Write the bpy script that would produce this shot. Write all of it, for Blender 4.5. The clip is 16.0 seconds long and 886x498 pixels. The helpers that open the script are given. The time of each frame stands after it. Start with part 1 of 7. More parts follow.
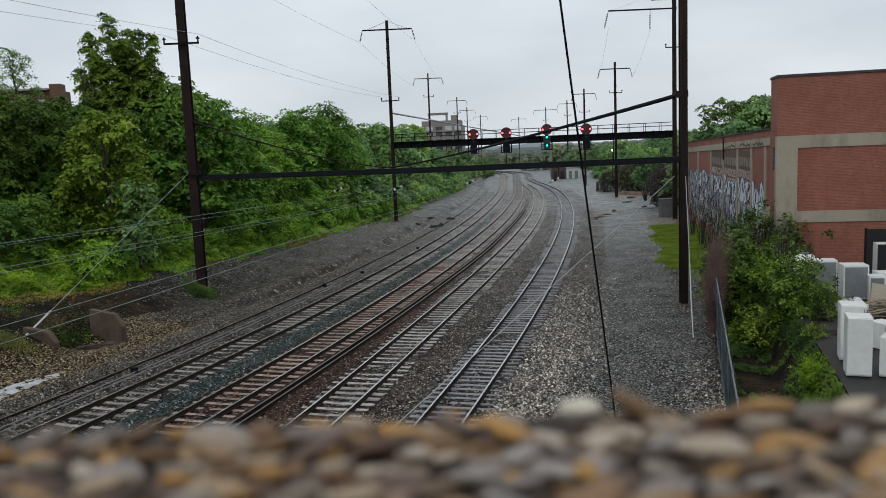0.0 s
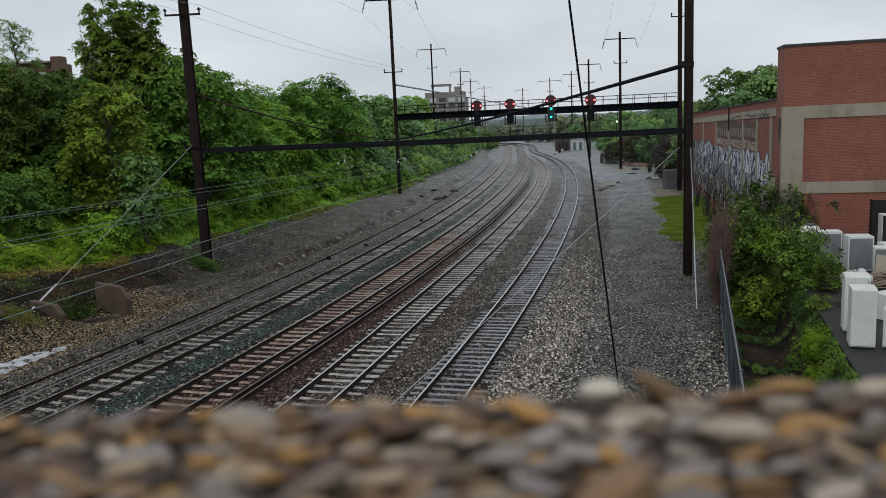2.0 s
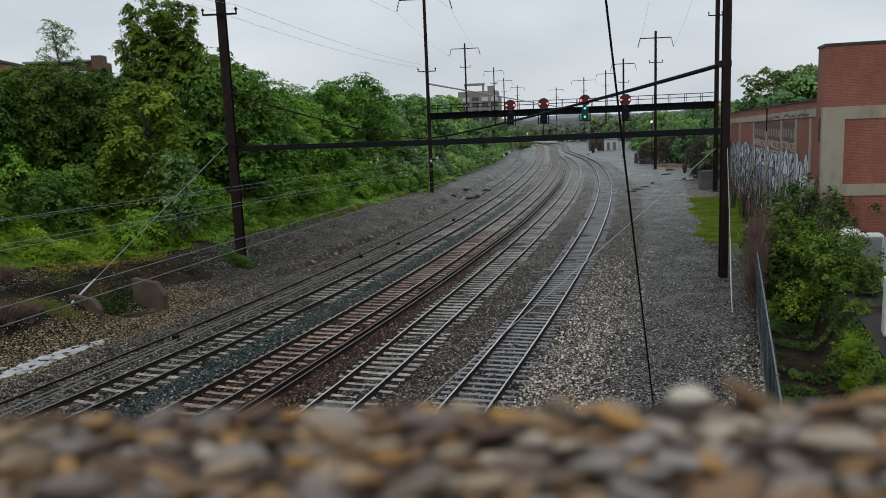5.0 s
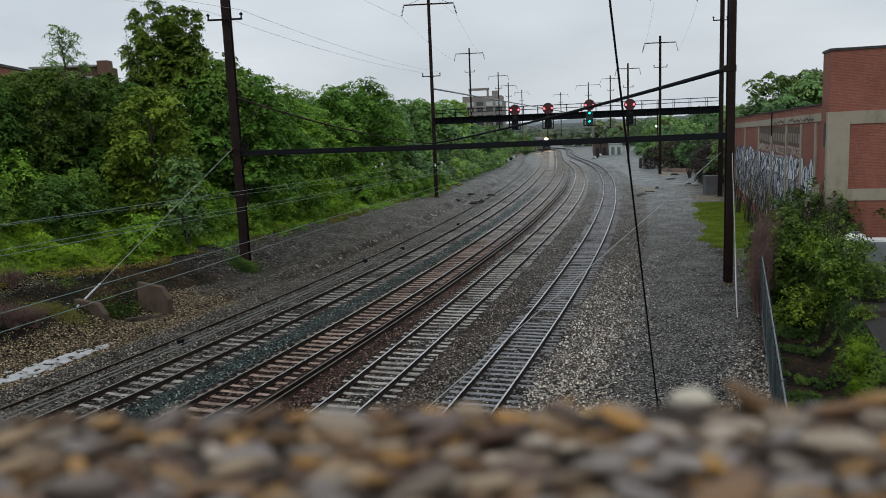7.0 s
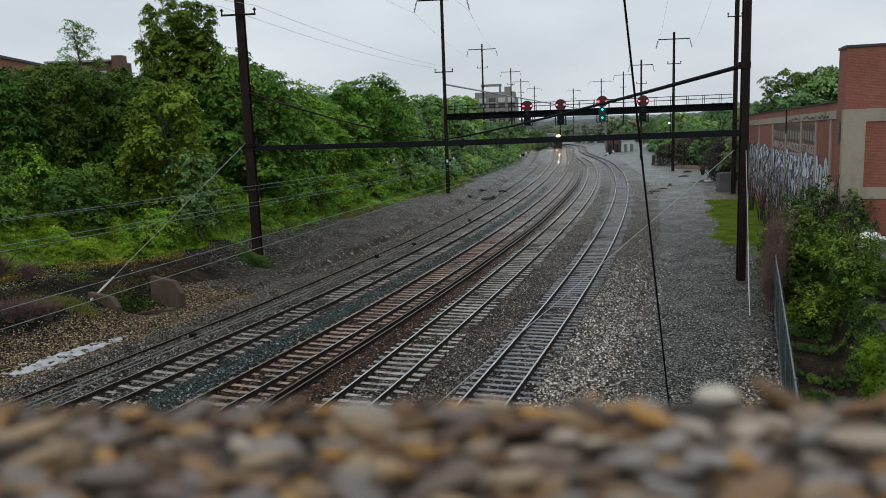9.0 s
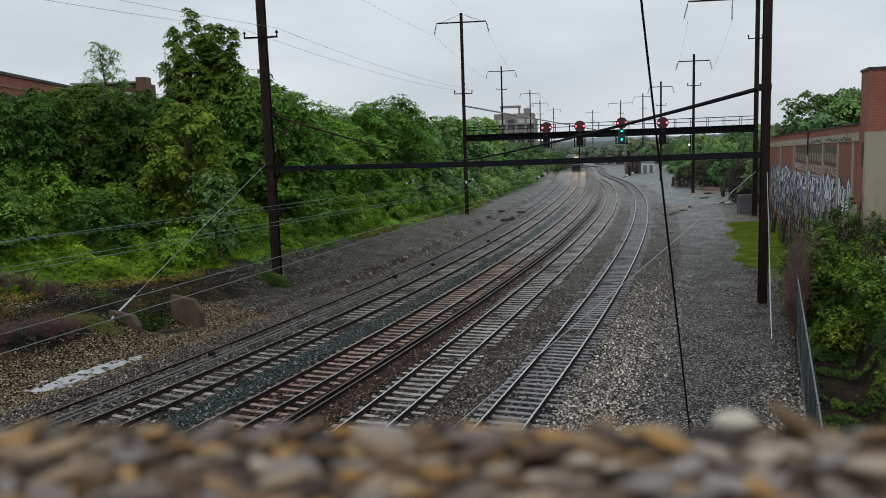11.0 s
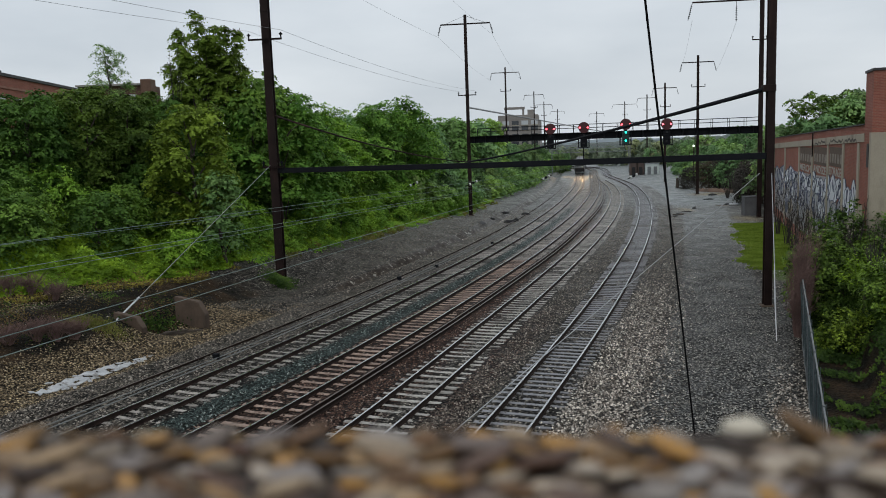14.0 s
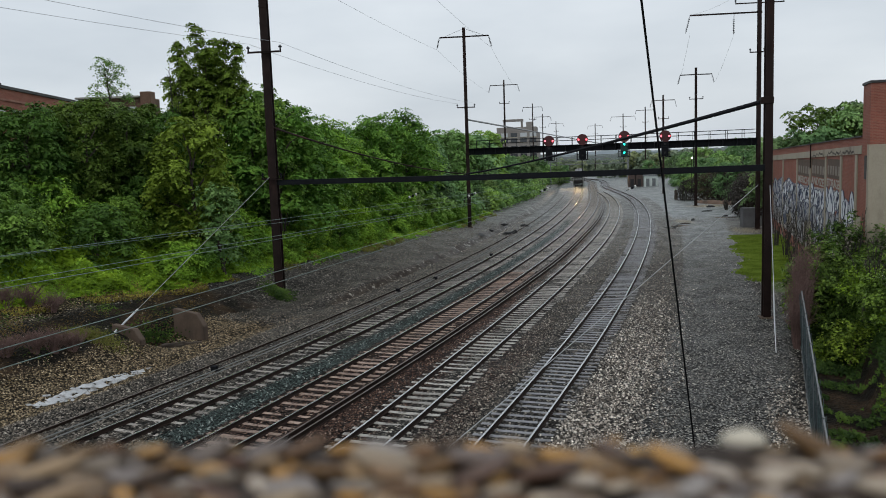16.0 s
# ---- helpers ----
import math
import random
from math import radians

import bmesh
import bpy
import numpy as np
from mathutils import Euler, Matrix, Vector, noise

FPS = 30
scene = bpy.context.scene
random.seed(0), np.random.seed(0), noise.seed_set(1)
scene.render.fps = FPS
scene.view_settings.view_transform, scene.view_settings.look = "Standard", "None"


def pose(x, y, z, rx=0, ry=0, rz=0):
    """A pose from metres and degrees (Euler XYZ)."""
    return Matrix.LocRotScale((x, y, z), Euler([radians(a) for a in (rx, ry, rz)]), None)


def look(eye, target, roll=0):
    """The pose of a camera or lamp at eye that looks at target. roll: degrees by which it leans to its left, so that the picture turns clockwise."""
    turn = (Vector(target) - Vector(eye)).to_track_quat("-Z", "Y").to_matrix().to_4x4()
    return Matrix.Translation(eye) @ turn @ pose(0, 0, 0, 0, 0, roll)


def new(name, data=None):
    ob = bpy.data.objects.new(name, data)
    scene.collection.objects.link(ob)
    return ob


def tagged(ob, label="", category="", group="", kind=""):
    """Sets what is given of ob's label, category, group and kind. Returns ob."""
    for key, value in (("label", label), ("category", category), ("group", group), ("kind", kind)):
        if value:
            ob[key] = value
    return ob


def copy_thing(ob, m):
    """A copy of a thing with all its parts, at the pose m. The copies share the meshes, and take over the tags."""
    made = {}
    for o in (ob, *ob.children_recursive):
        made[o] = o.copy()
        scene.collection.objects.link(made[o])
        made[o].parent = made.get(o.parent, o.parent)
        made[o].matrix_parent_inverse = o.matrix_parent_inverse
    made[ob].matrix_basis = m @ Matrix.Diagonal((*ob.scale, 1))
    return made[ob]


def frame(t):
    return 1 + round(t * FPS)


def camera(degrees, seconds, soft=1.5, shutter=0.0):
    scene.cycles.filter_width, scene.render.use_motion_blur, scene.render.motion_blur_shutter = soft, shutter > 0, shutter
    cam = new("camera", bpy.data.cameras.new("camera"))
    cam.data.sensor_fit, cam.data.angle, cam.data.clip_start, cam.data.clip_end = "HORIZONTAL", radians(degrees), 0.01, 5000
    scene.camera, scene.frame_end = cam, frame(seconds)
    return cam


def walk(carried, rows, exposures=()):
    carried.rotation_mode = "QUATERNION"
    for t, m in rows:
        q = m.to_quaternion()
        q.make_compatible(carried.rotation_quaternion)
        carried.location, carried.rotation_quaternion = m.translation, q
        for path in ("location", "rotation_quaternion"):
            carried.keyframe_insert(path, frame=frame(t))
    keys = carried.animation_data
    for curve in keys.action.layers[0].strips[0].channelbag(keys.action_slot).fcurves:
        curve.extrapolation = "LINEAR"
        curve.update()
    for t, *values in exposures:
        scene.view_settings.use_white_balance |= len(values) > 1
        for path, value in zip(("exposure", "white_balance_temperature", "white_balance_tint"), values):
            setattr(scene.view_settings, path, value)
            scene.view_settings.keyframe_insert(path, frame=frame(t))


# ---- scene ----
cam = camera(59.0, 16.0, 0.95)
EYE = (0.0, 0.0, 8.86)
# seconds, yaw, pitch, roll, and the small drift of the eye in metres
PATH = [
    (0.0, 0.000, -7.200, 2.350, -0.0000, -0.0000, -0.0000),
    (0.5, 0.019, -7.123, 2.376, -0.0003, -0.0021, 0.0007),
    (1.0, 0.058, -7.026, 2.385, -0.0001, -0.0024, 0.0009),
    (1.5, 0.084, -7.274, 2.331, -0.0002, -0.0022, 0.0007),
    (2.0, 0.247, -9.214, 2.547, -0.0102, 0.0010, 0.0064),
    (2.5, 0.279, -9.953, 2.513, -0.0359, 0.0126, 0.0107),
    (3.0, 1.459, -9.887, 2.509, -0.0427, 0.0041, 0.0107),
    (3.5, 2.128, -9.587, 2.432, -0.0426, 0.0018, 0.0104),
    (4.0, 2.383, -9.469, 2.388, -0.0429, 0.0042, 0.0089),
    (6.5, 2.776, -8.763, 2.327, -0.0424, -0.0036, 0.0109),
    (7.0, 2.938, -8.818, 2.327, -0.0429, -0.0041, 0.0100),
    (7.5, 3.273, -8.902, 2.174, -0.0436, -0.0058, 0.0101),
    (8.0, 3.566, -9.022, 2.201, -0.0512, -0.0067, 0.0111),
    (8.5, 3.673, -9.091, 2.187, -0.0517, -0.0091, 0.0115),
    (9.0, 3.811, -9.075, 2.092, -0.0510, -0.0043, 0.0093),
    (9.5, 3.921, -8.886, 2.128, -0.0513, -0.0092, 0.0106),
    (10.0, 4.579, -8.507, 2.073, -0.0512, -0.0105, 0.0087),
    (10.2, 4.835, -7.966, 1.970, -0.0506, -0.0129, 0.0120),
    (12.5, 5.459, -7.333, 2.043, -0.0502, -0.0010, 0.0118),
    (13.0, 5.547, -7.330, 2.036, -0.0503, -0.0003, 0.0116),
    (13.5, 5.547, -7.339, 2.007, -0.0503, -0.0002, 0.0114),
    (14.0, 5.487, -7.394, 2.035, -0.0508, -0.0030, 0.0123),
    (14.5, 5.467, -7.230, 2.014, -0.0501, 0.0009, 0.0105),
    (15.0, 5.457, -7.053, 1.966, -0.0499, -0.0016, 0.0116),
    (15.5, 5.440, -6.771, 2.037, -0.0504, -0.0019, 0.0116),
    (16.0, 5.406, -6.531, 2.048, -0.0504, -0.0024, 0.0119),
]
walk(cam, [(t, pose(EYE[0] + dx, EYE[1] + dy, EYE[2] + dz, 90 + p, r, yaw)) for t, yaw, p, r, dx, dy, dz in PATH],
     [(0.0, 0.0), (1.5, 0.0), (2.0, -0.08), (2.5, 0.09), (3.0, 0.1), (3.5, 0.05), (4.0, 0.0), (6.5, -0.09), (9.0, -0.03), (10.0, 0.0), (12.5, -0.16), (13.5, -0.1), (14.5, -0.06), (16.0, 0.0)])
cam.data.dof.use_dof, cam.data.dof.focus_distance, cam.data.dof.aperture_fstop = True, 70.0, 4.0

# ---- light: an overcast sky with a broad weak sun ----
world = bpy.data.worlds.new("overcast_sky")
scene.world = world
world.use_nodes = True
wt = world.node_tree
wt.nodes.clear()
w_out = wt.nodes.new("ShaderNodeOutputWorld")
w_bg = wt.nodes.new("ShaderNodeBackground")
w_sky = wt.nodes.new("ShaderNodeTexSky")
w_sky.sky_type, w_sky.sun_disc = "NISHITA", False
w_sky.sun_elevation, w_sky.sun_rotation = radians(58), radians(20)
w_sky.air_density, w_sky.dust_density = 1.0, 4.0
w_co = wt.nodes.new("ShaderNodeTexCoord")
w_map = wt.nodes.new("ShaderNodeMapping")
w_map.inputs["Scale"].default_value = (1.6, 1.6, 5.0)
w_cl = wt.nodes.new("ShaderNodeTexNoise")
w_cl.inputs["Scale"].default_value, w_cl.inputs["Detail"].default_value, w_cl.inputs["Roughness"].default_value = 1.7, 5.0, 0.5
w_ramp = wt.nodes.new("ShaderNodeValToRGB")
w_ramp.color_ramp.elements[0].position, w_ramp.color_ramp.elements[0].color = 0.30, (0.525, 0.585, 0.645, 1)
w_ramp.color_ramp.elements[1].position, w_ramp.color_ramp.elements[1].color = 0.70, (0.705, 0.76, 0.81, 1)
w_dim = wt.nodes.new("ShaderNodeMix")
w_dim.data_type, w_dim.blend_type = "RGBA", "MULTIPLY"
w_dim.inputs["Factor"].default_value = 1.0
w_dim.inputs[7].default_value = (0.1, 0.1, 0.1, 1)
w_mix = wt.nodes.new("ShaderNodeMix")
w_mix.data_type = "RGBA"
w_mix.inputs["Factor"].default_value = 0.9
wt.links.new(w_co.outputs["Generated"], w_map.inputs["Vector"])
wt.links.new(w_map.outputs["Vector"], w_cl.inputs["Vector"])
wt.links.new(w_cl.outputs["Fac"], w_ramp.inputs["Fac"])
wt.links.new(w_sky.outputs["Color"], w_dim.inputs[6])
wt.links.new(w_dim.outputs[2], w_mix.inputs[6])
wt.links.new(w_ramp.outputs["Color"], w_mix.inputs[7])
wt.links.new(w_mix.outputs[2], w_bg.inputs["Color"])
w_bg.inputs["Strength"].default_value = 1.11
wt.links.new(w_bg.outputs["Background"], w_out.inputs["Surface"])

sun = new("sun", bpy.data.lights.new("sun", "SUN"))
sun.data.energy, sun.data.angle, sun.data.color = 0.6, radians(35), (1.0, 0.97, 0.92)
sun.matrix_world = look((0, 0, 60), (18, 42, 0))


# ---- materials ----
class Nodes:
    """A short hand for building one node material."""

    def __init__(self, name):
        self.m = bpy.data.materials.new(name)
        self.m.use_nodes = True
        self.t = self.m.node_tree
        self.b = self.t.nodes["Principled BSDF"]
        self.out = self.t.nodes["Material Output"]
        co = self.t.nodes.new("ShaderNodeTexCoord")
        self.obj = co.outputs["Object"]

    def put(self, socket, value):
        if isinstance(value, bpy.types.NodeSocket):
            self.t.links.new(value, socket)
        else:
            socket.default_value = value

    def noise(self, scale, detail=4.0, rough=0.55, vec=None):
        n = self.t.nodes.new("ShaderNodeTexNoise")
        n.inputs["Scale"].default_value, n.inputs["Detail"].default_value, n.inputs["Roughness"].default_value = scale, detail, rough
        self.t.links.new(vec or self.obj, n.inputs["Vector"])
        return n.outputs["Fac"]

    def voronoi(self, scale, feature="F1", vec=None):
        n = self.t.nodes.new("ShaderNodeTexVoronoi")
        n.feature = feature
        n.inputs["Scale"].default_value = scale
        self.t.links.new(vec or self.obj, n.inputs["Vector"])
        return n.outputs

    def ramp(self, fac, *stops):
        n = self.t.nodes.new("ShaderNodeValToRGB")
        el = n.color_ramp.elements
        while len(el) < len(stops):
            el.new(0.5)
        for e, (p, c) in zip(el, stops):
            e.position, e.color = p, ((c, c, c, 1) if isinstance(c, (int, float)) else (*c, 1))
        self.put(n.inputs["Fac"], fac)
        return n.outputs["Color"]

    def mix(self, fac, a, b, mode="MIX"):
        n = self.t.nodes.new("ShaderNodeMix")
        n.data_type, n.blend_type = "RGBA", mode
        for s, v in ((n.inputs["Factor"], fac), (n.inputs[6], a), (n.inputs[7], b)):
            if isinstance(v, tuple) and len(v) == 3:
                v = (*v, 1)
            self.put(s, v)
        return n.outputs[2]

    def math(self, op, a, b=0.0):
        n = self.t.nodes.new("ShaderNodeMath")
        n.operation = op
        self.put(n.inputs[0], a)
        self.put(n.inputs[1], b)
        return n.outputs[0]

    def scaled(self, x, y, z):
        n = self.t.nodes.new("ShaderNodeMapping")
        n.inputs["Scale"].default_value = (x, y, z)
        self.t.links.new(self.obj, n.inputs["Vector"])
        return n.outputs["Vector"]

    def random(self):
        return self.t.nodes.new("ShaderNodeObjectInfo").outputs["Random"]

    def island(self):
        return self.t.nodes.new("ShaderNodeNewGeometry").outputs["Random Per Island"]

    def attr(self, name):
        n = self.t.nodes.new("ShaderNodeAttribute")
        n.attribute_name = name
        s = self.t.nodes.new("ShaderNodeSeparateColor")
        self.t.links.new(n.outputs["Color"], s.inputs["Color"])
        return s.outputs

    def bump(self, height, strength=0.4, distance=0.02):
        n = self.t.nodes.new("ShaderNodeBump")
        n.inputs["Strength"].default_value, n.inputs["Distance"].default_value = strength, distance
        self.t.links.new(height, n.inputs["Height"])
        self.t.links.new(n.outputs["Normal"], self.b.inputs["Normal"])

    def done(self, color, rough=0.6, metal=0.0, spec=0.5):
        self.put(self.b.inputs["Base Color"], (*color, 1) if isinstance(color, tuple) else color)
        self.put(self.b.inputs["Roughness"], rough)
        self.put(self.b.inputs["Metallic"], metal)
        self.b.inputs["Specular IOR Level"].default_value = spec
        return self.m


def worn(name, dark, light, scale=3.0, fine=30.0, rough=0.6, metal=0.0, bump=0.3, stain=None, spec=0.5):
    """Paint, rust, concrete and the like: two scales of variation and fine relief."""
    n = Nodes(name)
    big, small = n.noise(scale, 5.0, 0.6), n.noise(fine, 3.0)
    c = n.mix(n.ramp(big, (0.3, 0.0), (0.7, 1.0)), dark, light)
    c = n.mix(0.35, c, n.mix(small, tuple(v * 0.55 for v in dark), tuple(min(1, v * 1.35) for v in light)))
    if stain:
        s = n.noise(scale * 0.6, 6.0, 0.7, n.scaled(1.0, 1.0, 0.25))
        c = n.mix(n.ramp(s, (0.52, 0.0), (0.66, 1.0)), c, stain)
    n.bump(small, bump, 0.01)
    return n.done(c, rough, metal, spec)


def glow(name, color, strength):
    n = Nodes(name)
    n.b.inputs["Emission Color"].default_value = (*color, 1)
    n.b.inputs["Emission Strength"].default_value = strength
    return n.done(tuple(v * 0.3 for v in color), 0.3)


def leaf_material(name, dark, mid, light, vary=True, scale=0.6):
    n = Nodes(name)
    c = n.ramp(n.island(), (0.0, tuple(0.55 * a + 0.45 * b for a, b in zip(dark, mid))), (0.5, mid), (1.0, tuple(0.4 * a + 0.6 * b for a, b in zip(light, mid))))
    patch = n.noise(scale, 3.0)
    c = n.mix(n.ramp(patch, (0.5, 0.0), (0.64, 0.7)), c, light)
    c = n.mix(n.ramp(patch, (0.36, 0.6), (0.48, 0.0)), c, dark)
    shade = n.ramp(n.random(), (0.0, (0.66, 0.72, 0.68)), (0.5, (0.98, 0.98, 0.98)), (1.0, (1.32, 1.2, 0.88)))
    if vary:
        c = n.mix(1.0, c, shade, "MULTIPLY")
    n.done(c, 0.55, 0.0, 0.1)
    tr = n.t.nodes.new("ShaderNodeBsdfTranslucent")
    n.t.links.new(c, tr.inputs["Color"])
    mx = n.t.nodes.new("ShaderNodeMixShader")
    mx.inputs[0].default_value = 0.2
    n.t.links.new(n.b.outputs[0], mx.inputs[1])
    n.t.links.new(tr.outputs[0], mx.inputs[2])
    n.t.links.new(mx.outputs[0], n.out.inputs["Surface"])
    return n.m


def ground_material():
    """Wet crushed stone in several kinds, told apart by the zone attributes of the ground sheet."""
    n = Nodes("crushed_stone_ground")
    z1, z2 = n.attr("zone_a"), n.attr("zone_b")
    cell = n.voronoi(9.5)
    sep = n.t.nodes.new("ShaderNodeSeparateColor")
    n.t.links.new(cell["Color"], sep.inputs["Color"])
    tone = sep.outputs[0]
    # shade between the stones, painted into the colour
    gap = n.ramp(cell["Distance"], (0.22, 1.15), (0.42, 0.38), (0.6, 0.01))
    patch = n.noise(0.35, 5.0, 0.65)
    fine = n.noise(3.0, 5.0, 0.7)
    brk = n.math("MULTIPLY", n.math("SUBTRACT", fine, 0.5), 0.9)

    def mask(s):
        return n.ramp(n.math("ADD", s, brk), (0.38, 0.0), (0.62, 1.0))

    grey = n.ramp(tone, (0.0, (0.03, 0.028, 0.027)), (0.5, (0.128, 0.115, 0.103)), (0.85, (0.265, 0.24, 0.217)), (1.0, (0.54, 0.49, 0.44)))
    c = n.mix(n.ramp(patch, (0.35, 0.0), (0.65, 0.7)), grey, n.ramp(tone, (0.0, (0.022, 0.02, 0.018)), (0.7, (0.10, 0.092, 0.085)), (1.0, (0.27, 0.25, 0.23))))
    beige = n.ramp(tone, (0.0, (0.03, 0.024, 0.02)), (0.5, (0.205, 0.182, 0.166)), (0.8, (0.5, 0.46, 0.425)), (1.0, (0.8, 0.76, 0.715)))
    c = n.mix(mask(z1[0]), c, beige)
    path = n.ramp(tone, (0.0, (0.04, 0.04, 0.042)), (0.5, (0.172, 0.168, 0.164)), (0.85, (0.32, 0.312, 0.30)), (1.0, (0.52, 0.505, 0.48)))
    path = n.mix(0.35, path, n.ramp(n.noise(30.0, 2.0), (0.3, (0.03, 0.03, 0.03)), (0.75, (0.34, 0.335, 0.325))))
    path = n.mix(n.ramp(n.noise(0.3, 5.0), (0.4, 0.0), (0.7, 0.5)), path, (0.19, 0.19, 0.192))
    path = n.mix(n.ramp(n.noise(0.16, 5.0, 0.65), (0.54, 0.0), (0.64, 0.55)), path, (0.29, 0.275, 0.25))
    c = n.mix(mask(z1[2]), c, path)
    rust = n.ramp(tone, (0.0, (0.018, 0.009, 0.007)), (0.6, (0.088, 0.053, 0.042)), (0.9, (0.175, 0.113, 0.091)), (1.0, (0.36, 0.29, 0.25)))
    c = n.mix(mask(z2[0]), c, rust)
    blue = n.ramp(tone, (0.0, (0.016, 0.023, 0.023)), (0.6, (0.056, 0.076, 0.074)), (0.9, (0.12, 0.155, 0.15)), (1.0, (0.28, 0.32, 0.31)))
    c = n.mix(mask(z2[1]), c, blue)
    sand = n.ramp(tone, (0.0, (0.045, 0.032, 0.02)), (0.6, (0.24, 0.18, 0.11)), (0.85, (0.40, 0.31, 0.20)), (1.0, (0.52, 0.43, 0.3)))
    c = n.mix(mask(z2[2]), c, sand)
    grass = n.ramp(n.noise(9.0, 4.0), (0.3, (0.035, 0.055, 0.012)), (0.7, (0.10, 0.15, 0.03)))
    gm = mask(z1[1])
    c = n.mix(gm, c, grass)
    z3 = n.attr("zone_c")
    # painted gap shade weakens with distance from the bridge
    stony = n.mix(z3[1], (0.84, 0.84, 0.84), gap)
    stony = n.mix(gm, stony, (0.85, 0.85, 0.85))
    c = n.mix(0.97, c, stony, "MULTIPLY")
    # near-black earth; the shade under trees and bushes is put into it too
    shaded_soil = n.ramp(n.noise(7.0, 6.0, 0.75), (0.3, (0.003, 0.003, 0.003)), (0.55, (0.011, 0.0095, 0.008)), (0.7, (0.028, 0.023, 0.019)), (0.8, (0.07, 0.06, 0.05)))
    shaded_soil = n.mix(n.ramp(n.noise(0.5, 4.0), (0.44, 0.0), (0.62, 0.75)), shaded_soil, n.ramp(n.noise(9.0, 4.0), (0.35, (0.015, 0.010, 0.006)), (0.7, (0.075, 0.047, 0.029))))
    c = n.mix(mask(z3[0]), c, shaded_soil)
    mud = n.ramp(n.noise(2.2, 6.0, 0.7), (0.35, (0.014, 0.010, 0.008)), (0.56, (0.05, 0.037, 0.028)), (0.62, (0.36, 0.33, 0.30)))
    c = n.mix(mask(z3[2]), c, mud)
    c = n.mix(1.0, c, n.ramp(n.noise(1.3, 6.0, 0.75), (0.32, (0.62, 0.62, 0.62)), (0.5, (0.98, 0.98, 0.98)), (0.7, (1.42, 1.42, 1.42))), "MULTIPLY")
    # far ground is tinted cooler, a haze put into the colour
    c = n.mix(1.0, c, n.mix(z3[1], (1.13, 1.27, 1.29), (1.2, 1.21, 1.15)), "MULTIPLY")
    n.bump(cell["Distance"], 0.85, -0.06)
    n.t.links.new(n.math("MULTIPLY", z3[1], 0.85), n.b.inputs["Normal"].links[0].from_node.inputs["Strength"])
    rough = n.mix(mask(z1[2]), n.ramp(patch, (0.35, 0.42), (0.65, 0.68)), n.ramp(n.noise(0.5, 4.0), (0.35, 0.34), (0.65, 0.6)))
    n.done(c, rough, 0.0, 0.3)
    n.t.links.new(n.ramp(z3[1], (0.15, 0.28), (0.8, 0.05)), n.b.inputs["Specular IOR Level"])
    return n.m


def brick_material(name, c1, c2, mortar):
    """Running-bond brick, courses 75 mm, laid out on the wall's own length and height."""
    n = Nodes(name)
    uv = n.t.nodes.new("ShaderNodeUVMap")
    br = n.t.nodes.new("ShaderNodeTexBrick")
    n.t.links.new(uv.outputs["UV"], br.inputs["Vector"])
    br.inputs["Scale"].default_value = 1.0
    br.inputs["Brick Width"].default_value, br.inputs["Row Height"].default_value = 0.22, 0.075
    br.inputs["Mortar Size"].default_value = 0.009
    br.inputs["Color1"].default_value, br.inputs["Color2"].default_value = (*c1, 1), (*c2, 1)
    br.inputs["Mortar"].default_value = (*mortar, 1)
    stain = n.noise(0.5, 6.0, 0.65)
    c = n.mix(n.ramp(stain, (0.35, 0.0), (0.7, 0.55)), br.outputs["Color"], tuple(v * 0.55 for v in c1))
    streak = n.noise(1.2, 5.0, 0.7, n.scaled(1.0, 1.0, 0.12))
    c = n.mix(n.ramp(streak, (0.55, 0.0), (0.75, 0.5)), c, tuple(v * 1.5 + 0.02 for v in c2))
    n.bump(br.outputs["Fac"], 0.5, -0.01)
    return n.done(c, 0.8, 0.0, 0.3)


M_GROUND = ground_material()
M_STEEL = worn("rusty_dark_steel", (0.012, 0.008, 0.0075), (0.032, 0.02, 0.018), 1.2, 22.0, 0.6, 0.0, 0.3, (0.05, 0.026, 0.021), 0.1)
M_BLACK = worn("black_painted_steel", (0.006, 0.007, 0.009), (0.014, 0.015, 0.018), 1.5, 25.0, 0.6, 0.0, 0.2, None, 0.1)
M_GALV = worn("weathered_galvanised_steel", (0.13, 0.14, 0.15), (0.27, 0.28, 0.29), 2.5, 30.0, 0.45, 0.5)
M_HAZE_STEEL = worn("dull_grey_painted_steel", (0.15, 0.16, 0.16), (0.26, 0.27, 0.275), 0.8, 12.0, 0.6, 0.0, 0.1)
M_RAIL_TOP = worn("polished_rail_head", (0.5, 0.495, 0.49), (0.72, 0.72, 0.72), 1.5, 12.0, 0.22, 0.9, 0.06)
M_RAIL_DULL = worn("dull_rusty_rail_head", (0.07, 0.05, 0.042), (0.16, 0.13, 0.115), 1.2, 14.0, 0.35, 0.3, 0.1)
M_RAIL_SIDE = worn("rusted_rail_web", (0.010, 0.007, 0.006), (0.04, 0.024, 0.018), 2.0, 35.0, 0.8, 0.0, 0.3, None, 0.2)
M_WOOD_TIE = worn("wet_grey_timber", (0.10, 0.10, 0.105), (0.25, 0.25, 0.265), 2.0, 26.0, 0.32, 0.0, 0.4, (0.06, 0.055, 0.055))
M_CONC = worn("weathered_concrete", (0.26, 0.245, 0.225), (0.42, 0.40, 0.37), 1.0, 24.0, 0.75, 0.0, 0.3, (0.15, 0.135, 0.12))
M_BEIGE = worn("beige_painted_concrete", (0.33, 0.285, 0.215), (0.42, 0.365, 0.28), 0.7, 16.0, 0.75, 0.0, 0.2, (0.21, 0.18, 0.135))
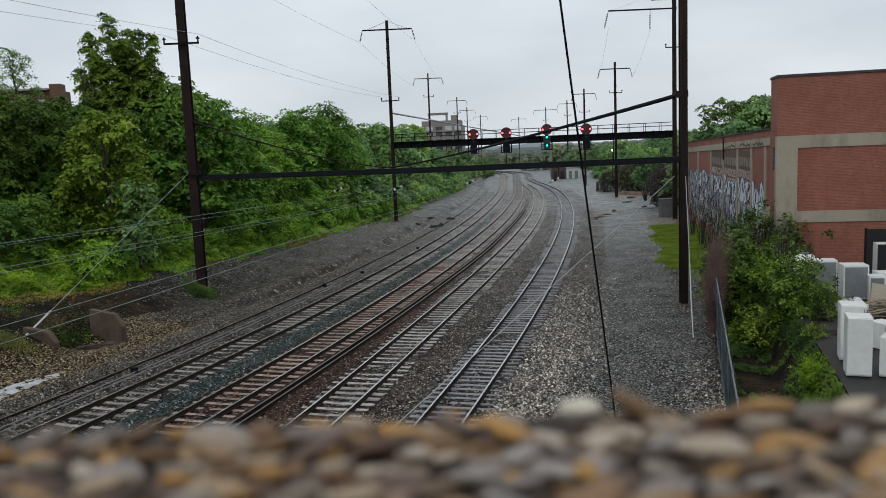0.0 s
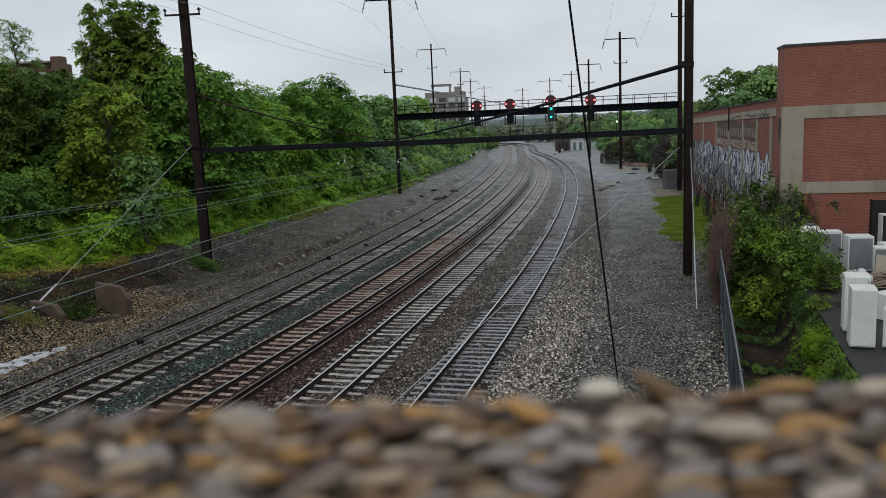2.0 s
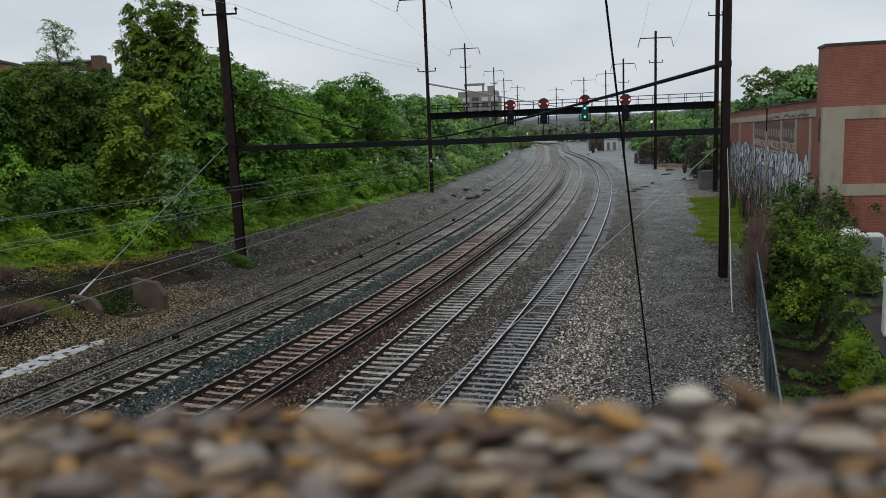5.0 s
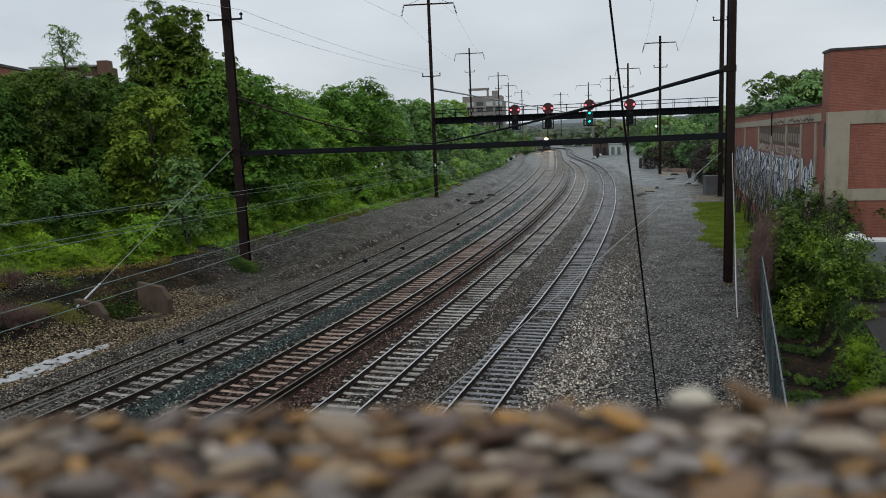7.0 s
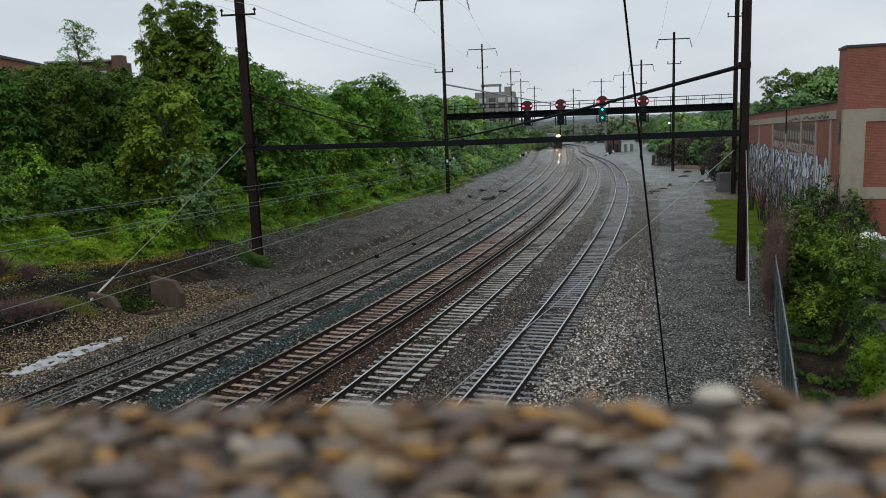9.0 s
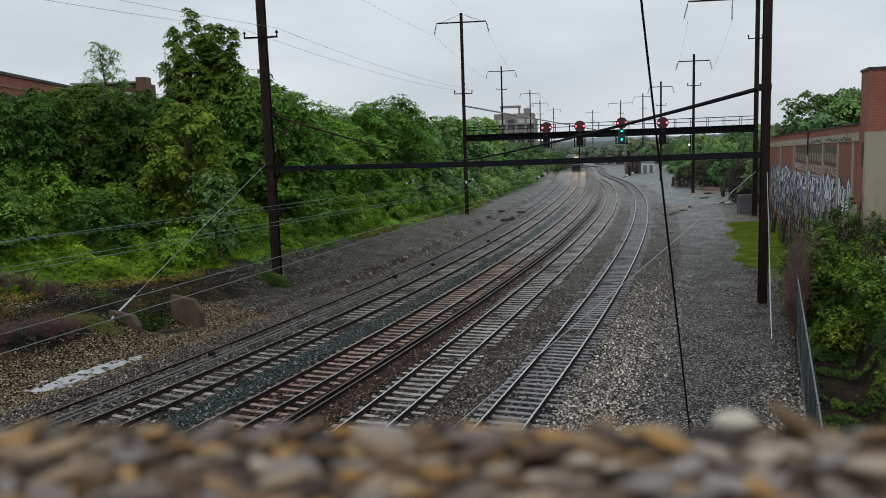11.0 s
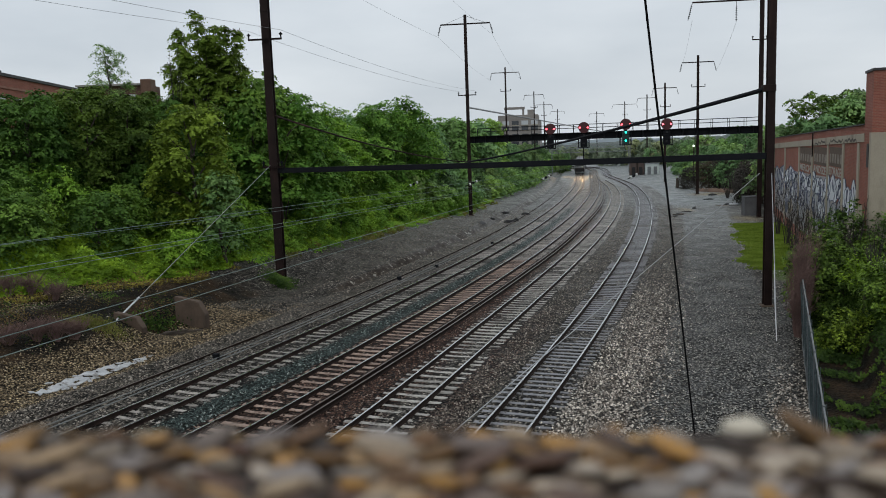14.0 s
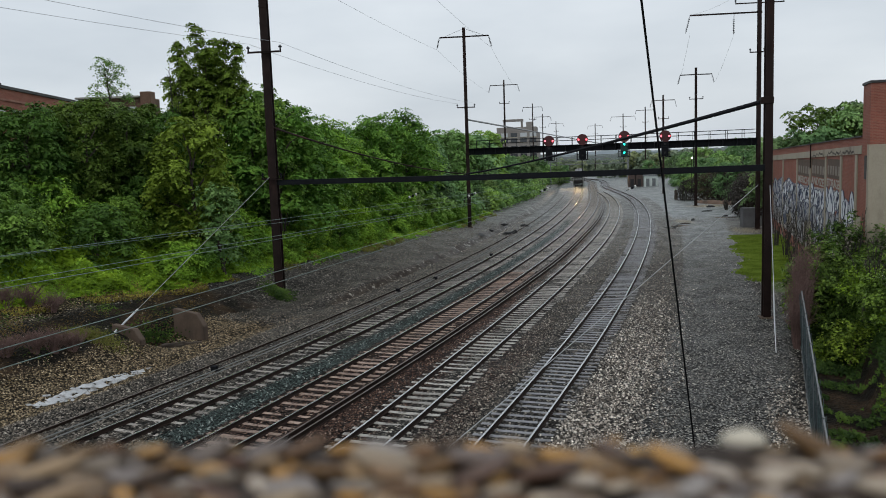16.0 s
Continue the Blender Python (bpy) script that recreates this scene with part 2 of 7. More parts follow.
M_BRICK = brick_material("red_brick", (0.36, 0.118, 0.08), (0.25, 0.08, 0.057), (0.34, 0.19, 0.14))
M_BRICK_OLD = brick_material("dull_brown_brick", (0.15, 0.075, 0.05), (0.10, 0.055, 0.042), (0.16, 0.12, 0.09))
M_ROOF = worn("dark_roof_coping", (0.03, 0.028, 0.028), (0.07, 0.065, 0.065), 1.0, 14.0, 0.7)
M_WHITE = worn("chalky_white_enamel", (0.81, 0.825, 0.78), (0.89, 0.9, 0.86), 1.0, 6.0, 0.3, 0.0, 0.03)
M_GREYFRONT = worn("grey_appliance_front", (0.20, 0.215, 0.23), (0.30, 0.315, 0.33), 1.2, 12.0, 0.35, 0.2, 0.05)
M_DARK = worn("near_black_void", (0.006, 0.006, 0.007), (0.012, 0.012, 0.013), 1.0, 10.0, 0.6)
M_GLASS = worn("dark_window_glass", (0.03, 0.035, 0.04), (0.06, 0.065, 0.07), 0.6, 5.0, 0.08, 0.0, 0.02)
M_PALE_GLASS = worn("pale_blind_behind_glass", (0.42, 0.44, 0.45), (0.55, 0.57, 0.58), 0.8, 6.0, 0.2, 0.0, 0.02)
M_WIRE = worn("dull_copper_green_wire", (0.14, 0.20, 0.185), (0.24, 0.31, 0.29), 1.0, 10.0, 0.5, 0.2, 0.0)
M_WIRE_DARK = worn("black_cable_sheath", (0.006, 0.006, 0.007), (0.012, 0.012, 0.013), 1.0, 12.0, 0.7, 0.0, 0.1, None, 0.08)
M_WIRE_GREY = worn("grey_steel_strand", (0.30, 0.31, 0.32), (0.45, 0.46, 0.47), 1.0, 10.0, 0.5, 0.3, 0.0)
M_PORCELAIN = worn("white_porcelain", (0.62, 0.62, 0.6), (0.78, 0.78, 0.76), 3.0, 20.0, 0.25, 0.0, 0.02)
M_RED_DISC = worn("dull_red_signal_disc", (0.05, 0.009, 0.010), (0.085, 0.014, 0.015), 2.0, 16.0, 0.5)
M_GREEN_DISC = worn("dark_green_signal_backing", (0.008, 0.03, 0.028), (0.014, 0.05, 0.046), 2.0, 16.0, 0.5)
M_LAMP_RED = glow("lit_red_lens", (1.0, 0.10, 0.13), 4.5)
M_LAMP_GREEN = glow("lit_green_lens", (0.02, 1.0, 0.72), 3.0)
M_HEADLIGHT = glow("lit_headlight", (1.0, 0.62, 0.26), 900.0)
# orange glow for a disc that imitates the headlight's glare
M_LAMP_GLARE = glow("orange_headlight_glare", (1.0, 0.42, 0.08), 1.8)
M_LAMP_WHITE = glow("lit_yard_lamp", (0.9, 1.0, 0.9), 4.0)
M_BARK = worn("grey_brown_bark", (0.035, 0.027, 0.02), (0.09, 0.07, 0.055), 4.0, 30.0, 0.85, 0.0, 0.6)
M_TWIG = worn("dry_brown_twigs", (0.022, 0.018, 0.016), (0.055, 0.045, 0.038), 4.0, 30.0, 0.85, 0.0, 0.4)
M_DRY_TWIG = worn("reddish_dead_twigs", (0.11, 0.062, 0.052), (0.2, 0.125, 0.108), 4.0, 30.0, 0.85, 0.0, 0.3)
M_LEAF = leaf_material("mid_green_leaves", (0.0517, 0.117, 0.0228), (0.161, 0.332, 0.0553), (0.332, 0.56, 0.0936))
M_LEAF_YEL = leaf_material("yellow_green_leaves", (0.0615, 0.129, 0.0195), (0.191, 0.371, 0.045), (0.36, 0.587, 0.075))
M_LEAF_OLIVE = leaf_material("olive_green_leaves", (0.0437, 0.0764, 0.0118), (0.137, 0.218, 0.0336), (0.24, 0.36, 0.0588))
M_LEAF_DARK = leaf_material("deep_green_leaves", (0.0326, 0.0693, 0.0163), (0.105, 0.208, 0.0407), (0.239, 0.404, 0.0733))
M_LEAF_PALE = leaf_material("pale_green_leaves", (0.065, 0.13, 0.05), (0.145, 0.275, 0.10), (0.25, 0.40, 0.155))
# distance haze is put into the leaf colour of the next three
M_LEAF_HAZE = leaf_material("haze_paled_leaves", (0.19, 0.235, 0.165), (0.255, 0.315, 0.215), (0.32, 0.385, 0.255))
M_LEAF_SOFT = leaf_material("haze_softened_leaves", (0.108, 0.192, 0.0864), (0.203, 0.354, 0.149), (0.338, 0.54, 0.209))
M_LEAF_FAR = leaf_material("haze_cooled_leaves", (0.111, 0.189, 0.065), (0.215, 0.377, 0.111), (0.358, 0.572, 0.169))
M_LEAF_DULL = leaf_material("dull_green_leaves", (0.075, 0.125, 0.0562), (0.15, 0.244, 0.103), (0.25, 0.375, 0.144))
M_LEAF_DEEP = leaf_material("dark_olive_leaves", (0.0281, 0.0525, 0.0112), (0.0907, 0.155, 0.0285), (0.178, 0.273, 0.0495))
# shaded and lit copies of one bush leaf, the light put into its colour
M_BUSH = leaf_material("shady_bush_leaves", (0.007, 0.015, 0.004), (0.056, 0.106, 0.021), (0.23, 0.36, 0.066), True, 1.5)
M_BUSH_LIT = leaf_material("lit_bush_leaves", (0.013, 0.028, 0.005), (0.092, 0.16, 0.026), (0.33, 0.48, 0.075), True, 1.6)
M_VINE = leaf_material("bright_vine_leaves", (0.056, 0.106, 0.0072), (0.151, 0.26, 0.015), (0.28, 0.426, 0.027), False)
M_DRY_WEED = leaf_material("withered_brown_weeds", (0.08, 0.05, 0.02), (0.17, 0.11, 0.045), (0.26, 0.18, 0.07))
M_STRAW = leaf_material("yellowing_grass", (0.09, 0.085, 0.02), (0.2, 0.19, 0.045), (0.32, 0.29, 0.08))
# the weeds too: shade and light are put into two leaf tones
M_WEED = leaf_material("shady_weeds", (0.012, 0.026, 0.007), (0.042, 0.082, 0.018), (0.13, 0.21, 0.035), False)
M_WEED_LIT = leaf_material("lit_weeds", (0.025, 0.05, 0.008), (0.085, 0.15, 0.02), (0.16, 0.26, 0.035), False)
M_BRUSH = leaf_material("dead_grey_brown_brush", (0.045, 0.037, 0.033), (0.072, 0.06, 0.053), (0.10, 0.086, 0.076))
M_GRASS = leaf_material("fresh_grass_blades", (0.1, 0.15, 0.0188), (0.17, 0.25, 0.03), (0.24, 0.33, 0.0525), False)
M_GRAFF_WHITE = worn("sprayed_white_paint", (0.5, 0.53, 0.58), (0.78, 0.80, 0.84), 1.6, 9.0, 0.6)
M_GRAFF_BLUE = worn("sprayed_black_blue_paint", (0.02, 0.024, 0.045), (0.06, 0.075, 0.15), 1.2, 8.0, 0.6)
M_SIGN_WHITE = worn("faded_white_sign_paint", (0.36, 0.32, 0.27), (0.55, 0.5, 0.44), 2.0, 14.0, 0.75)
M_SIGN_DIM = worn("worn_away_sign_paint", (0.10, 0.07, 0.05), (0.36, 0.31, 0.26), 2.6, 9.0, 0.8)
M_SOOT = worn("black_run_off_stain", (0.05, 0.04, 0.032), (0.11, 0.088, 0.068), 2.0, 14.0, 0.85)
M_SIGN_BROWN = worn("faded_brown_sign_paint", (0.075, 0.048, 0.034), (0.13, 0.085, 0.06), 1.5, 14.0, 0.8)

M_ASPHALT = worn("wet_dark_asphalt", (0.018, 0.017, 0.017), (0.04, 0.038, 0.036), 0.8, 40.0, 0.55, 0.0, 0.5, None, 0.2)
M_FAR_BLD = worn("sooty_tan_masonry", (0.19, 0.172, 0.158), (0.29, 0.265, 0.245), 0.15, 2.0, 0.85)
# far woods and ridge: distance haze is mixed into the base colour
M_FAR_GREEN = worn("haze_grey_woods", (0.06, 0.085, 0.075), (0.11, 0.14, 0.12), 0.02, 0.2, 0.9, 0.0, 0.2)
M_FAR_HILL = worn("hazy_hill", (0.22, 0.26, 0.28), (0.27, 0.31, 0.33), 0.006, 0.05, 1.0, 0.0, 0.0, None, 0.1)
M_TRAIN = worn("dark_grey_train_paint", (0.010, 0.010, 0.011), (0.024, 0.023, 0.022), 0.8, 6.0, 0.6, 0.0, 0.05, None, 0.15)
M_TRAIN_GREY = worn("weathered_grey_train_paint", (0.07, 0.072, 0.075), (0.14, 0.142, 0.145), 0.8, 6.0, 0.5, 0.0, 0.05, None, 0.2)
M_CONTAINER = worn("pale_green_white_cladding", (0.48, 0.53, 0.51), (0.62, 0.66, 0.64), 0.8, 8.0, 0.6)
M_BROWN_BOX = worn("rust_brown_sheet", (0.05, 0.032, 0.028), (0.10, 0.065, 0.055), 0.8, 8.0, 0.7)
M_PLASTIC = worn("dirty_white_sheeting", (0.5, 0.51, 0.53), (0.68, 0.69, 0.71), 2.0, 20.0, 0.5, 0.0, 0.5)
M_CABLE = worn("dull_grey_cable", (0.15, 0.16, 0.155), (0.26, 0.27, 0.26), 1.0, 10.0, 0.6)
M_PLANK = worn("grey_brown_planks", (0.16, 0.12, 0.085), (0.28, 0.22, 0.16), 2.0, 20.0, 0.8)


def pebble_material(name):
    n = Nodes(name)
    r = n.random()
    base = n.ramp(r, (0.0, (0.012, 0.007, 0.005)), (0.1, (0.40, 0.30, 0.2)), (0.2, (0.62, 0.35, 0.09)), (0.3, (0.02, 0.011, 0.008)), (0.4, (0.74, 0.67, 0.58)),
                  (0.5, (0.42, 0.43, 0.47)), (0.6, (0.11, 0.045, 0.02)), (0.7, (0.30, 0.305, 0.32)), (0.8, (0.60, 0.48, 0.33)), (0.9, (0.30, 0.17, 0.08)), (1.0, (0.03, 0.018, 0.012)))
    c = n.mix(n.ramp(n.noise(90.0, 5.0, 0.7), (0.42, 0.0), (0.62, 0.7)), base, (0.06, 0.03, 0.014))
    c = n.mix(1.0, c, (0.89, 0.80, 0.69), "MULTIPLY")
    n.bump(n.noise(200.0, 3.0), 0.3, 0.001)
    return n.done(c, 0.5, 0.0, 0.4)


def aggregate_material(name):
    """Cement with close-set pebbles showing, on the parapet's long faces."""
    n = Nodes(name)
    cell = n.voronoi(38.0)
    sep = n.t.nodes.new("ShaderNodeSeparateColor")
    n.t.links.new(cell["Color"], sep.inputs["Color"])
    stone = n.ramp(sep.outputs[0], (0.0, (0.03, 0.016, 0.009)), (0.25, (0.3, 0.23, 0.17)), (0.45, (0.5, 0.28, 0.08)), (0.6, (0.3, 0.29, 0.29)), (0.8, (0.14, 0.065, 0.03)), (1.0, (0.46, 0.38, 0.29)))
    cement = n.ramp(n.noise(30.0, 5.0), (0.3, (0.014, 0.008, 0.005)), (0.7, (0.05, 0.028, 0.015)))
    c = n.mix(n.ramp(cell["Distance"], (0.38, 0.0), (0.5, 1.0)), stone, cement)
    n.bump(cell["Distance"], 0.6, -0.01)
    return n.done(c, 0.65, 0.0, 0.3)


def chip_material(name, dark=(0.03, 0.027, 0.025), mid=(0.075, 0.068, 0.062), light=(0.16, 0.145, 0.13), top=(0.46, 0.43, 0.39)):
    n = Nodes(name)
    r = n.island()
    c = n.ramp(r, (0.0, dark), (0.5, mid), (0.85, light), (1.0, top))
    c = n.mix(1.0, c, (1.02, 1.0, 0.94), "MULTIPLY")
    return n.done(c, 0.65, 0.0, 0.14)


M_AGGREGATE = aggregate_material("exposed_aggregate_concrete")
M_PEBBLE = pebble_material("mixed_river_pebbles")
M_CHIP = chip_material("loose_ballast_chips", (0.03, 0.027, 0.024), (0.115, 0.102, 0.09), (0.24, 0.214, 0.19), (0.44, 0.40, 0.36))
M_CHIP_PALE = chip_material("pale_ballast_chips", (0.03, 0.025, 0.021), (0.19, 0.168, 0.15), (0.50, 0.455, 0.415), (0.82, 0.775, 0.72))
M_CHIP_GREY = chip_material("grey_road_chips", (0.04, 0.038, 0.037), (0.165, 0.16, 0.152), (0.33, 0.318, 0.298), (0.56, 0.54, 0.5))
M_CHIP_SAND = chip_material("sandy_chips", (0.05, 0.038, 0.026), (0.19, 0.148, 0.098), (0.36, 0.285, 0.195), (0.56, 0.47, 0.36))
M_CHIP_BLUE = chip_material("blue_green_chips", (0.017, 0.025, 0.026), (0.046, 0.065, 0.064), (0.10, 0.13, 0.128), (0.36, 0.40, 0.39))
M_CHIP_RUST = chip_material("rust_brown_chips", (0.023, 0.012, 0.009), (0.075, 0.042, 0.032), (0.15, 0.09, 0.07), (0.38, 0.30, 0.26))


def sleeper_material(name, k, dirt):
    n = Nodes(name)
    c = n.ramp(n.random(), (0.0, tuple(v * 0.68 for v in k)), (0.5, k), (1.0, tuple(v * 1.25 for v in k)))
    c = n.mix(n.ramp(n.noise(3.5, 5.0, 0.7), (0.48, 0.0), (0.62, 0.85)), c, dirt)
    n.bump(n.noise(40.0), 0.3, 0.004)
    return n.done(c, 0.7, 0.0, 0.3)


M_SLEEPER = sleeper_material("concrete_sleeper", (0.38, 0.35, 0.315), (0.075, 0.066, 0.056))
M_SLEEPER_RUST = sleeper_material("rust_stained_sleeper", (0.38, 0.28, 0.225), (0.085, 0.05, 0.038))
M_SLAT = sleeper_material("green_grey_fence_slat", (0.075, 0.105, 0.11), (0.03, 0.038, 0.04))
M_WING = worn("brown_stained_concrete", (0.055, 0.036, 0.025), (0.13, 0.09, 0.063), 1.2, 20.0, 0.8, 0.0, 0.4, (0.05, 0.035, 0.027))
M_SLEEPER_PALE = sleeper_material("pale_concrete_sleeper", (0.43, 0.41, 0.375), (0.10, 0.085, 0.07))


# ---- mesh helpers ----
def mesh_of(name, verts, faces):
    me = bpy.data.meshes.new(name)
    me.from_pydata([tuple(map(float, v)) for v in verts], [], [tuple(map(int, f)) for f in faces])
    me.update()
    return me


def fast_mesh(name, verts, faces):
    """A mesh from numpy arrays, all faces with the same number of corners."""
    me = bpy.data.meshes.new(name)
    k = faces.shape[1]
    me.vertices.add(len(verts))
    me.vertices.foreach_set("co", np.ascontiguousarray(verts, dtype=np.float32).ravel())
    me.loops.add(faces.size)
    me.loops.foreach_set("vertex_index", np.ascontiguousarray(faces, dtype=np.int32).ravel())
    me.polygons.add(len(faces))
    me.polygons.foreach_set("loop_start", np.arange(0, faces.size, k, dtype=np.int32))
    me.update(calc_edges=True)
    return me


def part(name, bm, material, parent=None, label="", smooth=False):
    """Links a bmesh, or a ready mesh, as one mesh object under a thing or a part."""
    if isinstance(bm, bpy.types.Mesh):
        me = bm
    else:
        me = bpy.data.meshes.new(name)
        bmesh.ops.recalc_face_normals(bm, faces=bm.faces)
        bm.to_mesh(me)
        bm.free()
    if material is not None and not me.materials:
        me.materials.append(material)
    if smooth:
        me.polygons.foreach_set("use_smooth", [True] * len(me.polygons))
    ob = new(name, me)
    if parent is not None:
        ob.parent = parent
    if label:
        ob["label"] = label
    return ob


def thing(name, label, category, m=None, group="", kind=""):
    ob = new(name)
    ob.empty_display_size = 0.2
    if m is not None:
        ob.matrix_basis = m
    return tagged(ob, label, category, group, kind)


def add_box(bm, x0, y0, z0, x1, y1, z1, bevel=0.0, m=None):
    vs = [bm.verts.new(p) for p in ((x0, y0, z0), (x1, y0, z0), (x1, y1, z0), (x0, y1, z0), (x0, y0, z1), (x1, y0, z1), (x1, y1, z1), (x0, y1, z1))]
    fs = [bm.faces.new([vs[i] for i in f]) for f in ((3, 2, 1, 0), (4, 5, 6, 7), (0, 1, 5, 4), (1, 2, 6, 5), (2, 3, 7, 6), (3, 0, 4, 7))]
    if bevel:
        r = bmesh.ops.bevel(bm, geom=list({e for f in fs for e in f.edges}), offset=bevel, segments=2, affect="EDGES", profile=0.6)
        vs = list({v for f in r["faces"] for v in f.verts} | {v for v in vs if v.is_valid})
    if m is not None:
        bmesh.ops.transform(bm, matrix=m, verts=vs)
    return vs


def box(x0, y0, z0, x1, y1, z1, bevel=0.0):
    bm = bmesh.new()
    add_box(bm, x0, y0, z0, x1, y1, z1, bevel)
    return bm


def add_tube(bm, pts, radius, sides=6, taper=None, cap=True):
    """A round bar along points; taper: a radius for each point."""
    pts = [Vector(p) for p in pts]
    rings = []
    for i, p in enumerate(pts):
        d = (pts[min(i + 1, len(pts) - 1)] - pts[max(i - 1, 0)]).normalized()
        a = d.cross(Vector((0, 0, 1)) if abs(d.z) < 0.95 else Vector((1, 0, 0))).normalized()
        b = d.cross(a)
        r = taper[i] if taper else radius
        rings.append([bm.verts.new(p + a * (r * math.cos(2 * math.pi * k / sides)) + b * (r * math.sin(2 * math.pi * k / sides))) for k in range(sides)])
    for r0, r1 in zip(rings, rings[1:]):
        for k in range(sides):
            bm.faces.new((r0[k], r0[(k + 1) % sides], r1[(k + 1) % sides], r1[k]))
    if cap:
        bm.faces.new(rings[0][::-1])
        bm.faces.new(rings[-1])


def tube(pts, radius, sides=6, taper=None):
    bm = bmesh.new()
    add_tube(bm, pts, radius, sides, taper)
    return bm


def add_profile(bm, pts, prof):
    """Sweeps a closed profile (right, up) along points, kept upright."""
    pts = [Vector(p) for p in pts]
    rings = []
    for i, p in enumerate(pts):
        d = (pts[min(i + 1, len(pts) - 1)] - pts[max(i - 1, 0)]).normalized()
        a = d.cross(Vector((0, 0, 1))).normalized()
        u = a.cross(d)
        rings.append([bm.verts.new(p + a * x + u * z) for x, z in prof])
    n = len(prof)
    for r0, r1 in zip(rings, rings[1:]):
        for k in range(n):
            bm.faces.new((r0[k], r0[(k + 1) % n], r1[(k + 1) % n], r1[k]))
    bm.faces.new(rings[0][::-1])
    bm.faces.new(rings[-1])


def h_profile(w, h, t=0.03):
    return [(-w / 2, -h / 2), (w / 2, -h / 2), (w / 2, -h / 2 + t), (t / 2, -h / 2 + t), (t / 2, h / 2 - t), (w / 2, h / 2 - t), (w / 2, h / 2),
            (-w / 2, h / 2), (-w / 2, h / 2 - t), (-t / 2, h / 2 - t), (-t / 2, -h / 2 + t), (-w / 2, -h / 2 + t)]


def add_column(bm, x, y, z0, z1, w0, w1, t=0.04):
    """An H-section steel mast, slightly tapered."""
    prof0, prof1 = h_profile(w0, w0, t), h_profile(w1, w1, t)
    lo = [bm.verts.new((x + a, y + b, z0)) for a, b in prof0]
    hi = [bm.verts.new((x + a, y + b, z1)) for a, b in prof1]
    n = len(lo)
    for k in range(n):
        bm.faces.new((lo[k], lo[(k + 1) % n], hi[(k + 1) % n], hi[k]))
    bm.faces.new(lo[::-1])
    bm.faces.new(hi)


def add_disc(bm, c, axis, radius, depth, sides=20):
    c, axis = Vector(c), Vector(axis).normalized()
    add_tube(bm, [c - axis * depth / 2, c + axis * depth / 2], radius, sides)


def sag(a, b, drop, n=14):
    a, b = Vector(a), Vector(b)
    return [a.lerp(b, i / n) - Vector((0, 0, drop * 4 * (i / n) * (1 - i / n))) for i in range(n + 1)]


# ---- the lie of the land ----
KNOTS_Y = (0, 26, 34, 45, 60, 80, 100, 120, 140, 165, 190, 216, 236, 256, 266, 276, 290, 310, 340, 400)
KNOTS = {
    1: (-22.4, -13.57, -11.06, -7.93, -4.2, 0.01, 3.53, 6.53, 9.14, 11.97, 14.2, 16.2, 17.9, 19.5, 19.7, 18.9, 16.2, 9.5, -4.0, -34.0),
    2: (-18.0, -9.3, -6.95, -4.05, -0.45, 3.75, 7.35, 10.4, 13.0, 15.6, 17.9, 20.0, 21.8, 23.5, 23.8, 23.2, 20.6, 14.0, 0.5, -29.5),
    3: (-12.6, -4.58, -2.6, 0.07, 3.54, 7.75, 11.36, 14.3, 16.6, 18.5, 19.3),
    4: (-7.6, -0.16, 1.96, 4.7, 8.12, 12.16, 15.61, 18.47, 20.7, 22.5, 23.0, 23.6, 25.4, 27.2, 27.6, 27.2, 24.8, 18.5, 5.0, -25.0),
}


class Spline:
    """A natural cubic through knots."""

    def __init__(self, xs, ys):
        self.x, self.y = np.array(xs, float), np.array(ys, float)
        n, h = len(xs), np.diff(self.x)
        a, r = np.eye(n), np.zeros(n)
        for i in range(1, n - 1):
            a[i, i - 1], a[i, i], a[i, i + 1] = h[i - 1], 2 * (h[i - 1] + h[i]), h[i]
            r[i] = 6 * ((self.y[i + 1] - self.y[i]) / h[i] - (self.y[i] - self.y[i - 1]) / h[i - 1])
        self.m = np.linalg.solve(a, r)

    def __call__(self, v):
        v = np.clip(np.asarray(v, float), self.x[0], self.x[-1])
        i = np.clip(np.searchsorted(self.x, v) - 1, 0, len(self.x) - 2)
        h = self.x[i + 1] - self.x[i]
        p, q = (self.x[i + 1] - v) / h, (v - self.x[i]) / h
        return p * self.y[i] + q * self.y[i + 1] + ((p ** 3 - p) * self.m[i] + (q ** 3 - q) * self.m[i + 1]) * h * h / 6


LINE = {k: Spline(KNOTS_Y[:len(v)], v) for k, v in KNOTS.items()}
SPARE = Spline((0, 26, 38, 55, 66, 86, 110, 137, 165), (-15.0, -7.3, -3.95, 0.3, 2.85, 6.75, 10.9, 14.4, 17.4))


def fence_x(y):
    return 6.76 + 0.316 * (y - 17.9)


def wall_x(y):
    return 17.35 + 0.225 * (y - 41.0)


def yard_x(y):
    return 10.9 + 0.31 * (y - 21.0)


def step(e0, e1, v):
    t = np.clip((v - e0) / (e1 - e0), 0, 1)
    return t * t * (3 - 2 * t)


def lumps(x, y, s, seed=0.0):
    return (np.sin(x / s + seed) * np.cos(y / s * 1.13 + seed * 2.1) + 0.6 * np.sin(x / s * 2.3 + y / s * 1.7 + seed) + 0.3 * np.sin(x / s * 4.9 - y / s * 4.1 + seed * 3)) / 1.9


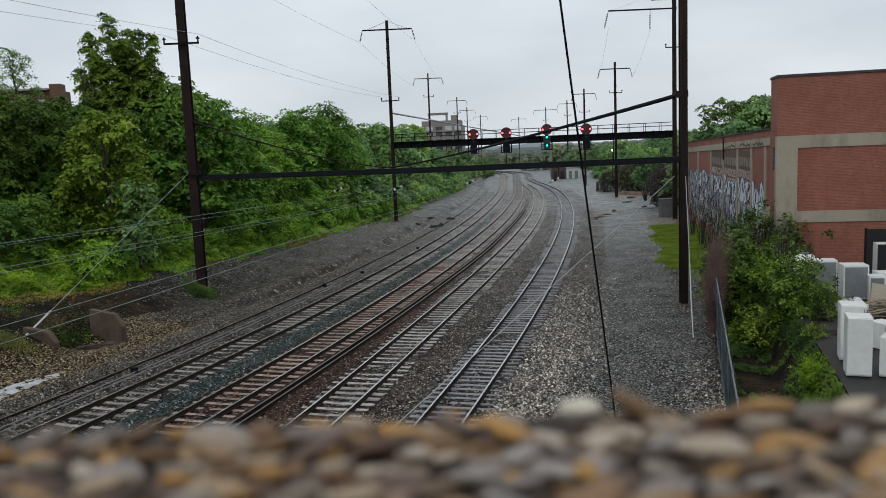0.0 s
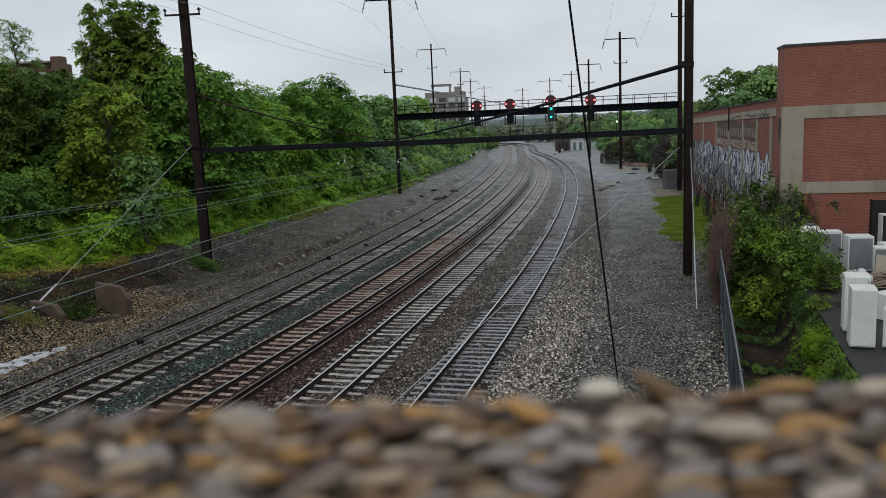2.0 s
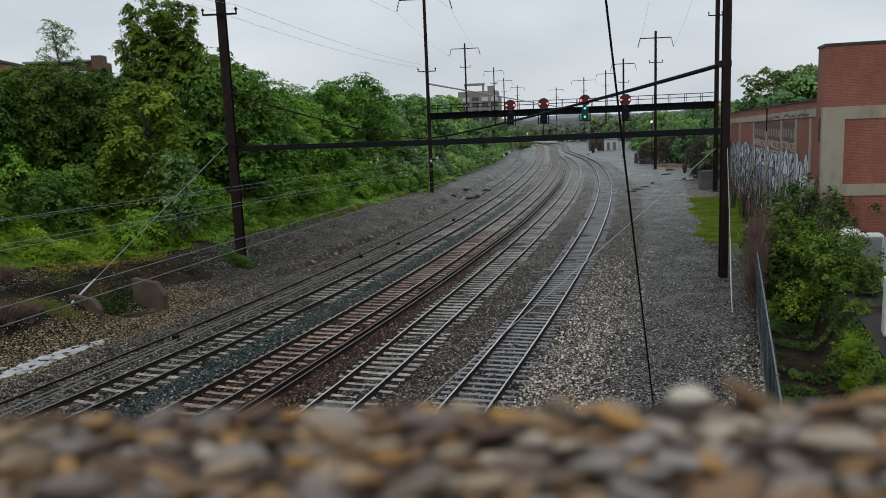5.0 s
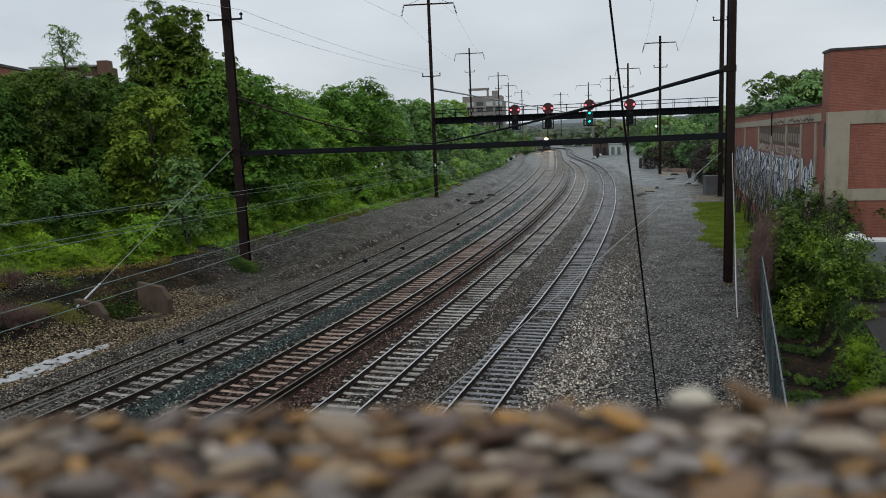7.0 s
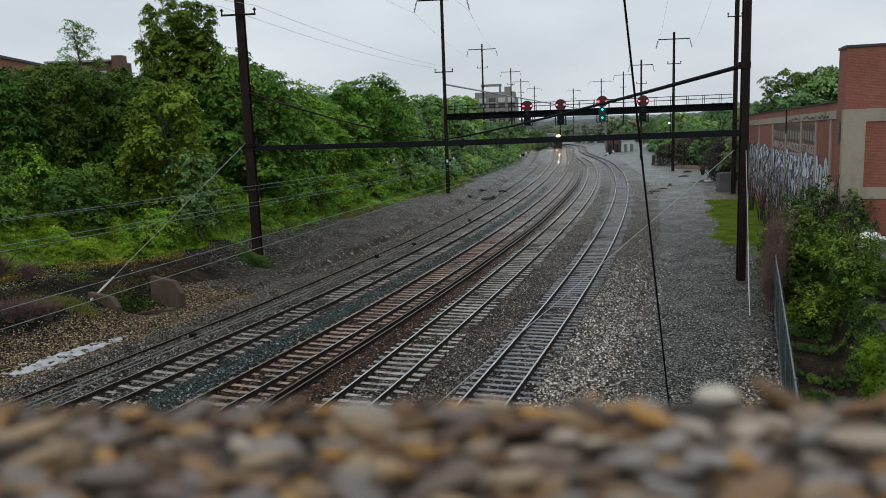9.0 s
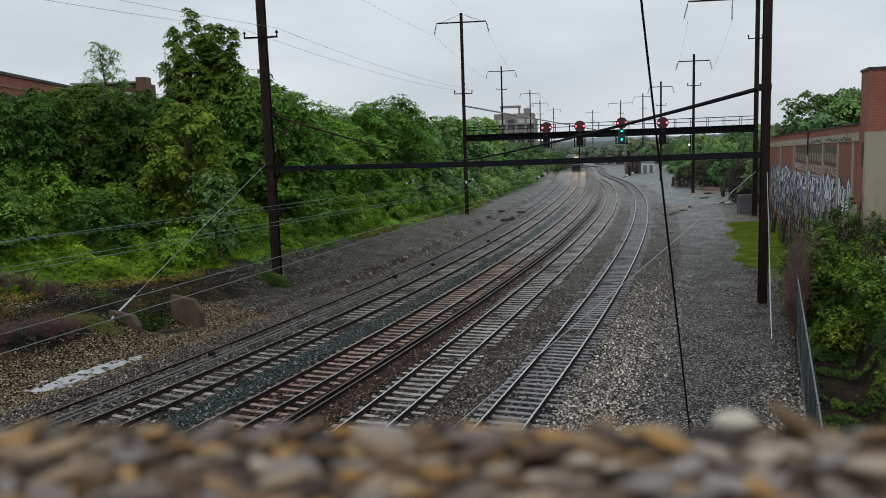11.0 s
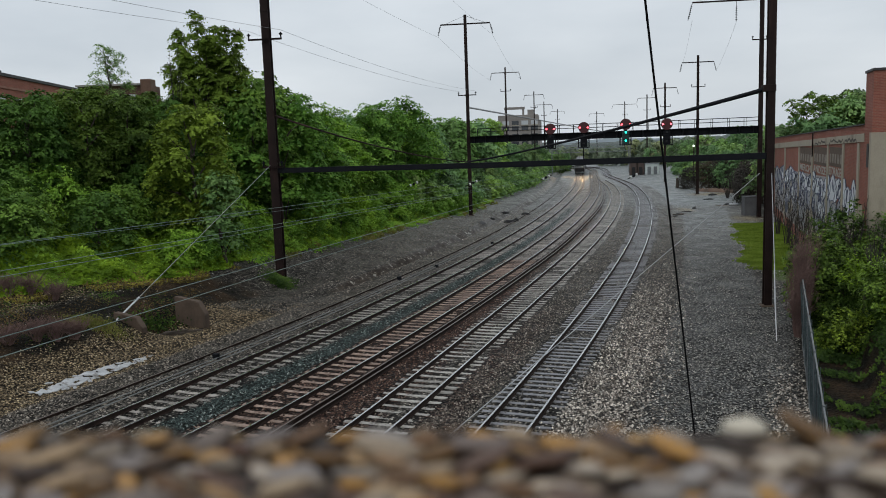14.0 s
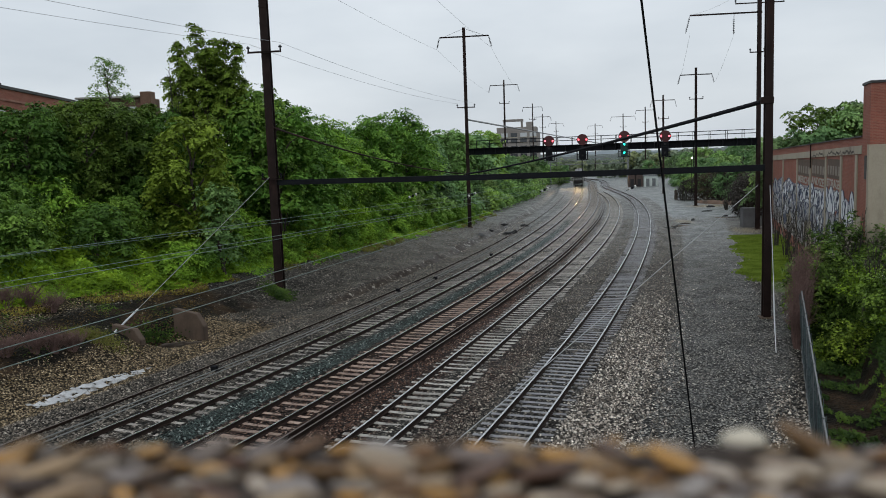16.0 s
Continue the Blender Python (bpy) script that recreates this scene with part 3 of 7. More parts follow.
def ground_z(x, y):
    """Height of the ground in metres above the rails' running surface."""
    x, y = np.asarray(x, float), np.asarray(y, float)
    u = x - LINE[1](np.clip(y, 0, 400))
    z = -0.195 + 0.03 * lumps(x, y, 1.7) * step(130, 90, y) + 0.02 * lumps(x, y, 0.45, 5.0) * step(62, 48, y) + 0.05 * lumps(x, y, 7.0, 2.0) * step(3, 8, np.abs(u - 6) - 6)
    for k, d in ((2, 0.012), (3, 0.008), (4, 0.004)):
        z = z - d * step(1.7, 1.2, np.abs(x - LINE[k](np.clip(y, 0, 190))))
    z = z - (0.22 + 0.4 * step(46, 56, y)) * step(-5.0, -5.8, u) * step(-7.4, -6.4, u)
    toe = 9.2 + 1.8 * step(40.0, 50.0, y)
    z = z + (0.5 + 0.5 * step(70, 55, y)) * step(-7.5, -toe - 1.5, u) + 4.6 * step(-toe, -27.0, u) + 3.0 * step(-26.0, -48.0, u)
    z = z - 0.7 * np.exp(-((u + 10.2) / 1.8) ** 2 - ((y - 52.5) / 7.0) ** 2)
    z = z - 1.1 * np.exp(-(((x + 19.6) / 1.5) ** 2 + ((y - 38.9) / 1.2) ** 2))
    near = step(46.0, 40.0, y)
    z = z + near * 1.96 * step(0.6, 1.0, (x - fence_x(y)) / np.maximum(yard_x(y) - fence_x(y), 0.5))
    z = z + step(46.0, 60.0, y) * 2.0 * step(2.0, 8.0, x - wall_x(y) - 30 * step(150, 260, y))
    z = z + 5.0 * step(60.0, 180.0, x - 30) * step(120, 300, y) - 0.5 * step(300, 400, y)
    return z


def green_edge(y):
    """Distance from the first track at which the bank's growth begins."""
    return np.interp(y, (30, 40, 47, 55, 83, 102, 130, 160), (-16.5, -15.0, -13.9, -14.0, -13.4, -11.4, -11.2, -10.6))


def strip(values, breaks):
    out = [values[0]]
    for end, gap in breaks:
        while out[-1] < end - 1e-6:
            out.append(min(end, out[-1] + gap))
    return np.array(out)


def build_ground():
    xs = strip([-3000.0], ((-600, 400), (-120, 60), (-50, 6), (-30, 1.0), (32, 0.42), (60, 1.2), (150, 8), (600, 60), (3000, 400)))
    ys = strip([-400.0], ((-40, 60), (0, 5), (20, 1.0), (70, 0.42), (130, 0.8), (240, 2.0), (400, 8), (900, 60), (4500, 500)))
    gx, gy = np.meshgrid(xs, ys)
    gz = ground_z(gx, gy)
    nx, ny = len(xs), len(ys)
    idx = np.arange(nx * ny).reshape(ny, nx)
    faces = np.stack([idx[:-1, :-1], idx[:-1, 1:], idx[1:, 1:], idx[1:, :-1]], -1).reshape(-1, 4)
    me = fast_mesh("ground", np.stack([gx, gy, gz], -1).reshape(-1, 3), faces)
    yy = np.clip(gy, 0, 400)
    u1, u2 = gx - LINE[1](yy), gx - LINE[2](yy)
    u3, u4 = gx - LINE[3](np.clip(gy, 0, 190)), gx - LINE[4](yy)
    f = gx - fence_x(gy)
    beige = step(0.9, 1.6, u4) * step(4.6, 3.0, u4) * step(62, 34, gy) * 0.85
    beige = np.maximum(beige, step(-1.6, -0.7, f) * step(0.2, -0.2, f) * step(32, 25, gy) * 0.8)
    beige = np.maximum(beige, 0.3 * step(70, 130, gy) * step(-14, -10, u4))
    path = (1 - 0.45 * step(70, 110, gy)) * step(3.4, 4.6, u4) * step(0.5, -1.2, np.where(gy < 46, f, gx - wall_x(gy) + 4.4)) * 0.95
    path = np.maximum(path, step(90, 120, gy) * step(2.0, 4.5, u4) * 0.85)
    path = np.maximum(path, step(120, 180, gy) * step(-16, -12, u4) * 0.6)
    green = step(0.0, -1.5, u1 - green_edge(gy)) * step(330, 250, gy)
    green = np.where(gy < 46, np.maximum(green * step(-14.5, -18, u1), step(0.2, 0.9, f)), green)
    strip_grass = 0.8 * step(-4.6, -3.2, gx - wall_x(gy)) * step(48, 52, gy) * step(86, 83, gy)
    green = np.maximum(green, strip_grass)
    green = np.maximum(green, step(400, 700, gy))
    green = np.maximum(green, step(60, 90, np.abs(gx)))
    rust = np.maximum(step(1.9, 1.2, np.abs(u2)) * step(80, 45, gy), 0.75 * step(2.6, 1.4, np.abs(u3 + 2.0)) * step(70, 40, gy))
    rust = np.maximum(rust, 0.2 * step(-7.6, -8.8, u1) * step(-17.0, -14.5, u1) * step(90, 60, gy))
    rust = np.maximum(rust, 0.62 * step(0.8, 1.2, u3) * step(3.2, 2.4, u3) * step(60, 34, gy))
    blue = step(1.3, 1.7, u1) * step(-1.3, -1.7, u2) * step(140, 60, gy)
    sand = step(-5.0, -6.2, u1) * step(-10.6, -9.4, u1) * step(46, 41, gy)
    for cx, cy, rx, ry in ((30.5, 131.0, 5.0, 5.0), (25.0, 90.0, 2.4, 5.0), (21.0, 103.0, 1.6, 5.0)):
        sand = np.maximum(sand, 0.72 * np.exp(-((gx - cx) / rx) ** 2 - ((gy - cy) / ry) ** 2))
    sand = np.maximum(sand, 0.7 * step(-12.5, -15.0, u1) * step(-23.0, -20.0, u1) * step(47, 43, gy))
    # dark earth of the culvert slope, plus painted shade under the yard's bushes
    shaded_soil = (0.5 + 0.5 * step(50, 44, gy)) * step(-8.9, -10.1, u1) * step(-15.0, -12.5, u1) * step(60, 46, gy)
    shaded_soil = np.maximum(shaded_soil, 0.85 * step(-8.6, -9.8, u1) * step(-15.0, -12.5, u1) * step(35.5, 32.5, gy))
    shaded_soil = np.maximum(shaded_soil, 0.9 * step(0.2, 0.7, f) * step(44, 40, gy) * step(20.0, 21.5, gy))
    mud = 0.95 * step(-4.8, -5.4, u1) * step(-7.6, -6.6, u1) * step(46, 56, gy) * step(150, 120, gy)
    mud = np.maximum(mud, 0.62 * step(-4.5, -5.5, u1) * step(-8.5, -6.5, u1) * step(72, 80, gy) * step(125, 110, gy))
    # drives the gap shade and the far haze tint
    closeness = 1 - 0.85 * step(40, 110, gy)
    for name, a, b, c in (("zone_a", beige, green, path), ("zone_b", rust, blue, sand), ("zone_c", shaded_soil, closeness, mud)):
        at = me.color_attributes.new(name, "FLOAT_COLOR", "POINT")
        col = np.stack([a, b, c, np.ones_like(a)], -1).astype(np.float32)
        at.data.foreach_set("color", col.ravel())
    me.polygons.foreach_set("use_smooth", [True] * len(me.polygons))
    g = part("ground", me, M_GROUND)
    tagged(g, "wet crushed-stone railway ground with grassy banks", "ground", kind="structure")


build_ground()


# ---- the bridge on which the camera rests ----
def pebble_mesh(seed, flat):
    rnd = random.Random(seed)
    bm = bmesh.new()
    bmesh.ops.create_icosphere(bm, subdivisions=1, radius=1.0)
    for v in bm.verts:
        k = 1 + rnd.uniform(-0.3, 0.3)
        v.co = Vector((v.co.x * k, v.co.y * 0.78 * k, v.co.z * flat * k))
    me = bpy.data.meshes.new("pebble")
    bm.to_mesh(me)
    bm.free()
    me.materials.append(M_PEBBLE)
    me.polygons.foreach_set("use_smooth", [True] * len(me.polygons))
    return me


def build_bridge():
    wall = thing("parapet", "exposed-aggregate concrete bridge parapet with brown and grey pebbles", "parapet", kind="structure")
    top = 8.7062
    bm = box(-9.0, 0.13, 6.2, 9.0, 0.447, top - 0.003, 0.008)
    part("parapet_wall", bm, M_AGGREGATE, wall)
    rnd = random.Random(7)
    shapes = [pebble_mesh(s, f) for s, f in ((1, 0.6), (2, 0.7), (3, 0.5), (4, 0.65), (5, 0.8), (6, 0.55))]
    spots = []
    for r, tries in ((0.0135, 30), (0.0105, 300), (0.008, 2200), (0.0055, 3600)):
        for _ in range(tries):
            x, y = rnd.uniform(-0.42, 0.40), rnd.uniform(0.17, 0.44)
            q = r * rnd.uniform(0.85, 1.15)
            if math.hypot(x - 0.075, y - 0.43) > 0.034 and all(((x - a) / 1.35) ** 2 + (y - b) ** 2 > (0.82 * (q + c)) ** 2 for a, b, c in spots):
                spots.append((x, y, q))
    for i, (x, y, r) in enumerate(spots[:900]):
        ob = part("pebble", shapes[i % 6], None, wall)
        ob.matrix_basis = pose(x, y, top + 0.0010 + rnd.uniform(-0.0042, 0.0010), rnd.uniform(-20, 20), rnd.uniform(-20, 20), rnd.uniform(-40, 40)) @ Matrix.Diagonal((r * 1.65, r * 1.15, r * 0.62, 1))
    white = part("pebble", pebble_mesh(9, 0.6), None, wall, "pale cream pebble standing proud")
    white.data.materials[0] = M_PALE
    white.matrix_basis = pose(0.075, 0.440, top + 0.0022, 10, 0, 8) @ Matrix.Diagonal((0.0155, 0.012, 0.0088, 1))
    small = bmesh.new()
    for x, y, r in spots[900:]:
        bmesh.ops.create_icosphere(small, subdivisions=1, radius=1.0, matrix=pose(x, y, top - 0.002, rnd.uniform(-25, 25), rnd.uniform(-25, 25), rnd.uniform(0, 360)) @ Matrix.Diagonal((r * 1.1, r * 0.9, r * 0.7, 1)))
    fine = part("fine_gravel", small, M_CHIP_WARM, wall, smooth=True)
    fine["kind"] = "stuff"
    deck = thing("bridge_deck", "plain concrete road bridge deck behind the parapet", "bridge", kind="structure")
    part("slab", box(-40, -12.0, 6.6, 40, 0.126, 7.35, 0.02), M_CONC, deck)
    part("girder", box(-40, -0.35, 5.6, 40, 0.10, 6.596, 0.02), M_CONC, deck)
    for x in (-30.0, 26.0):
        part("pier", box(x - 1, -11.5, -1.0, x + 1, 0.0, 5.596, 0.05), M_CONC, deck)


M_PALE = worn("cream_stone", (0.56, 0.49, 0.37), (0.72, 0.65, 0.53), 40.0, 160.0, 0.5)
M_CHIP_WARM = chip_material("fine_brown_gravel", (0.015, 0.01, 0.007), (0.13, 0.085, 0.055), (0.36, 0.23, 0.10), (0.55, 0.50, 0.44))
build_bridge()


# ---- railway tracks ----
RAIL = [(-0.07, -0.18), (0.07, -0.18), (0.07, -0.165), (0.014, -0.145), (0.014, -0.045), (0.036, -0.032), (0.036, -0.004), (0.028, 0.0),
        (-0.028, 0.0), (-0.036, -0.004), (-0.036, -0.032), (-0.014, -0.045), (-0.014, -0.145), (-0.07, -0.165)]


def along(f, y0, y1, gap, off=0.0, z=0.0):
    """Points along a line in plan, shifted sideways."""
    ys = np.arange(y0, y1 + gap * 0.5, gap)
    xs = f(ys)
    dx = (f(ys + 0.2) - f(ys - 0.2)) / 0.4
    n = np.sqrt(1 + dx * dx)
    return [(x + off / k, y - off * d / k, z) for x, y, d, k in zip(xs, ys, dx, n)]


def rail_part(name, pts, parent, top=None):
    bm = bmesh.new()
    add_profile(bm, pts, RAIL)
    bm.normal_update()
    bmesh.ops.recalc_face_normals(bm, faces=bm.faces)
    for f in bm.faces:
        f.material_index = 1 if f.normal.z > 0.35 and f.calc_center_median().z > pts[0][2] - 0.02 else 0
    ob = part(name, bm, M_RAIL_SIDE, parent)
    ob.data.materials.append(top or M_RAIL_TOP)
    return ob


def sleeper_mesh(material, w, h, half, seats):
    bm = bmesh.new()
    add_box(bm, -half, -w / 2, -0.18 - h, half, w / 2, -0.184, 0.0)
    if seats:
        for v in bm.verts:
            if v.co.z > -0.2:
                v.co.y *= 0.72
    for sx in (-0.7525, 0.7525):
        add_box(bm, sx - 0.15, -w * 0.32, -0.186, sx + 0.15, w * 0.32, -0.172)
    me = bpy.data.meshes.new("sleeper")
    bmesh.ops.recalc_face_normals(bm, faces=bm.faces)
    bm.to_mesh(me)
    bm.free()
    me.materials.append(material)
    return me


def build_track(k, label, material, w, half, gap, end):
    f = LINE[k]
    track = thing("railway_track", label, "railway track", group="tracks in the cutting")
    for off in (-0.7525, 0.7525):
        rail_part("rail", along(f, 2.0, end, 1.2, off), track)
    me = sleeper_mesh(material, w, 0.12, half, material is not M_WOOD_TIE)
    plain = sleeper_mesh(M_SLEEPER, w, 0.12, half, True)
    rnd = random.Random(k)
    far = bmesh.new()
    y, i = 20.0, 0
    while y < end - 3:
        d = float(f(y + 0.2) - f(y - 0.2)) / 0.4
        yaw = -math.degrees(math.atan(d))
        m = pose(float(f(y)) + rnd.uniform(-0.04, 0.04), y + rnd.uniform(-0.03, 0.03), rnd.uniform(-0.012, 0.006) if k != 4 else rnd.uniform(-0.006, 0.004), 0, 0, yaw + rnd.uniform(-1.2, 1.2))
        if i < 190:
            ob = part("sleeper", me if i < 70 or k != 2 else plain, None, track)
            ob.matrix_basis = m
        else:
            add_box(far, -half, -w / 2, -0.26, half, w / 2, -0.18, 0.0, m)
        y += gap / math.sqrt(1 + d * d)
        i += 1
    if len(far.verts):
        part("sleeper_run", far, material if k != 2 else M_SLEEPER, track)["kind"] = "stuff"
    else:
        far.free()
    return track


def build_tracks():
    build_track(1, "railway track with dark rails on concrete sleepers", M_SLEEPER, 0.25, 1.27, 0.62, 398)
    build_track(2, "railway track with rust-brown rails on concrete sleepers", M_SLEEPER_RUST, 0.25, 1.27, 0.62, 398)
    build_track(3, "railway track with pale concrete sleepers ending at a junction", M_SLEEPER_PALE, 0.25, 1.27, 0.62, 189)
    build_track(4, "siding track with shiny rails on grey timber sleepers", M_WOOD_TIE, 0.2, 1.30, 0.54, 398)
    spare = thing("spare_rail", "pair of spare steel rails lying between two tracks", "rail")
    for off in (-0.15, 0.17):
        rail_part("rail", along(SPARE, 20.0, 72.5, 1.5, off, -0.01), spare, M_RAIL_DULL)
        rail_part("rail", along(SPARE, 72.6, 165.0, 1.5, off, -0.01), spare, M_RAIL_DULL)
    old = thing("old_rail", "single old rail lying on the ballast beside the track", "rail")
    rail_part("rail", along(lambda y: LINE[1](y) - 3.15, 16, 190, 1.5, 0, -0.08), old, M_RAIL_DULL)
    for off, z in ((-2.35, -0.13), (-2.0, -0.14)):
        g = lambda y, o=off: LINE[1](y) + o
        c = tube(along(g, 16, 200, 1.5, 0, z + 0.02), 0.026, 5)
        tagged(part("ground_cable", c, M_CABLE), "thin grey cable lying along the ballast", "cable", group="cables on the ballast")


def chips(name, label, material, x, y, rng, lo, hi):
    """Loose angular stones, half sunk in the bed."""
    n = len(x)
    z = ground_z(x, y) + 0.008
    s = lo + (hi - lo) * rng.random(n) ** 1.6
    base = np.array([(1, 0, -0.3), (0, 1, -0.3), (-1, 0, -0.3), (0, -1, -0.3), (0, 0, 0.8)])
    tri = np.array([(0, 1, 4), (1, 2, 4), (2, 3, 4), (3, 0, 4)])
    v = base[None] * (1 + rng.uniform(-0.35, 0.35, (n, 5, 3))) + rng.uniform(-0.25, 0.25, (n, 5, 3))
    a = rng.uniform(0, 6.28, n)
    c, sn = np.cos(a)[:, None], np.sin(a)[:, None]
    v = np.stack([v[..., 0] * c - v[..., 1] * sn, v[..., 0] * sn + v[..., 1] * c, v[..., 2]], -1) * s[:, None, None] + np.stack([x, y, z], -1)[:, None]
    fc = (tri[None] + 5 * np.arange(n)[:, None, None]).reshape(-1, 3)
    tagged(part(name, fast_mesh(name, v.reshape(-1, 3), fc), material), label, "stones", kind="stuff")


BOXES = ((-8.6, 53.6), (-6.5, 58.6), (-2.7, 72.2), (-13.8, 33.1))


def build_boxes():
    for x, y in BOXES:
        t = thing("track_box", "small black junction box beside the track", "junction box", pose(x, y, float(ground_z(x, y)), 0, 0, -20), "trackside boxes")
        part("body", box(-0.13, -0.1, -0.05, 0.13, 0.1, 0.2, 0.02), M_BLACK, t)
        part("lid", box(-0.14, -0.11, 0.204, 0.14, 0.11, 0.23, 0.01), M_BLACK, t)


def build_chips():
    """Loose stones on the ballast nearest the bridge, in the kinds that lie there."""
    rng = np.random.default_rng(5)
    n = 200000
    y = 22 + (rng.random(n) ** 1.6) * 88
    x = LINE[1](y) - 14.5 + rng.random(n) * (fence_x(y) - LINE[1](y) + 14.5)
    u = [x - LINE[k](y) for k in (1, 2, 3, 4)]
    on_tie = np.zeros(n, bool)
    for q in u:
        on_tie |= np.abs(q) < 1.45
    keep = ~on_tie | (rng.random(n) < 0.13)
    x, y, u = x[keep], y[keep], [q[keep] for q in u]
    r = rng.random(len(x))
    beige = (u[3] > 0.9) & (u[3] < 4.1 + 2.2 * (r - 0.5)) & (y < 34 + 26 * rng.random(len(x)))
    edge = (x > fence_x(y) - 1.2 + 0.8 * (r - 0.5)) & (y < 24 + 9 * rng.random(len(x)))
    beige |= edge
    path = (u[3] >= 3.6 + 1.4 * (r - 0.5)) & ~beige
    sand = (u[0] < -5.4 + 0.8 * (r - 0.5)) & (u[0] > -9.9 + r - 0.5) & (y < 45 + 4 * (r - 0.5))
    blue = (u[0] > 1.0) & (u[1] < -0.9)
    rust = (u[1] >= -0.9) & (u[2] < -1.0)
    ditch = (u[0] < -5.1) & (u[0] > -7.0) & (y > 47) & (r > 0.15)
    rest = ~(beige | path | sand | blue | rust | ditch) & ((u[0] > -7.8) | (r < np.interp(y, (44, 56, 70), (0.04, 0.35, 1.0))))
    line = np.abs(u[0] + 5.05 + 0.25 * np.sin(y / 3.1) + 0.3 * (r - 0.5)) < 0.16 + 0.1 * np.sin(y / 1.9)
    line &= y > 76
    thin = rng.random(len(x))
    for m, name, label, mat_, lo, hi, keep in ((beige | line, "pale_stones", "pale angular ballast stones beside the siding", M_CHIP_PALE, 0.03, 0.075, 1.0), (path, "road_stones", "grey stones on the gravel road", M_CHIP_GREY, 0.02, 0.05, 0.5),
                                               (sand, "sandy_stones", "sandy brown stones by the culvert", M_CHIP_SAND, 0.02, 0.048, 0.9), (blue, "blue_stones", "dark blue-green ballast stones between tracks", M_CHIP_BLUE, 0.025, 0.06, 0.9),
                                               (rust, "rusty_stones", "rust-brown ballast stones between tracks", M_CHIP_RUST, 0.025, 0.06, 0.9), (rest, "dark_stones", "dark grey-brown ballast stones", M_CHIP, 0.025, 0.065, 0.8)):
        m = m & (thin < keep)
        chips(name, label, mat_, x[m], y[m], rng, lo, hi)


# ---- masts, gantries and wires ----
def crossarm(parent, x, y, z, half, droop=1.4, left=None, braced=False):
    """A top crossarm with hanging insulator strings at its ends."""
    a, b = -(left or half), half
    bm = bmesh.new()
    add_profile(bm, [(x + a, y, z), (x + b, y, z)], h_profile(0.12, 0.16, 0.02))
    if braced:
        add_tube(bm, [(x, y - 0.05, z + 1.0), (x + a * 0.8, y, z + 0.08)], 0.02, 5)
        add_tube(bm, [(x, y - 0.05, z + 1.0), (x + b * 0.8, y, z + 0.08)], 0.02, 5)
    part("crossarm", bm, M_STEEL, parent)
    for s, e in ((-1, a), (1, b)) if not left else ((-1, a),):
        st = bmesh.new()
        p0, p1 = Vector((x + e, y, z)), Vector((x + e + s * 0.35 * droop / 1.4 * (-1 if left else 1) * (-1 if s < 0 and left else 1), y, z - droop))
        add_tube(st, [p0, p1], 0.03, 5)
        for i in range(7):
            add_disc(st, p0.lerp(p1, 0.2 + i * 0.11), p1 - p0, 0.10, 0.06, 8)
        part("insulator_string", st, M_BLACK, parent)


def small_arm(parent, x, y, z, half):
    bm = bmesh.new()
    add_profile(bm, [(x - half, y, z), (x + half, y, z)], h_profile(0.09, 0.12, 0.02))
    part("lower_crossarm", bm, M_STEEL, parent)
    for s in (-1, 1):
        ins = bmesh.new()
        add_tube(ins, [(x + s * (half - 0.06), y, z + 0.05), (x + s * (half - 0.06), y, z + 0.42)], 0.05, 6)
        add_disc(ins, (x + s * (half - 0.06), y, z + 0.3), (0, 0, 1), 0.12, 0.08, 8)
        part("pin_insulator", ins, M_BLACK, parent)


def mast_foot(parent, x, y, w):
    z = float(ground_z(x, y))
    part("footing", box(x - w, y - w, z - 0.5, x + w, y + w, z + 0.06, 0.03), M_WING, parent)
    return z


P1, R1 = (-16.73, 52.58), (13.08, 43.0)
P2, R0 = (-6.4, 100.7), (26.6, 90.7)


def post(parent, xy, top, w0, w1):
    z = mast_foot(parent, xy[0], xy[1], w0 * 0.9)
    bm = bmesh.new()
    add_column(bm, xy[0], xy[1], z, top, w0, w1, 0.05)
    i = z + 0.8
    while i < top - 1:
        add_box(bm, xy[0] - w0 * 0.46, xy[1] - w0 * 0.5, i, xy[0] + w0 * 0.46, xy[1] - w0 * 0.44, i + 0.10)
        i += 1.1
    part("post", bm, M_STEEL, parent)


def hanger(parent, a, mid, w, bend=1.35, material=None):
    """A curved bar from a post's upper part down to the middle of the beam."""
    a, mid = Vector(a), Vector(mid)
    pts = []
    for i in range(15):
        t = i / 14
        p = a.lerp(mid, t)
        p.z = mid.z + (a.z - mid.z) * (1 - t) ** bend
        pts.append(p)
    bm = bmesh.new()
    add_tube(bm, pts, w / 2, 8, [w / 2 * (1 - 0.55 * min(1, i / 11)) for i in range(15)])
    part("hanger", bm, material or M_STEEL, parent)


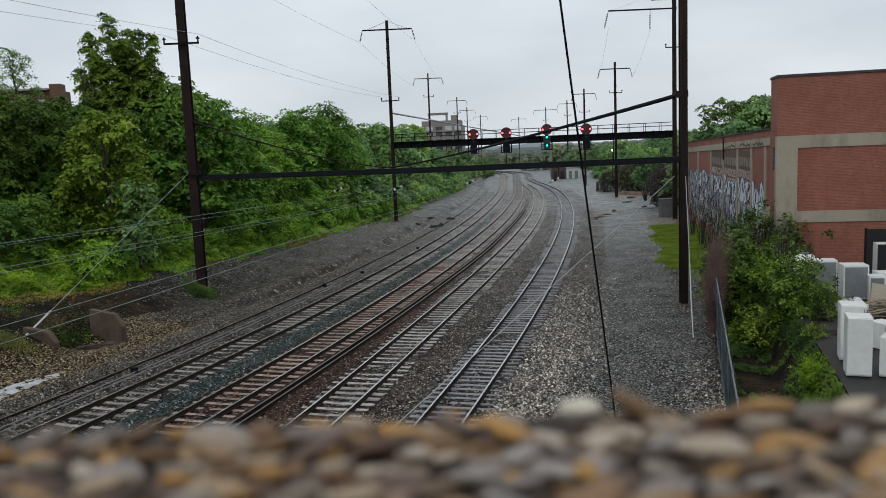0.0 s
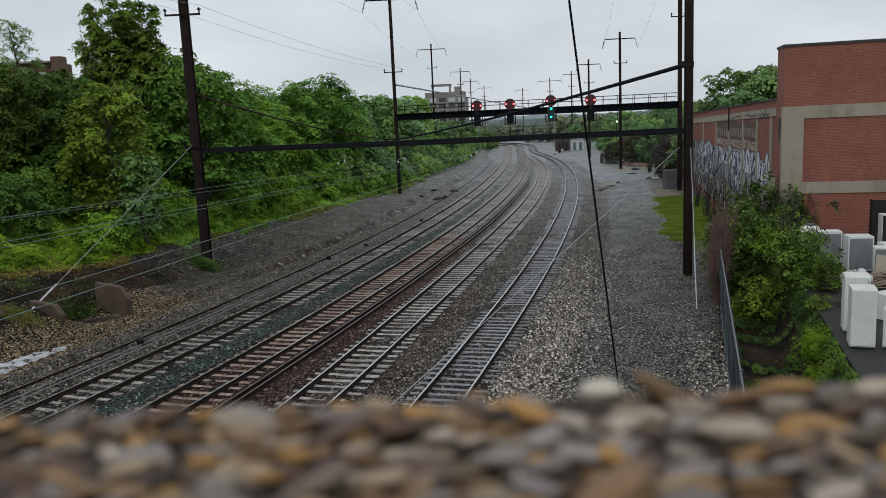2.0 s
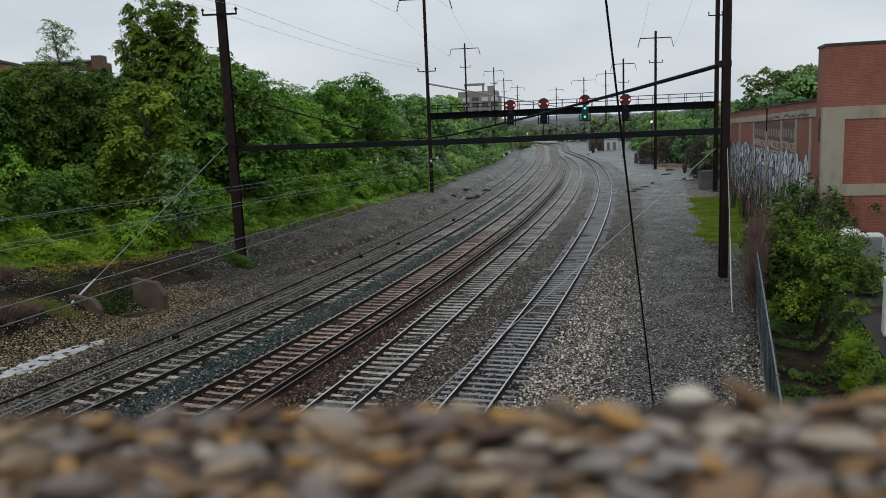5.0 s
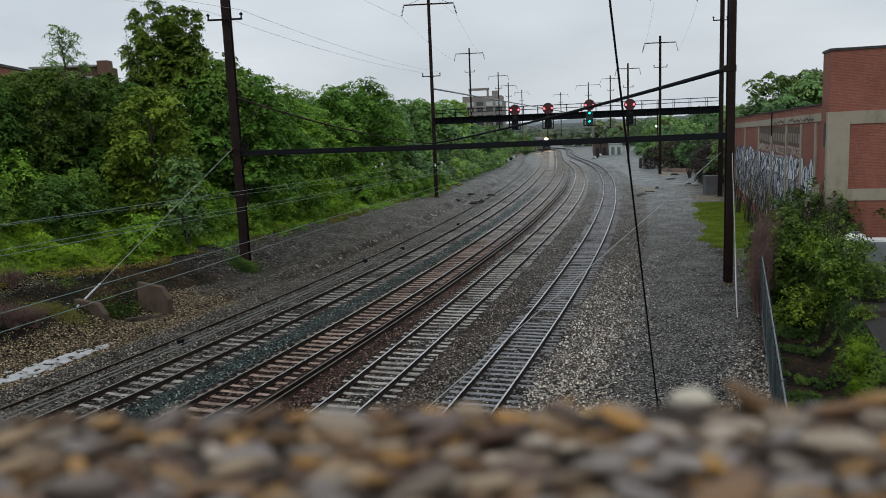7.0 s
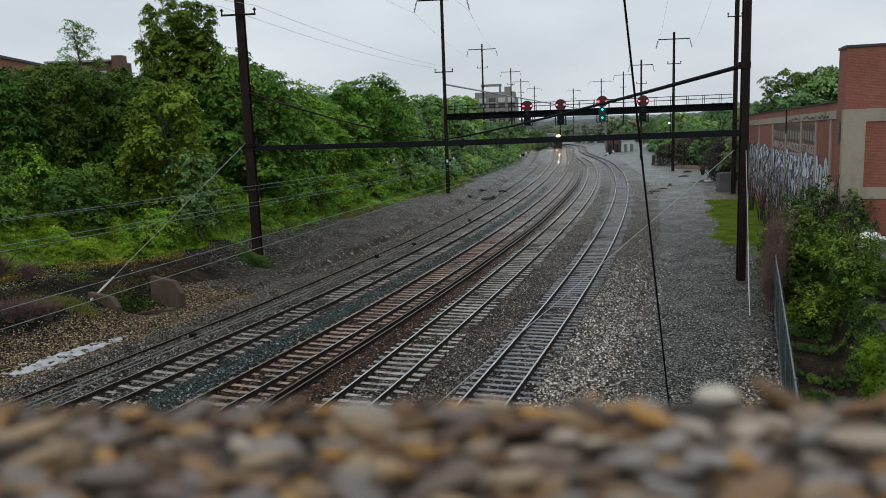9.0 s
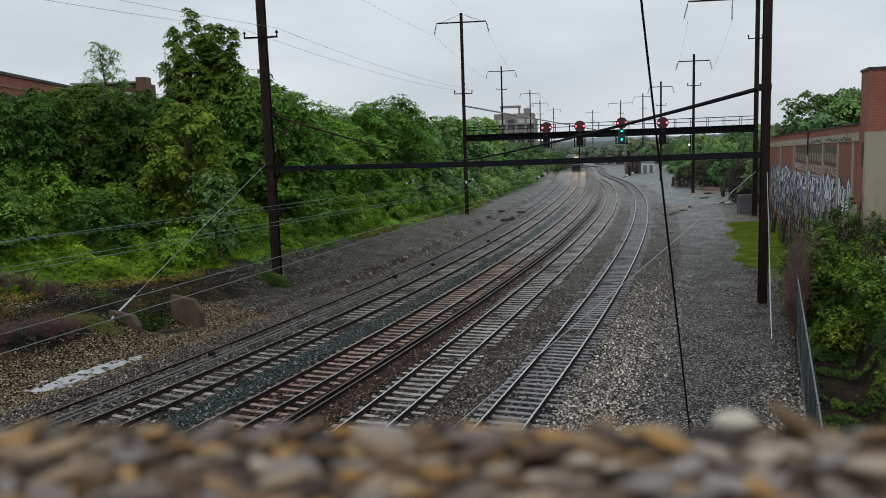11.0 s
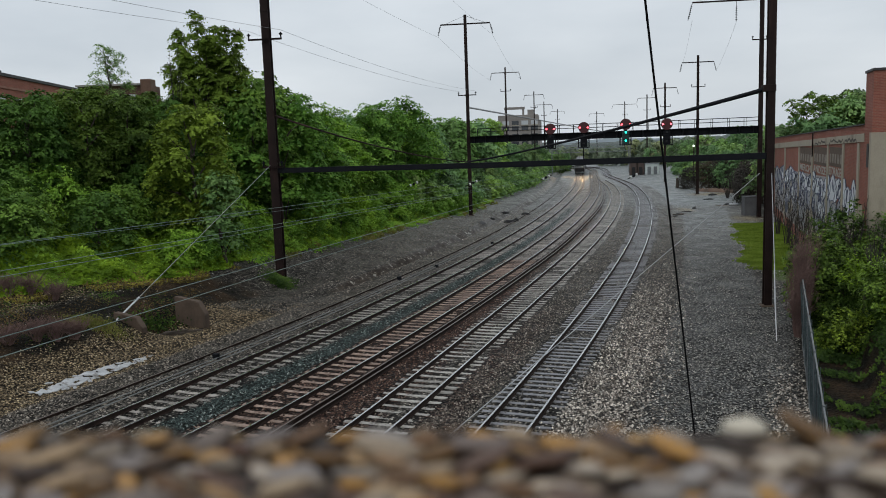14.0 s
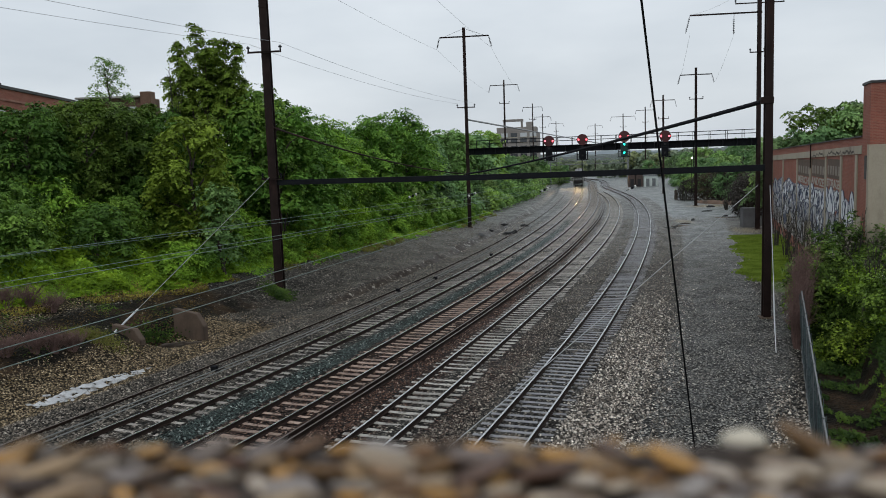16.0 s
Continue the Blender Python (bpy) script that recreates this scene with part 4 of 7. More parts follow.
def build_front_gantry():
    g = thing("catenary_gantry", "rust-dark steel catenary gantry spanning all the tracks", "gantry")
    post(g, P1, 26.3, 0.575, 0.48)
    post(g, R1, 27.0, 0.40, 0.36)
    bm = bmesh.new()
    add_profile(bm, [(P1[0], P1[1], 7.70), (-2.0, 47.85, 7.70), (R1[0], R1[1], 7.83)], [(-0.13, -0.17), (0.13, -0.17), (0.13, 0.17), (-0.13, 0.17)])
    part("beam", bm, M_BLACK, g)
    mid = (-3.2, 48.23, 7.93)
    hanger(g, (P1[0], P1[1], 11.5), mid, 0.14)
    hanger(g, (R1[0], R1[1], 11.35), mid, 0.24, 1.18, M_BLACK)
    small_arm(g, P1[0], P1[1] - 0.4, 16.43, 1.16)
    small_arm(g, P1[0], P1[1] - 0.4, 7.95, 0.7)
    part("bracket", box(R1[0] - 0.42, R1[1] - 0.22, 11.15, R1[0] + 0.22, R1[1] + 0.22, 11.5, 0.02), M_STEEL, g)


def signal_head(parent, x, y, z, green):
    s = part("signal_head", box(x - 0.16, y - 0.15, z - 2.0, x + 0.16, y + 0.25, z + 0.3, 0.02), M_BLACK, parent)
    bm = bmesh.new()
    add_disc(bm, (x, y - 0.22, z), (0, 1, 0), 0.66, 0.05, 28)
    part("target_disc", bm, M_RED_DISC, s, "round dull red signal target")
    for dx in (-0.46, 0.46):
        lamp = bmesh.new()
        add_disc(lamp, (x + dx, y - 0.27, z), (0, 1, 0), 0.11, 0.04, 14)
        part("red_lamp", lamp, M_LAMP_RED, s, "lit red lamp")
        hood = bmesh.new()
        add_tube(hood, [(x + dx, y - 0.25, z + 0.01), (x + dx, y - 0.42, z + 0.01)], 0.15, 12, cap=False)
        part("lamp_hood", hood, M_BLACK, s)
    lower = bmesh.new()
    add_box(lower, x - 0.42, y - 0.2, z - 2.3, x + 0.42, y - 0.1, z - 0.75, 0.08)
    part("lower_backing", lower, M_GREEN_DISC if green else M_BLACK, s)
    for dz in (-0.92, -1.88):
        lamp = bmesh.new()
        add_disc(lamp, (x, y - 0.24, z + dz), (0, 1, 0), 0.115, 0.05, 14)
        part("lower_lamp", lamp, M_LAMP_GREEN if green else M_DARK, s, "lit green lamp" if green else "unlit lamp")
    basket = part("maintenance_basket", box(x - 0.62, y - 0.3, z - 2.42, x + 0.62, y + 0.5, z - 2.36), M_BLACK, s)
    for zz in (z - 2.35, z - 1.75, z - 1.2):
        for a, b in (((-0.62, -0.3), (0.62, -0.3)), ((-0.62, 0.5), (0.62, 0.5)), ((-0.62, -0.3), (-0.62, 0.5)), ((0.62, -0.3), (0.62, 0.5))):
            part("bar", tube([(x + a[0], y + a[1], zz), (x + b[0], y + b[1], zz)], 0.03, 4), M_BLACK, basket)
    for a in ((-0.62, -0.3), (0.62, -0.3), (-0.62, 0.5), (0.62, 0.5)):
        part("upright", tube([(x + a[0], y + a[1], z - 2.4), (x + a[0], y + a[1], z - 0.9)], 0.035, 4), M_BLACK, basket)


def build_signal_bridge():
    g = thing("signal_bridge", "black steel signal bridge with handrails and four signal heads", "signal bridge")
    post(g, P2, 25.2, 0.46, 0.36)
    post(g, R0, 25.4, 0.42, 0.38)
    a, b = Vector((P2[0], P2[1], 9.70)), Vector((R0[0], R0[1], 9.62))
    girder = bmesh.new()
    add_profile(girder, [a, b], h_profile(0.9, 0.82, 0.06))
    for i in range(23):
        p = a.lerp(b, (i + 0.5) / 23)
        add_box(girder, p.x - 0.04, p.y - 0.42, p.z - 0.36, p.x + 0.04, p.y + 0.42, p.z + 0.36)
    part("girder", girder, M_BLACK, g)
    for h in (0.95, 1.35):
        for dy in (-0.42, 0.42):
            part("handrail", tube([a + Vector((0.4, dy, h)), b + Vector((-0.4, dy, h))], 0.035, 5), M_BLACK, g)
    for i in range(19):
        p = a.lerp(b, (i + 0.7) / 19.6)
        for dy in (-0.42, 0.42):
            part("rail_post", tube([p + Vector((0, dy, 0.36)), p + Vector((0, dy, 1.38))], 0.03, 4), M_BLACK, g)
    mid = (10.2, 95.7, 10.0)
    hanger(g, (P2[0], P2[1], 13.8), mid, 0.22, 1.0, M_GALV)
    hanger(g, (R0[0], R0[1], 13.7), mid, 0.16, 1.0, M_GALV)
    for (x, z, green) in ((3.78, 10.62, False), (7.70, 10.62, False), (12.42, 10.78, True), (16.87, 10.62, False)):
        y = a.lerp(b, (x - a.x) / (b.x - a.x)).y - 0.62
        signal_head(g, x, y, z, green)
    for x in (7.70, 20.0):
        y = a.lerp(b, (x - a.x) / (b.x - a.x)).y
        part("drop_tube", tube([(x, y, 9.4), (x, y, 6.2)], 0.06, 6), M_BLACK, g)
    crossarm(g, P2[0], P2[1], 24.1, 3.1, braced=True)
    small_arm(g, P2[0], P2[1] - 0.3, 15.3, 1.15)
    crossarm(g, R0[0], R0[1], 23.6, 0.3, 1.9, left=7.4)
    st = bmesh.new()
    add_tube(st, [(R0[0] - 2.7, R0[1], 23.6), (R0[0] - 2.75, R0[1], 21.4)], 0.03, 5)
    for i in range(8):
        add_disc(st, (R0[0] - 2.72, R0[1], 22.9 - 0.19 * i), (0, 0, 1), 0.1, 0.06, 8)
    part("insulator_string", st, M_BLACK, g)
    small_arm(g, R0[0] - 0.3, R0[1] - 0.3, 19.3, 0.8)
    small_arm(g, R0[0], R0[1], 24.6, 2.6)


def build_masts():
    for x, y, top, half, w in ((-2.6, 171.0, 25.3, 2.9, 0.42), (5.0, 252.0, 25.3, 2.9, 0.42), (9.3, 290.0, 24.0, 2.8, 0.42), (18.5, 380.0, 25.0, 3.2, 0.45),
                               (28.9, 132.0, 22.1, 2.5, 0.42), (31.1, 173.0, 20.8, 2.4, 0.42), (41.9, 265.0, 23.6, 2.9, 0.42), (40.0, 305.0, 23.6, 4.4, 0.42), (38.0, 392.0, 23.6, 3.4, 0.45)):
        g = thing("catenary_mast", "tall dark steel catenary mast with a wire crossarm on top", "mast", group="masts along the line")
        post(g, (x, y), top, w, w * 0.75)
        crossarm(g, x, y, top - 1.1, half, 1.5)
        small_arm(g, x, y - 0.3, top - 5.0, 1.1)
    # low gantries far along the line
    for y, x0, x1, z in ((232.0, 9.5, 31.5, 6.0), (262.0, 10.0, 36.0, 6.9), (300.0, 8.0, 42.0, 7.4)):
        g = thing("distant_gantry", "low grey steel gantry over the far tracks", "gantry", group="far gantries")
        bm = bmesh.new()
        add_box(bm, x0, y - 0.12, z - 0.06, x1, y + 0.12, z + 0.12)
        add_box(bm, x0, y - 0.12, z + 1.05, x1, y + 0.12, z + 1.22)
        x = x0
        while x < x1 - 1.2:
            add_tube(bm, [(x, y, z + 0.1), (x + 0.75, y, z + 1.05), (x + 1.5, y, z + 0.1)], 0.05, 4)
            x += 1.5
        part("truss", bm, M_HAZE_STEEL, g)
        for x in (x0, x1):
            part("post", box(x - 0.12, y - 0.12, float(ground_z(x, y)) - 0.3, x + 0.12, y + 0.12, z + 1.15, 0.02), M_HAZE_STEEL, g)


def wire(name, a, b, drop, r, material, label, group, n=16):
    ob = part(name, tube(sag(a, b, drop, n), r, 5), material)
    return tagged(ob, label, "wire", group=group)


def insulator(x, y, z, dx, dy, dz):
    d = Vector((dx, dy, dz)).normalized()
    t = thing("strain_insulator", "black and white strain insulator on an overhead wire", "insulator", group="strain insulators over the tracks")
    c = Vector((x, y, z))
    part("rod", tube([c - d * 0.75, c + d * 0.75], 0.035, 5), M_BLACK, t)
    for i in (-1, 0, 1):
        bm = bmesh.new()
        add_disc(bm, c + d * (0.36 * i), d, 0.13, 0.14, 10)
        part("shed", bm, M_PORCELAIN if i else M_BLACK, t)


def build_wires():
    lab = "thin greenish overhead wire sagging beside the tracks"
    for a, b in (((-15.5, 24.0, 6.45), (6.0, 112.0, 5.3)), ((-21.5, 36.0, 5.3), (0.5, 84.0, 5.2)),
                 ((-14.6, 24.8, 5.55), (5.0, 96.0, 5.0)), ((-15.0, 25.2, 5.65), (5.4, 97.0, 5.12)),
                 ((-9.5, 15.5, 5.65), (4.2, 96.0, 4.4)), ((-9.2, 15.0, 5.40), (4.5, 96.5, 4.2))):
        a, b = Vector(a), Vector(b)
        a2 = a + (a - b) * 0.35
        wire("overhead_wire", a2, b + (b - a) * 0.6, 0.1, 0.010, M_WIRE, lab, "wires along the cutting")
    for px in ((-10.47, 77.0, 5.4), (-4.5, 75.5, 5.4), (2.67, 81.8, 5.4), (11.2, 79.3, 5.4)):
        insulator(*px, 0.9, 0.45, 0.35)
    # black drop cable close to the bridge
    ob = part("drop_cable", tube(sag((0.14, 10.98, 24.3), (4.88, 22.35, -0.15), 0.0, 10), 0.025, 6), M_WIRE_DARK)
    tagged(ob, "taut black cable running down past the bridge", "cable")
    # guys
    tagged(part("guy_wire", tube(sag((12.6, 43.0, 6.93), (-7.56, 9.3, -0.2), 0.05, 20), 0.015, 5), M_WIRE_GREY), "pale steel guy wire slanting across the siding", "wire")
    guy = thing("mast_guy", "pale guy wire with a white guard anchored in the bank", "guy wire")
    a, b = Vector((P1[0] - 0.2, P1[1] - 0.2, 8.1)), Vector((-20.6, 37.05, 0.72))
    part("strand", tube([a, b], 0.016, 5), M_WIRE_GREY, guy)
    part("guard", tube([b, b.lerp(a, 0.12)], 0.05, 8), M_PLASTIC, guy)
    guy = thing("mast_guy", "white guy guard standing by the mast foot", "guy wire")
    a, b = Vector((R1[0] + 0.05, R1[1] - 0.25, 6.9)), Vector((11.15, 35.2, -0.2))
    part("strand", tube([a, b], 0.02, 5), M_WIRE_GREY, guy)
    part("guard", tube([b, b.lerp(a, 0.2) + Vector((-0.03, 0, 0)), b.lerp(a, 0.42)], 0.02, 8), M_PLASTIC, guy)
    lab = "thin grey transmission line strung high between masts"
    hi = "transmission lines above the masts"
    for a, b in (((P2[0] - 3.4, P2[1], 22.6), (-20.5, 40.0, 24.4)), ((P2[0] + 3.4, P2[1], 22.6), (-12.0, 40.0, 25.4)), ((P2[0] - 1.0, P2[1], 15.8), (P1[0] - 1.1, P1[1] - 0.4, 17.0)),
                 ((P2[0] + 1.0, P2[1], 15.8), (P1[0] + 1.1, P1[1] - 0.4, 17.0)), ((P1[0] - 1.1, P1[1] - 0.4, 17.0), (-36.0, 6.0, 17.6)), ((P1[0] + 1.1, P1[1] - 0.4, 17.0), (-31.0, 6.0, 17.6)),
                 ((P2[0] - 3.4, P2[1], 22.6), (-5.8, 171.0, 22.8)), ((P2[0] + 3.4, P2[1], 22.6), (0.5, 171.0, 22.8)),
                 ((R0[0] - 7.4, R0[1], 21.7), (26.1, 132.0, 19.5)), ((R0[0] - 2.6, R0[1], 21.7), (31.7, 132.0, 19.5)), ((R0[0] - 7.4, R0[1], 23.6), (R0[0], R0[1], 27.0))):
        wire("transmission_line", a, b, 0.5, 0.011, M_WIRE_GREY, lab, hi)


# ---- red-brick warehouse ----
WALL_DIR = Vector((0.2195, 0.9756, 0.0))
FRONT_DIR = Vector((0.9756, -0.2195, 0.0))
CORNER = Vector((17.35, 41.0, 0.0))


def wall_slab(name, o, d, n, s0, s1, z0, z1, depth, material, parent, z1b=None, label="", z0b=None):
    """A slab on a vertical face: from s0 to s1 along d, proud by depth along n; carries lengths for the brick bond."""
    z1b = z1 if z1b is None else z1b
    z0b = z0 if z0b is None else z0b
    q = [(s0, z0), (s1, z0b), (s1, z1b), (s0, z1)]
    front = [o + d * s + n * depth + Vector((0, 0, z)) for s, z in q]
    back = [o + d * s - n * 0.25 + Vector((0, 0, z)) for s, z in q]
    me = mesh_of(name, front + back, [(0, 1, 2, 3), (7, 6, 5, 4), (0, 4, 5, 1), (1, 5, 6, 2), (2, 6, 7, 3), (3, 7, 4, 0)])
    uv = me.uv_layers.new(name="UVMap")
    for poly in me.polygons:
        for li in poly.loop_indices:
            p = me.vertices[me.loops[li].vertex_index].co - o
            uv.data[li].uv = (p.dot(d) + p.dot(n), p.z)
    return part(name, me, material, parent, label)


def build_warehouse():
    b = thing("warehouse", "red-brick warehouse with beige concrete bands and painted graffiti", "warehouse")
    nf, ns = Vector((-0.2195, -0.9756, 0)), Vector((-0.9756, 0.2195, 0))
    # tall front block, its front face and its flank
    wall_slab("front_wall", CORNER, FRONT_DIR, nf, 0.0, 30.0, 1.4, 11.85, 0.0, M_BRICK, b)
    wall_slab("flank_wall", CORNER, WALL_DIR, ns, 0.26, 1.9, 1.4, 11.85, 0.0, M_BRICK, b)
    roof = box(0, 0, 0, 1, 1, 1)
    for v in roof.verts:
        p = CORNER + FRONT_DIR * (v.co.x * 30.0 - 0.06) + WALL_DIR * (v.co.y * 2.0 - 0.06)
        v.co = (p.x, p.y, 11.854 + v.co.z * 0.12)
    part("roof_coping", roof, M_ROOF, b)
    wall_slab("corner_pilaster", CORNER, FRONT_DIR, nf, -0.04, 0.98, 1.4, 8.85, 0.06, M_BEIGE, b)
    wall_slab("pilaster_flank", CORNER, WALL_DIR, ns, 0.0, 0.42, 1.4, 8.85, 0.045, M_BEIGE, b)
    for z0, z1 in ((8.22, 8.86), (4.36, 4.95)):
        wall_slab("concrete_band", CORNER, FRONT_DIR, nf, 0.984, 30.0, z0, z1, 0.05, M_BEIGE, b)
    wall_slab("pilaster", CORNER, FRONT_DIR, nf, 7.4, 8.2, 1.4, 8.216, 0.05, M_BEIGE, b)
    # no real recess: a black slab stands for the doorway's unlit inside
    wall_slab("loading_door", CORNER, FRONT_DIR, nf, 4.35, 7.3, 1.4, 3.95, 0.012, M_DARK, b, label="black panel for the dark inside of a loading doorway")
    for s in (4.25, 7.3):
        wall_slab("door_jamb", CORNER, FRONT_DIR, nf, s, s + 0.1, 1.4, 4.0, 0.04, M_STEEL, b)
    wall_slab("slit_window", CORNER, WALL_DIR, ns, 0.5, 1.0, 7.1, 8.3, 0.05, M_DARK, b, label="narrow dark window")
    # long low side wing
    o = CORNER
    wall_slab("side_wall", o, WALL_DIR, ns, 1.904, 60.0, -0.4, 9.25, -0.04, M_BRICK, b, 8.5)
    wall_slab("parapet_coping", o, WALL_DIR, ns, 1.904, 60.0, 9.254, 9.32, 0.06, M_ROOF, b, 8.57, "", 8.504)
    wall_slab("side_band", o, WALL_DIR, ns, 1.904, 60.0, 8.38, 8.82, 0.034, M_BEIGE, b, 7.85, "", 7.3)
    for s in (3.2, 8.0, 14.0, 21.7, 30.4, 42.5, 55.0):
        wall_slab("side_pilaster", o, WALL_DIR, ns, s, s + 0.5 + s * 0.008, -0.4, 8.37 - 0.0186 * s, 0.03, M_BEIGE, b)
    wall_slab("painted_dado", o, WALL_DIR, ns, 2.0, 24.0, 1.2, 5.1, -0.02, M_BEIGE, b, 3.4)
    wing = box(0, 0, 0, 1, 1, 1)
    for v in wing.verts:
        s = 2.0 + v.co.y * 57.9
        p = o + FRONT_DIR * (0.25 + v.co.x * 29.0) + WALL_DIR * s
        v.co = (p.x, p.y, -0.5 + v.co.z * (9.2 - (s - 1.9) / 58.1 * 0.75 + 0.4))
    part("wing_roof_block", wing, M_ROOF, b)
    # painted sign panels and writing, one word to a bay
    for s0, s1, word in ((22.6, 30.2, "MERCH"), (14.8, 21.5, "ANDIZE"), (8.7, 13.8, "STORAGE")):
        wall_slab("sign_panel", o, WALL_DIR, ns, s0, s1, 6.95 - 0.02 * s0, 8.1 - 0.012 * s0, -0.03, M_SIGN_BROWN, b)
        n = 5
        for k in range(n):
            t0 = s0 + (s1 - s0) * (k + 0.2) / n
            zb = 7.0 - 0.02 * s0
            wall_slab("sign_bar", o, WALL_DIR, ns, t0, t0 + (s1 - s0) / n * 0.62, zb + 0.16, zb + 0.74, -0.022, M_SIGN_DIM, b)
        cu = bpy.data.curves.new("writing", "FONT")
        cu.body, cu.size, cu.extrude, cu.align_x, cu.offset = word, 0.74, 0.004, "CENTER", 0.014
        tmp = new("writing", cu)
        me = bpy.data.meshes.new_from_object(tmp.evaluated_get(bpy.context.evaluated_depsgraph_get()))
        wide = max(v.co.x for v in me.vertices) - min(v.co.x for v in me.vertices)
        bpy.data.objects.remove(tmp)
        w = part("painted_writing", me, M_SIGN_WHITE, b, "faded white painted lettering")
        m = Matrix((-WALL_DIR, Vector((0, 0, 1)), ns)).transposed().to_4x4()
        m.translation = o + WALL_DIR * ((s0 + s1) / 2) + ns * 0.0 + Vector((0, 0, 6.38 - 0.02 * s0))
        w.matrix_basis = m @ Matrix.Diagonal(((s1 - s0) * 0.94 / wide, 1, 1, 1))
    rnd = random.Random(21)
    # dark run-off below the coping and a downpipe
    for s0, s1 in ((8.0, 13.6), (15.2, 20.6), (3.8, 7.8)):
        bm, n = bmesh.new(), 16
        top = [bm.verts.new(o + WALL_DIR * (s0 + (s1 - s0) * k / n) + ns * 0.0372 + Vector((0, 0, 8.74 - 0.0165 * (s0 + (s1 - s0) * k / n) - (0.3 if k in (0, n) else rnd.uniform(0.0, 0.26))))) for k in range(n + 1)]
        low = [bm.verts.new(v.co - Vector((0, 0, rnd.uniform(0.08, 0.16)))) for v in top]
        for k in range(n):
            bm.faces.new((top[k], top[k + 1], low[k + 1], low[k]))
        part("run_off_stain", bm, M_SOOT, b, "dark run-off stain on the concrete band")
    part("downpipe", tube([o + WALL_DIR * 21.4 + ns * 0.09 + Vector((0, 0, z)) for z in (7.2, 8.2, 8.95)], 0.05, 6), M_STEEL, b)
    wall_slab("whitewash", o, WALL_DIR, ns, 10.5, 54.0, 0.8, 6.05, -0.018, M_WASH, b, 5.2, "greyed layers of old spray paint")
    # graffiti: overlapping bubble strokes in pale paint with dark outlines
    layer = 0
    rows, s = [], 4.6
    while s < 52:
        rows.append((s, 0.0))
        s += (1.8 + 0.1 * s) * rnd.uniform(0.6, 0.85)
    s = 9.0
    while s < 50:
        rows.append((s, 1.35))
        s += (2.0 + 0.1 * s) * rnd.uniform(0.65, 0.95)
    for s, down in rows:
        wd = (1.8 + 0.1 * s) * rnd.uniform(0.8, 1.2)
        h = rnd.uniform(1.2, 1.9)
        z0 = 6.3 - 0.012 * s - h - down - rnd.uniform(0.0, 0.4)
        layer += 1
        ph = rnd.uniform(0, 6)
        tone = M_GRAFF_WHITE if down == 0 and (s < 20 or rnd.random() < 0.5) else rnd.choice((M_GRAFF_GREY, M_GRAFF_GREY, M_GRAFF_WHITE))
        bm, ring = bmesh.new(), []
        n0 = -0.012 + 0.0014 * (layer % 8)
        for k in range(22):
            a = 2 * math.pi * k / 22
            r = 1 + 0.13 * math.sin(3 * a + ph) + 0.08 * math.sin(5 * a + 2 * ph)
            ring.append(o + WALL_DIR * (s + wd / 2 * r * math.cos(a)) + ns * n0 + Vector((0, 0, z0 + h / 2 + h / 2 * r * math.sin(a))))
        bm.faces.new([bm.verts.new(p) for p in ring])
        part("graffiti_shape", bm, tone, b)
        bm = bmesh.new()
        add_tube(bm, [p + ns * 0.002 for p in ring] + [ring[0] + ns * 0.002], 0.018 + 0.0009 * s, 4)
        part("graffiti_outline", bm, M_GRAFF_BLUE, b)
        for q in range(2 if down == 0 else 1):
            bm = bmesh.new()
            c0 = rnd.uniform(-0.32, 0.32)
            pts = [o + WALL_DIR * (s + (c0 + 0.12 * math.sin(5 * v + ph)) * wd) + ns * 0.0 + Vector((0, 0, z0 + h * v)) for v in [(0.12, 0.3, 0.5, 0.7, 0.88), (0.45, 0.52, 0.6, 0.68, 0.8)][q]]
            add_tube(bm, pts, 0.02 + 0.0009 * s, 4)
            part("graffiti_stroke", bm, M_GRAFF_BLUE, b)
    # upright strokes and runs of paint across the letters
    for k in range(70):
        s = 6.0 + 44.0 * rnd.random() ** 0.9
        z1 = 6.1 - 0.012 * s - rnd.uniform(0.1, 2.6)
        h, lean = rnd.uniform(0.4, 1.3), rnd.uniform(-0.5, 0.5)
        bm = bmesh.new()
        add_tube(bm, [o + WALL_DIR * (s + lean * v + 0.25 * math.sin(4 * v + k)) + ns * 0.002 + Vector((0, 0, z1 - h * v)) for v in (0.0, 0.35, 0.7, 1.0)], 0.014 + 0.0009 * s, 4)
        part("graffiti_stroke", bm, rnd.choice((M_GRAFF_BLUE, M_GRAFF_GREY, M_GRAFF_WHITE)), b)
    # a lower row, painted over many times
    s = 14.0
    while s < 50:
        wd, h = 2.0 + 0.07 * s, rnd.uniform(1.3, 2.0)
        z0 = rnd.uniform(1.3, 1.9)
        bm = bmesh.new()
        vs = []
        layer += 1
        for k in range(18):
            a = 2 * math.pi * k / 18
            r = 1 + 0.18 * math.sin(4 * a + layer)
            vs.append(bm.verts.new(o + WALL_DIR * (s + wd / 2 * r * math.cos(a)) + ns * (-0.014 + 0.001 * (layer % 3)) + Vector((0, 0, z0 + h / 2 + h / 2 * r * math.sin(a)))))
        bm.faces.new(vs)
        part("graffiti_shape", bm, rnd.choice((M_BEIGE, M_GRAFF_GREY, M_GRAFF_GREY, M_GRAFF_BLUE)), b)
        s += wd * 0.8


M_GRAFF_GREY = worn("sprayed_grey_paint", (0.24, 0.245, 0.27), (0.40, 0.40, 0.42), 1.2, 8.0, 0.6)
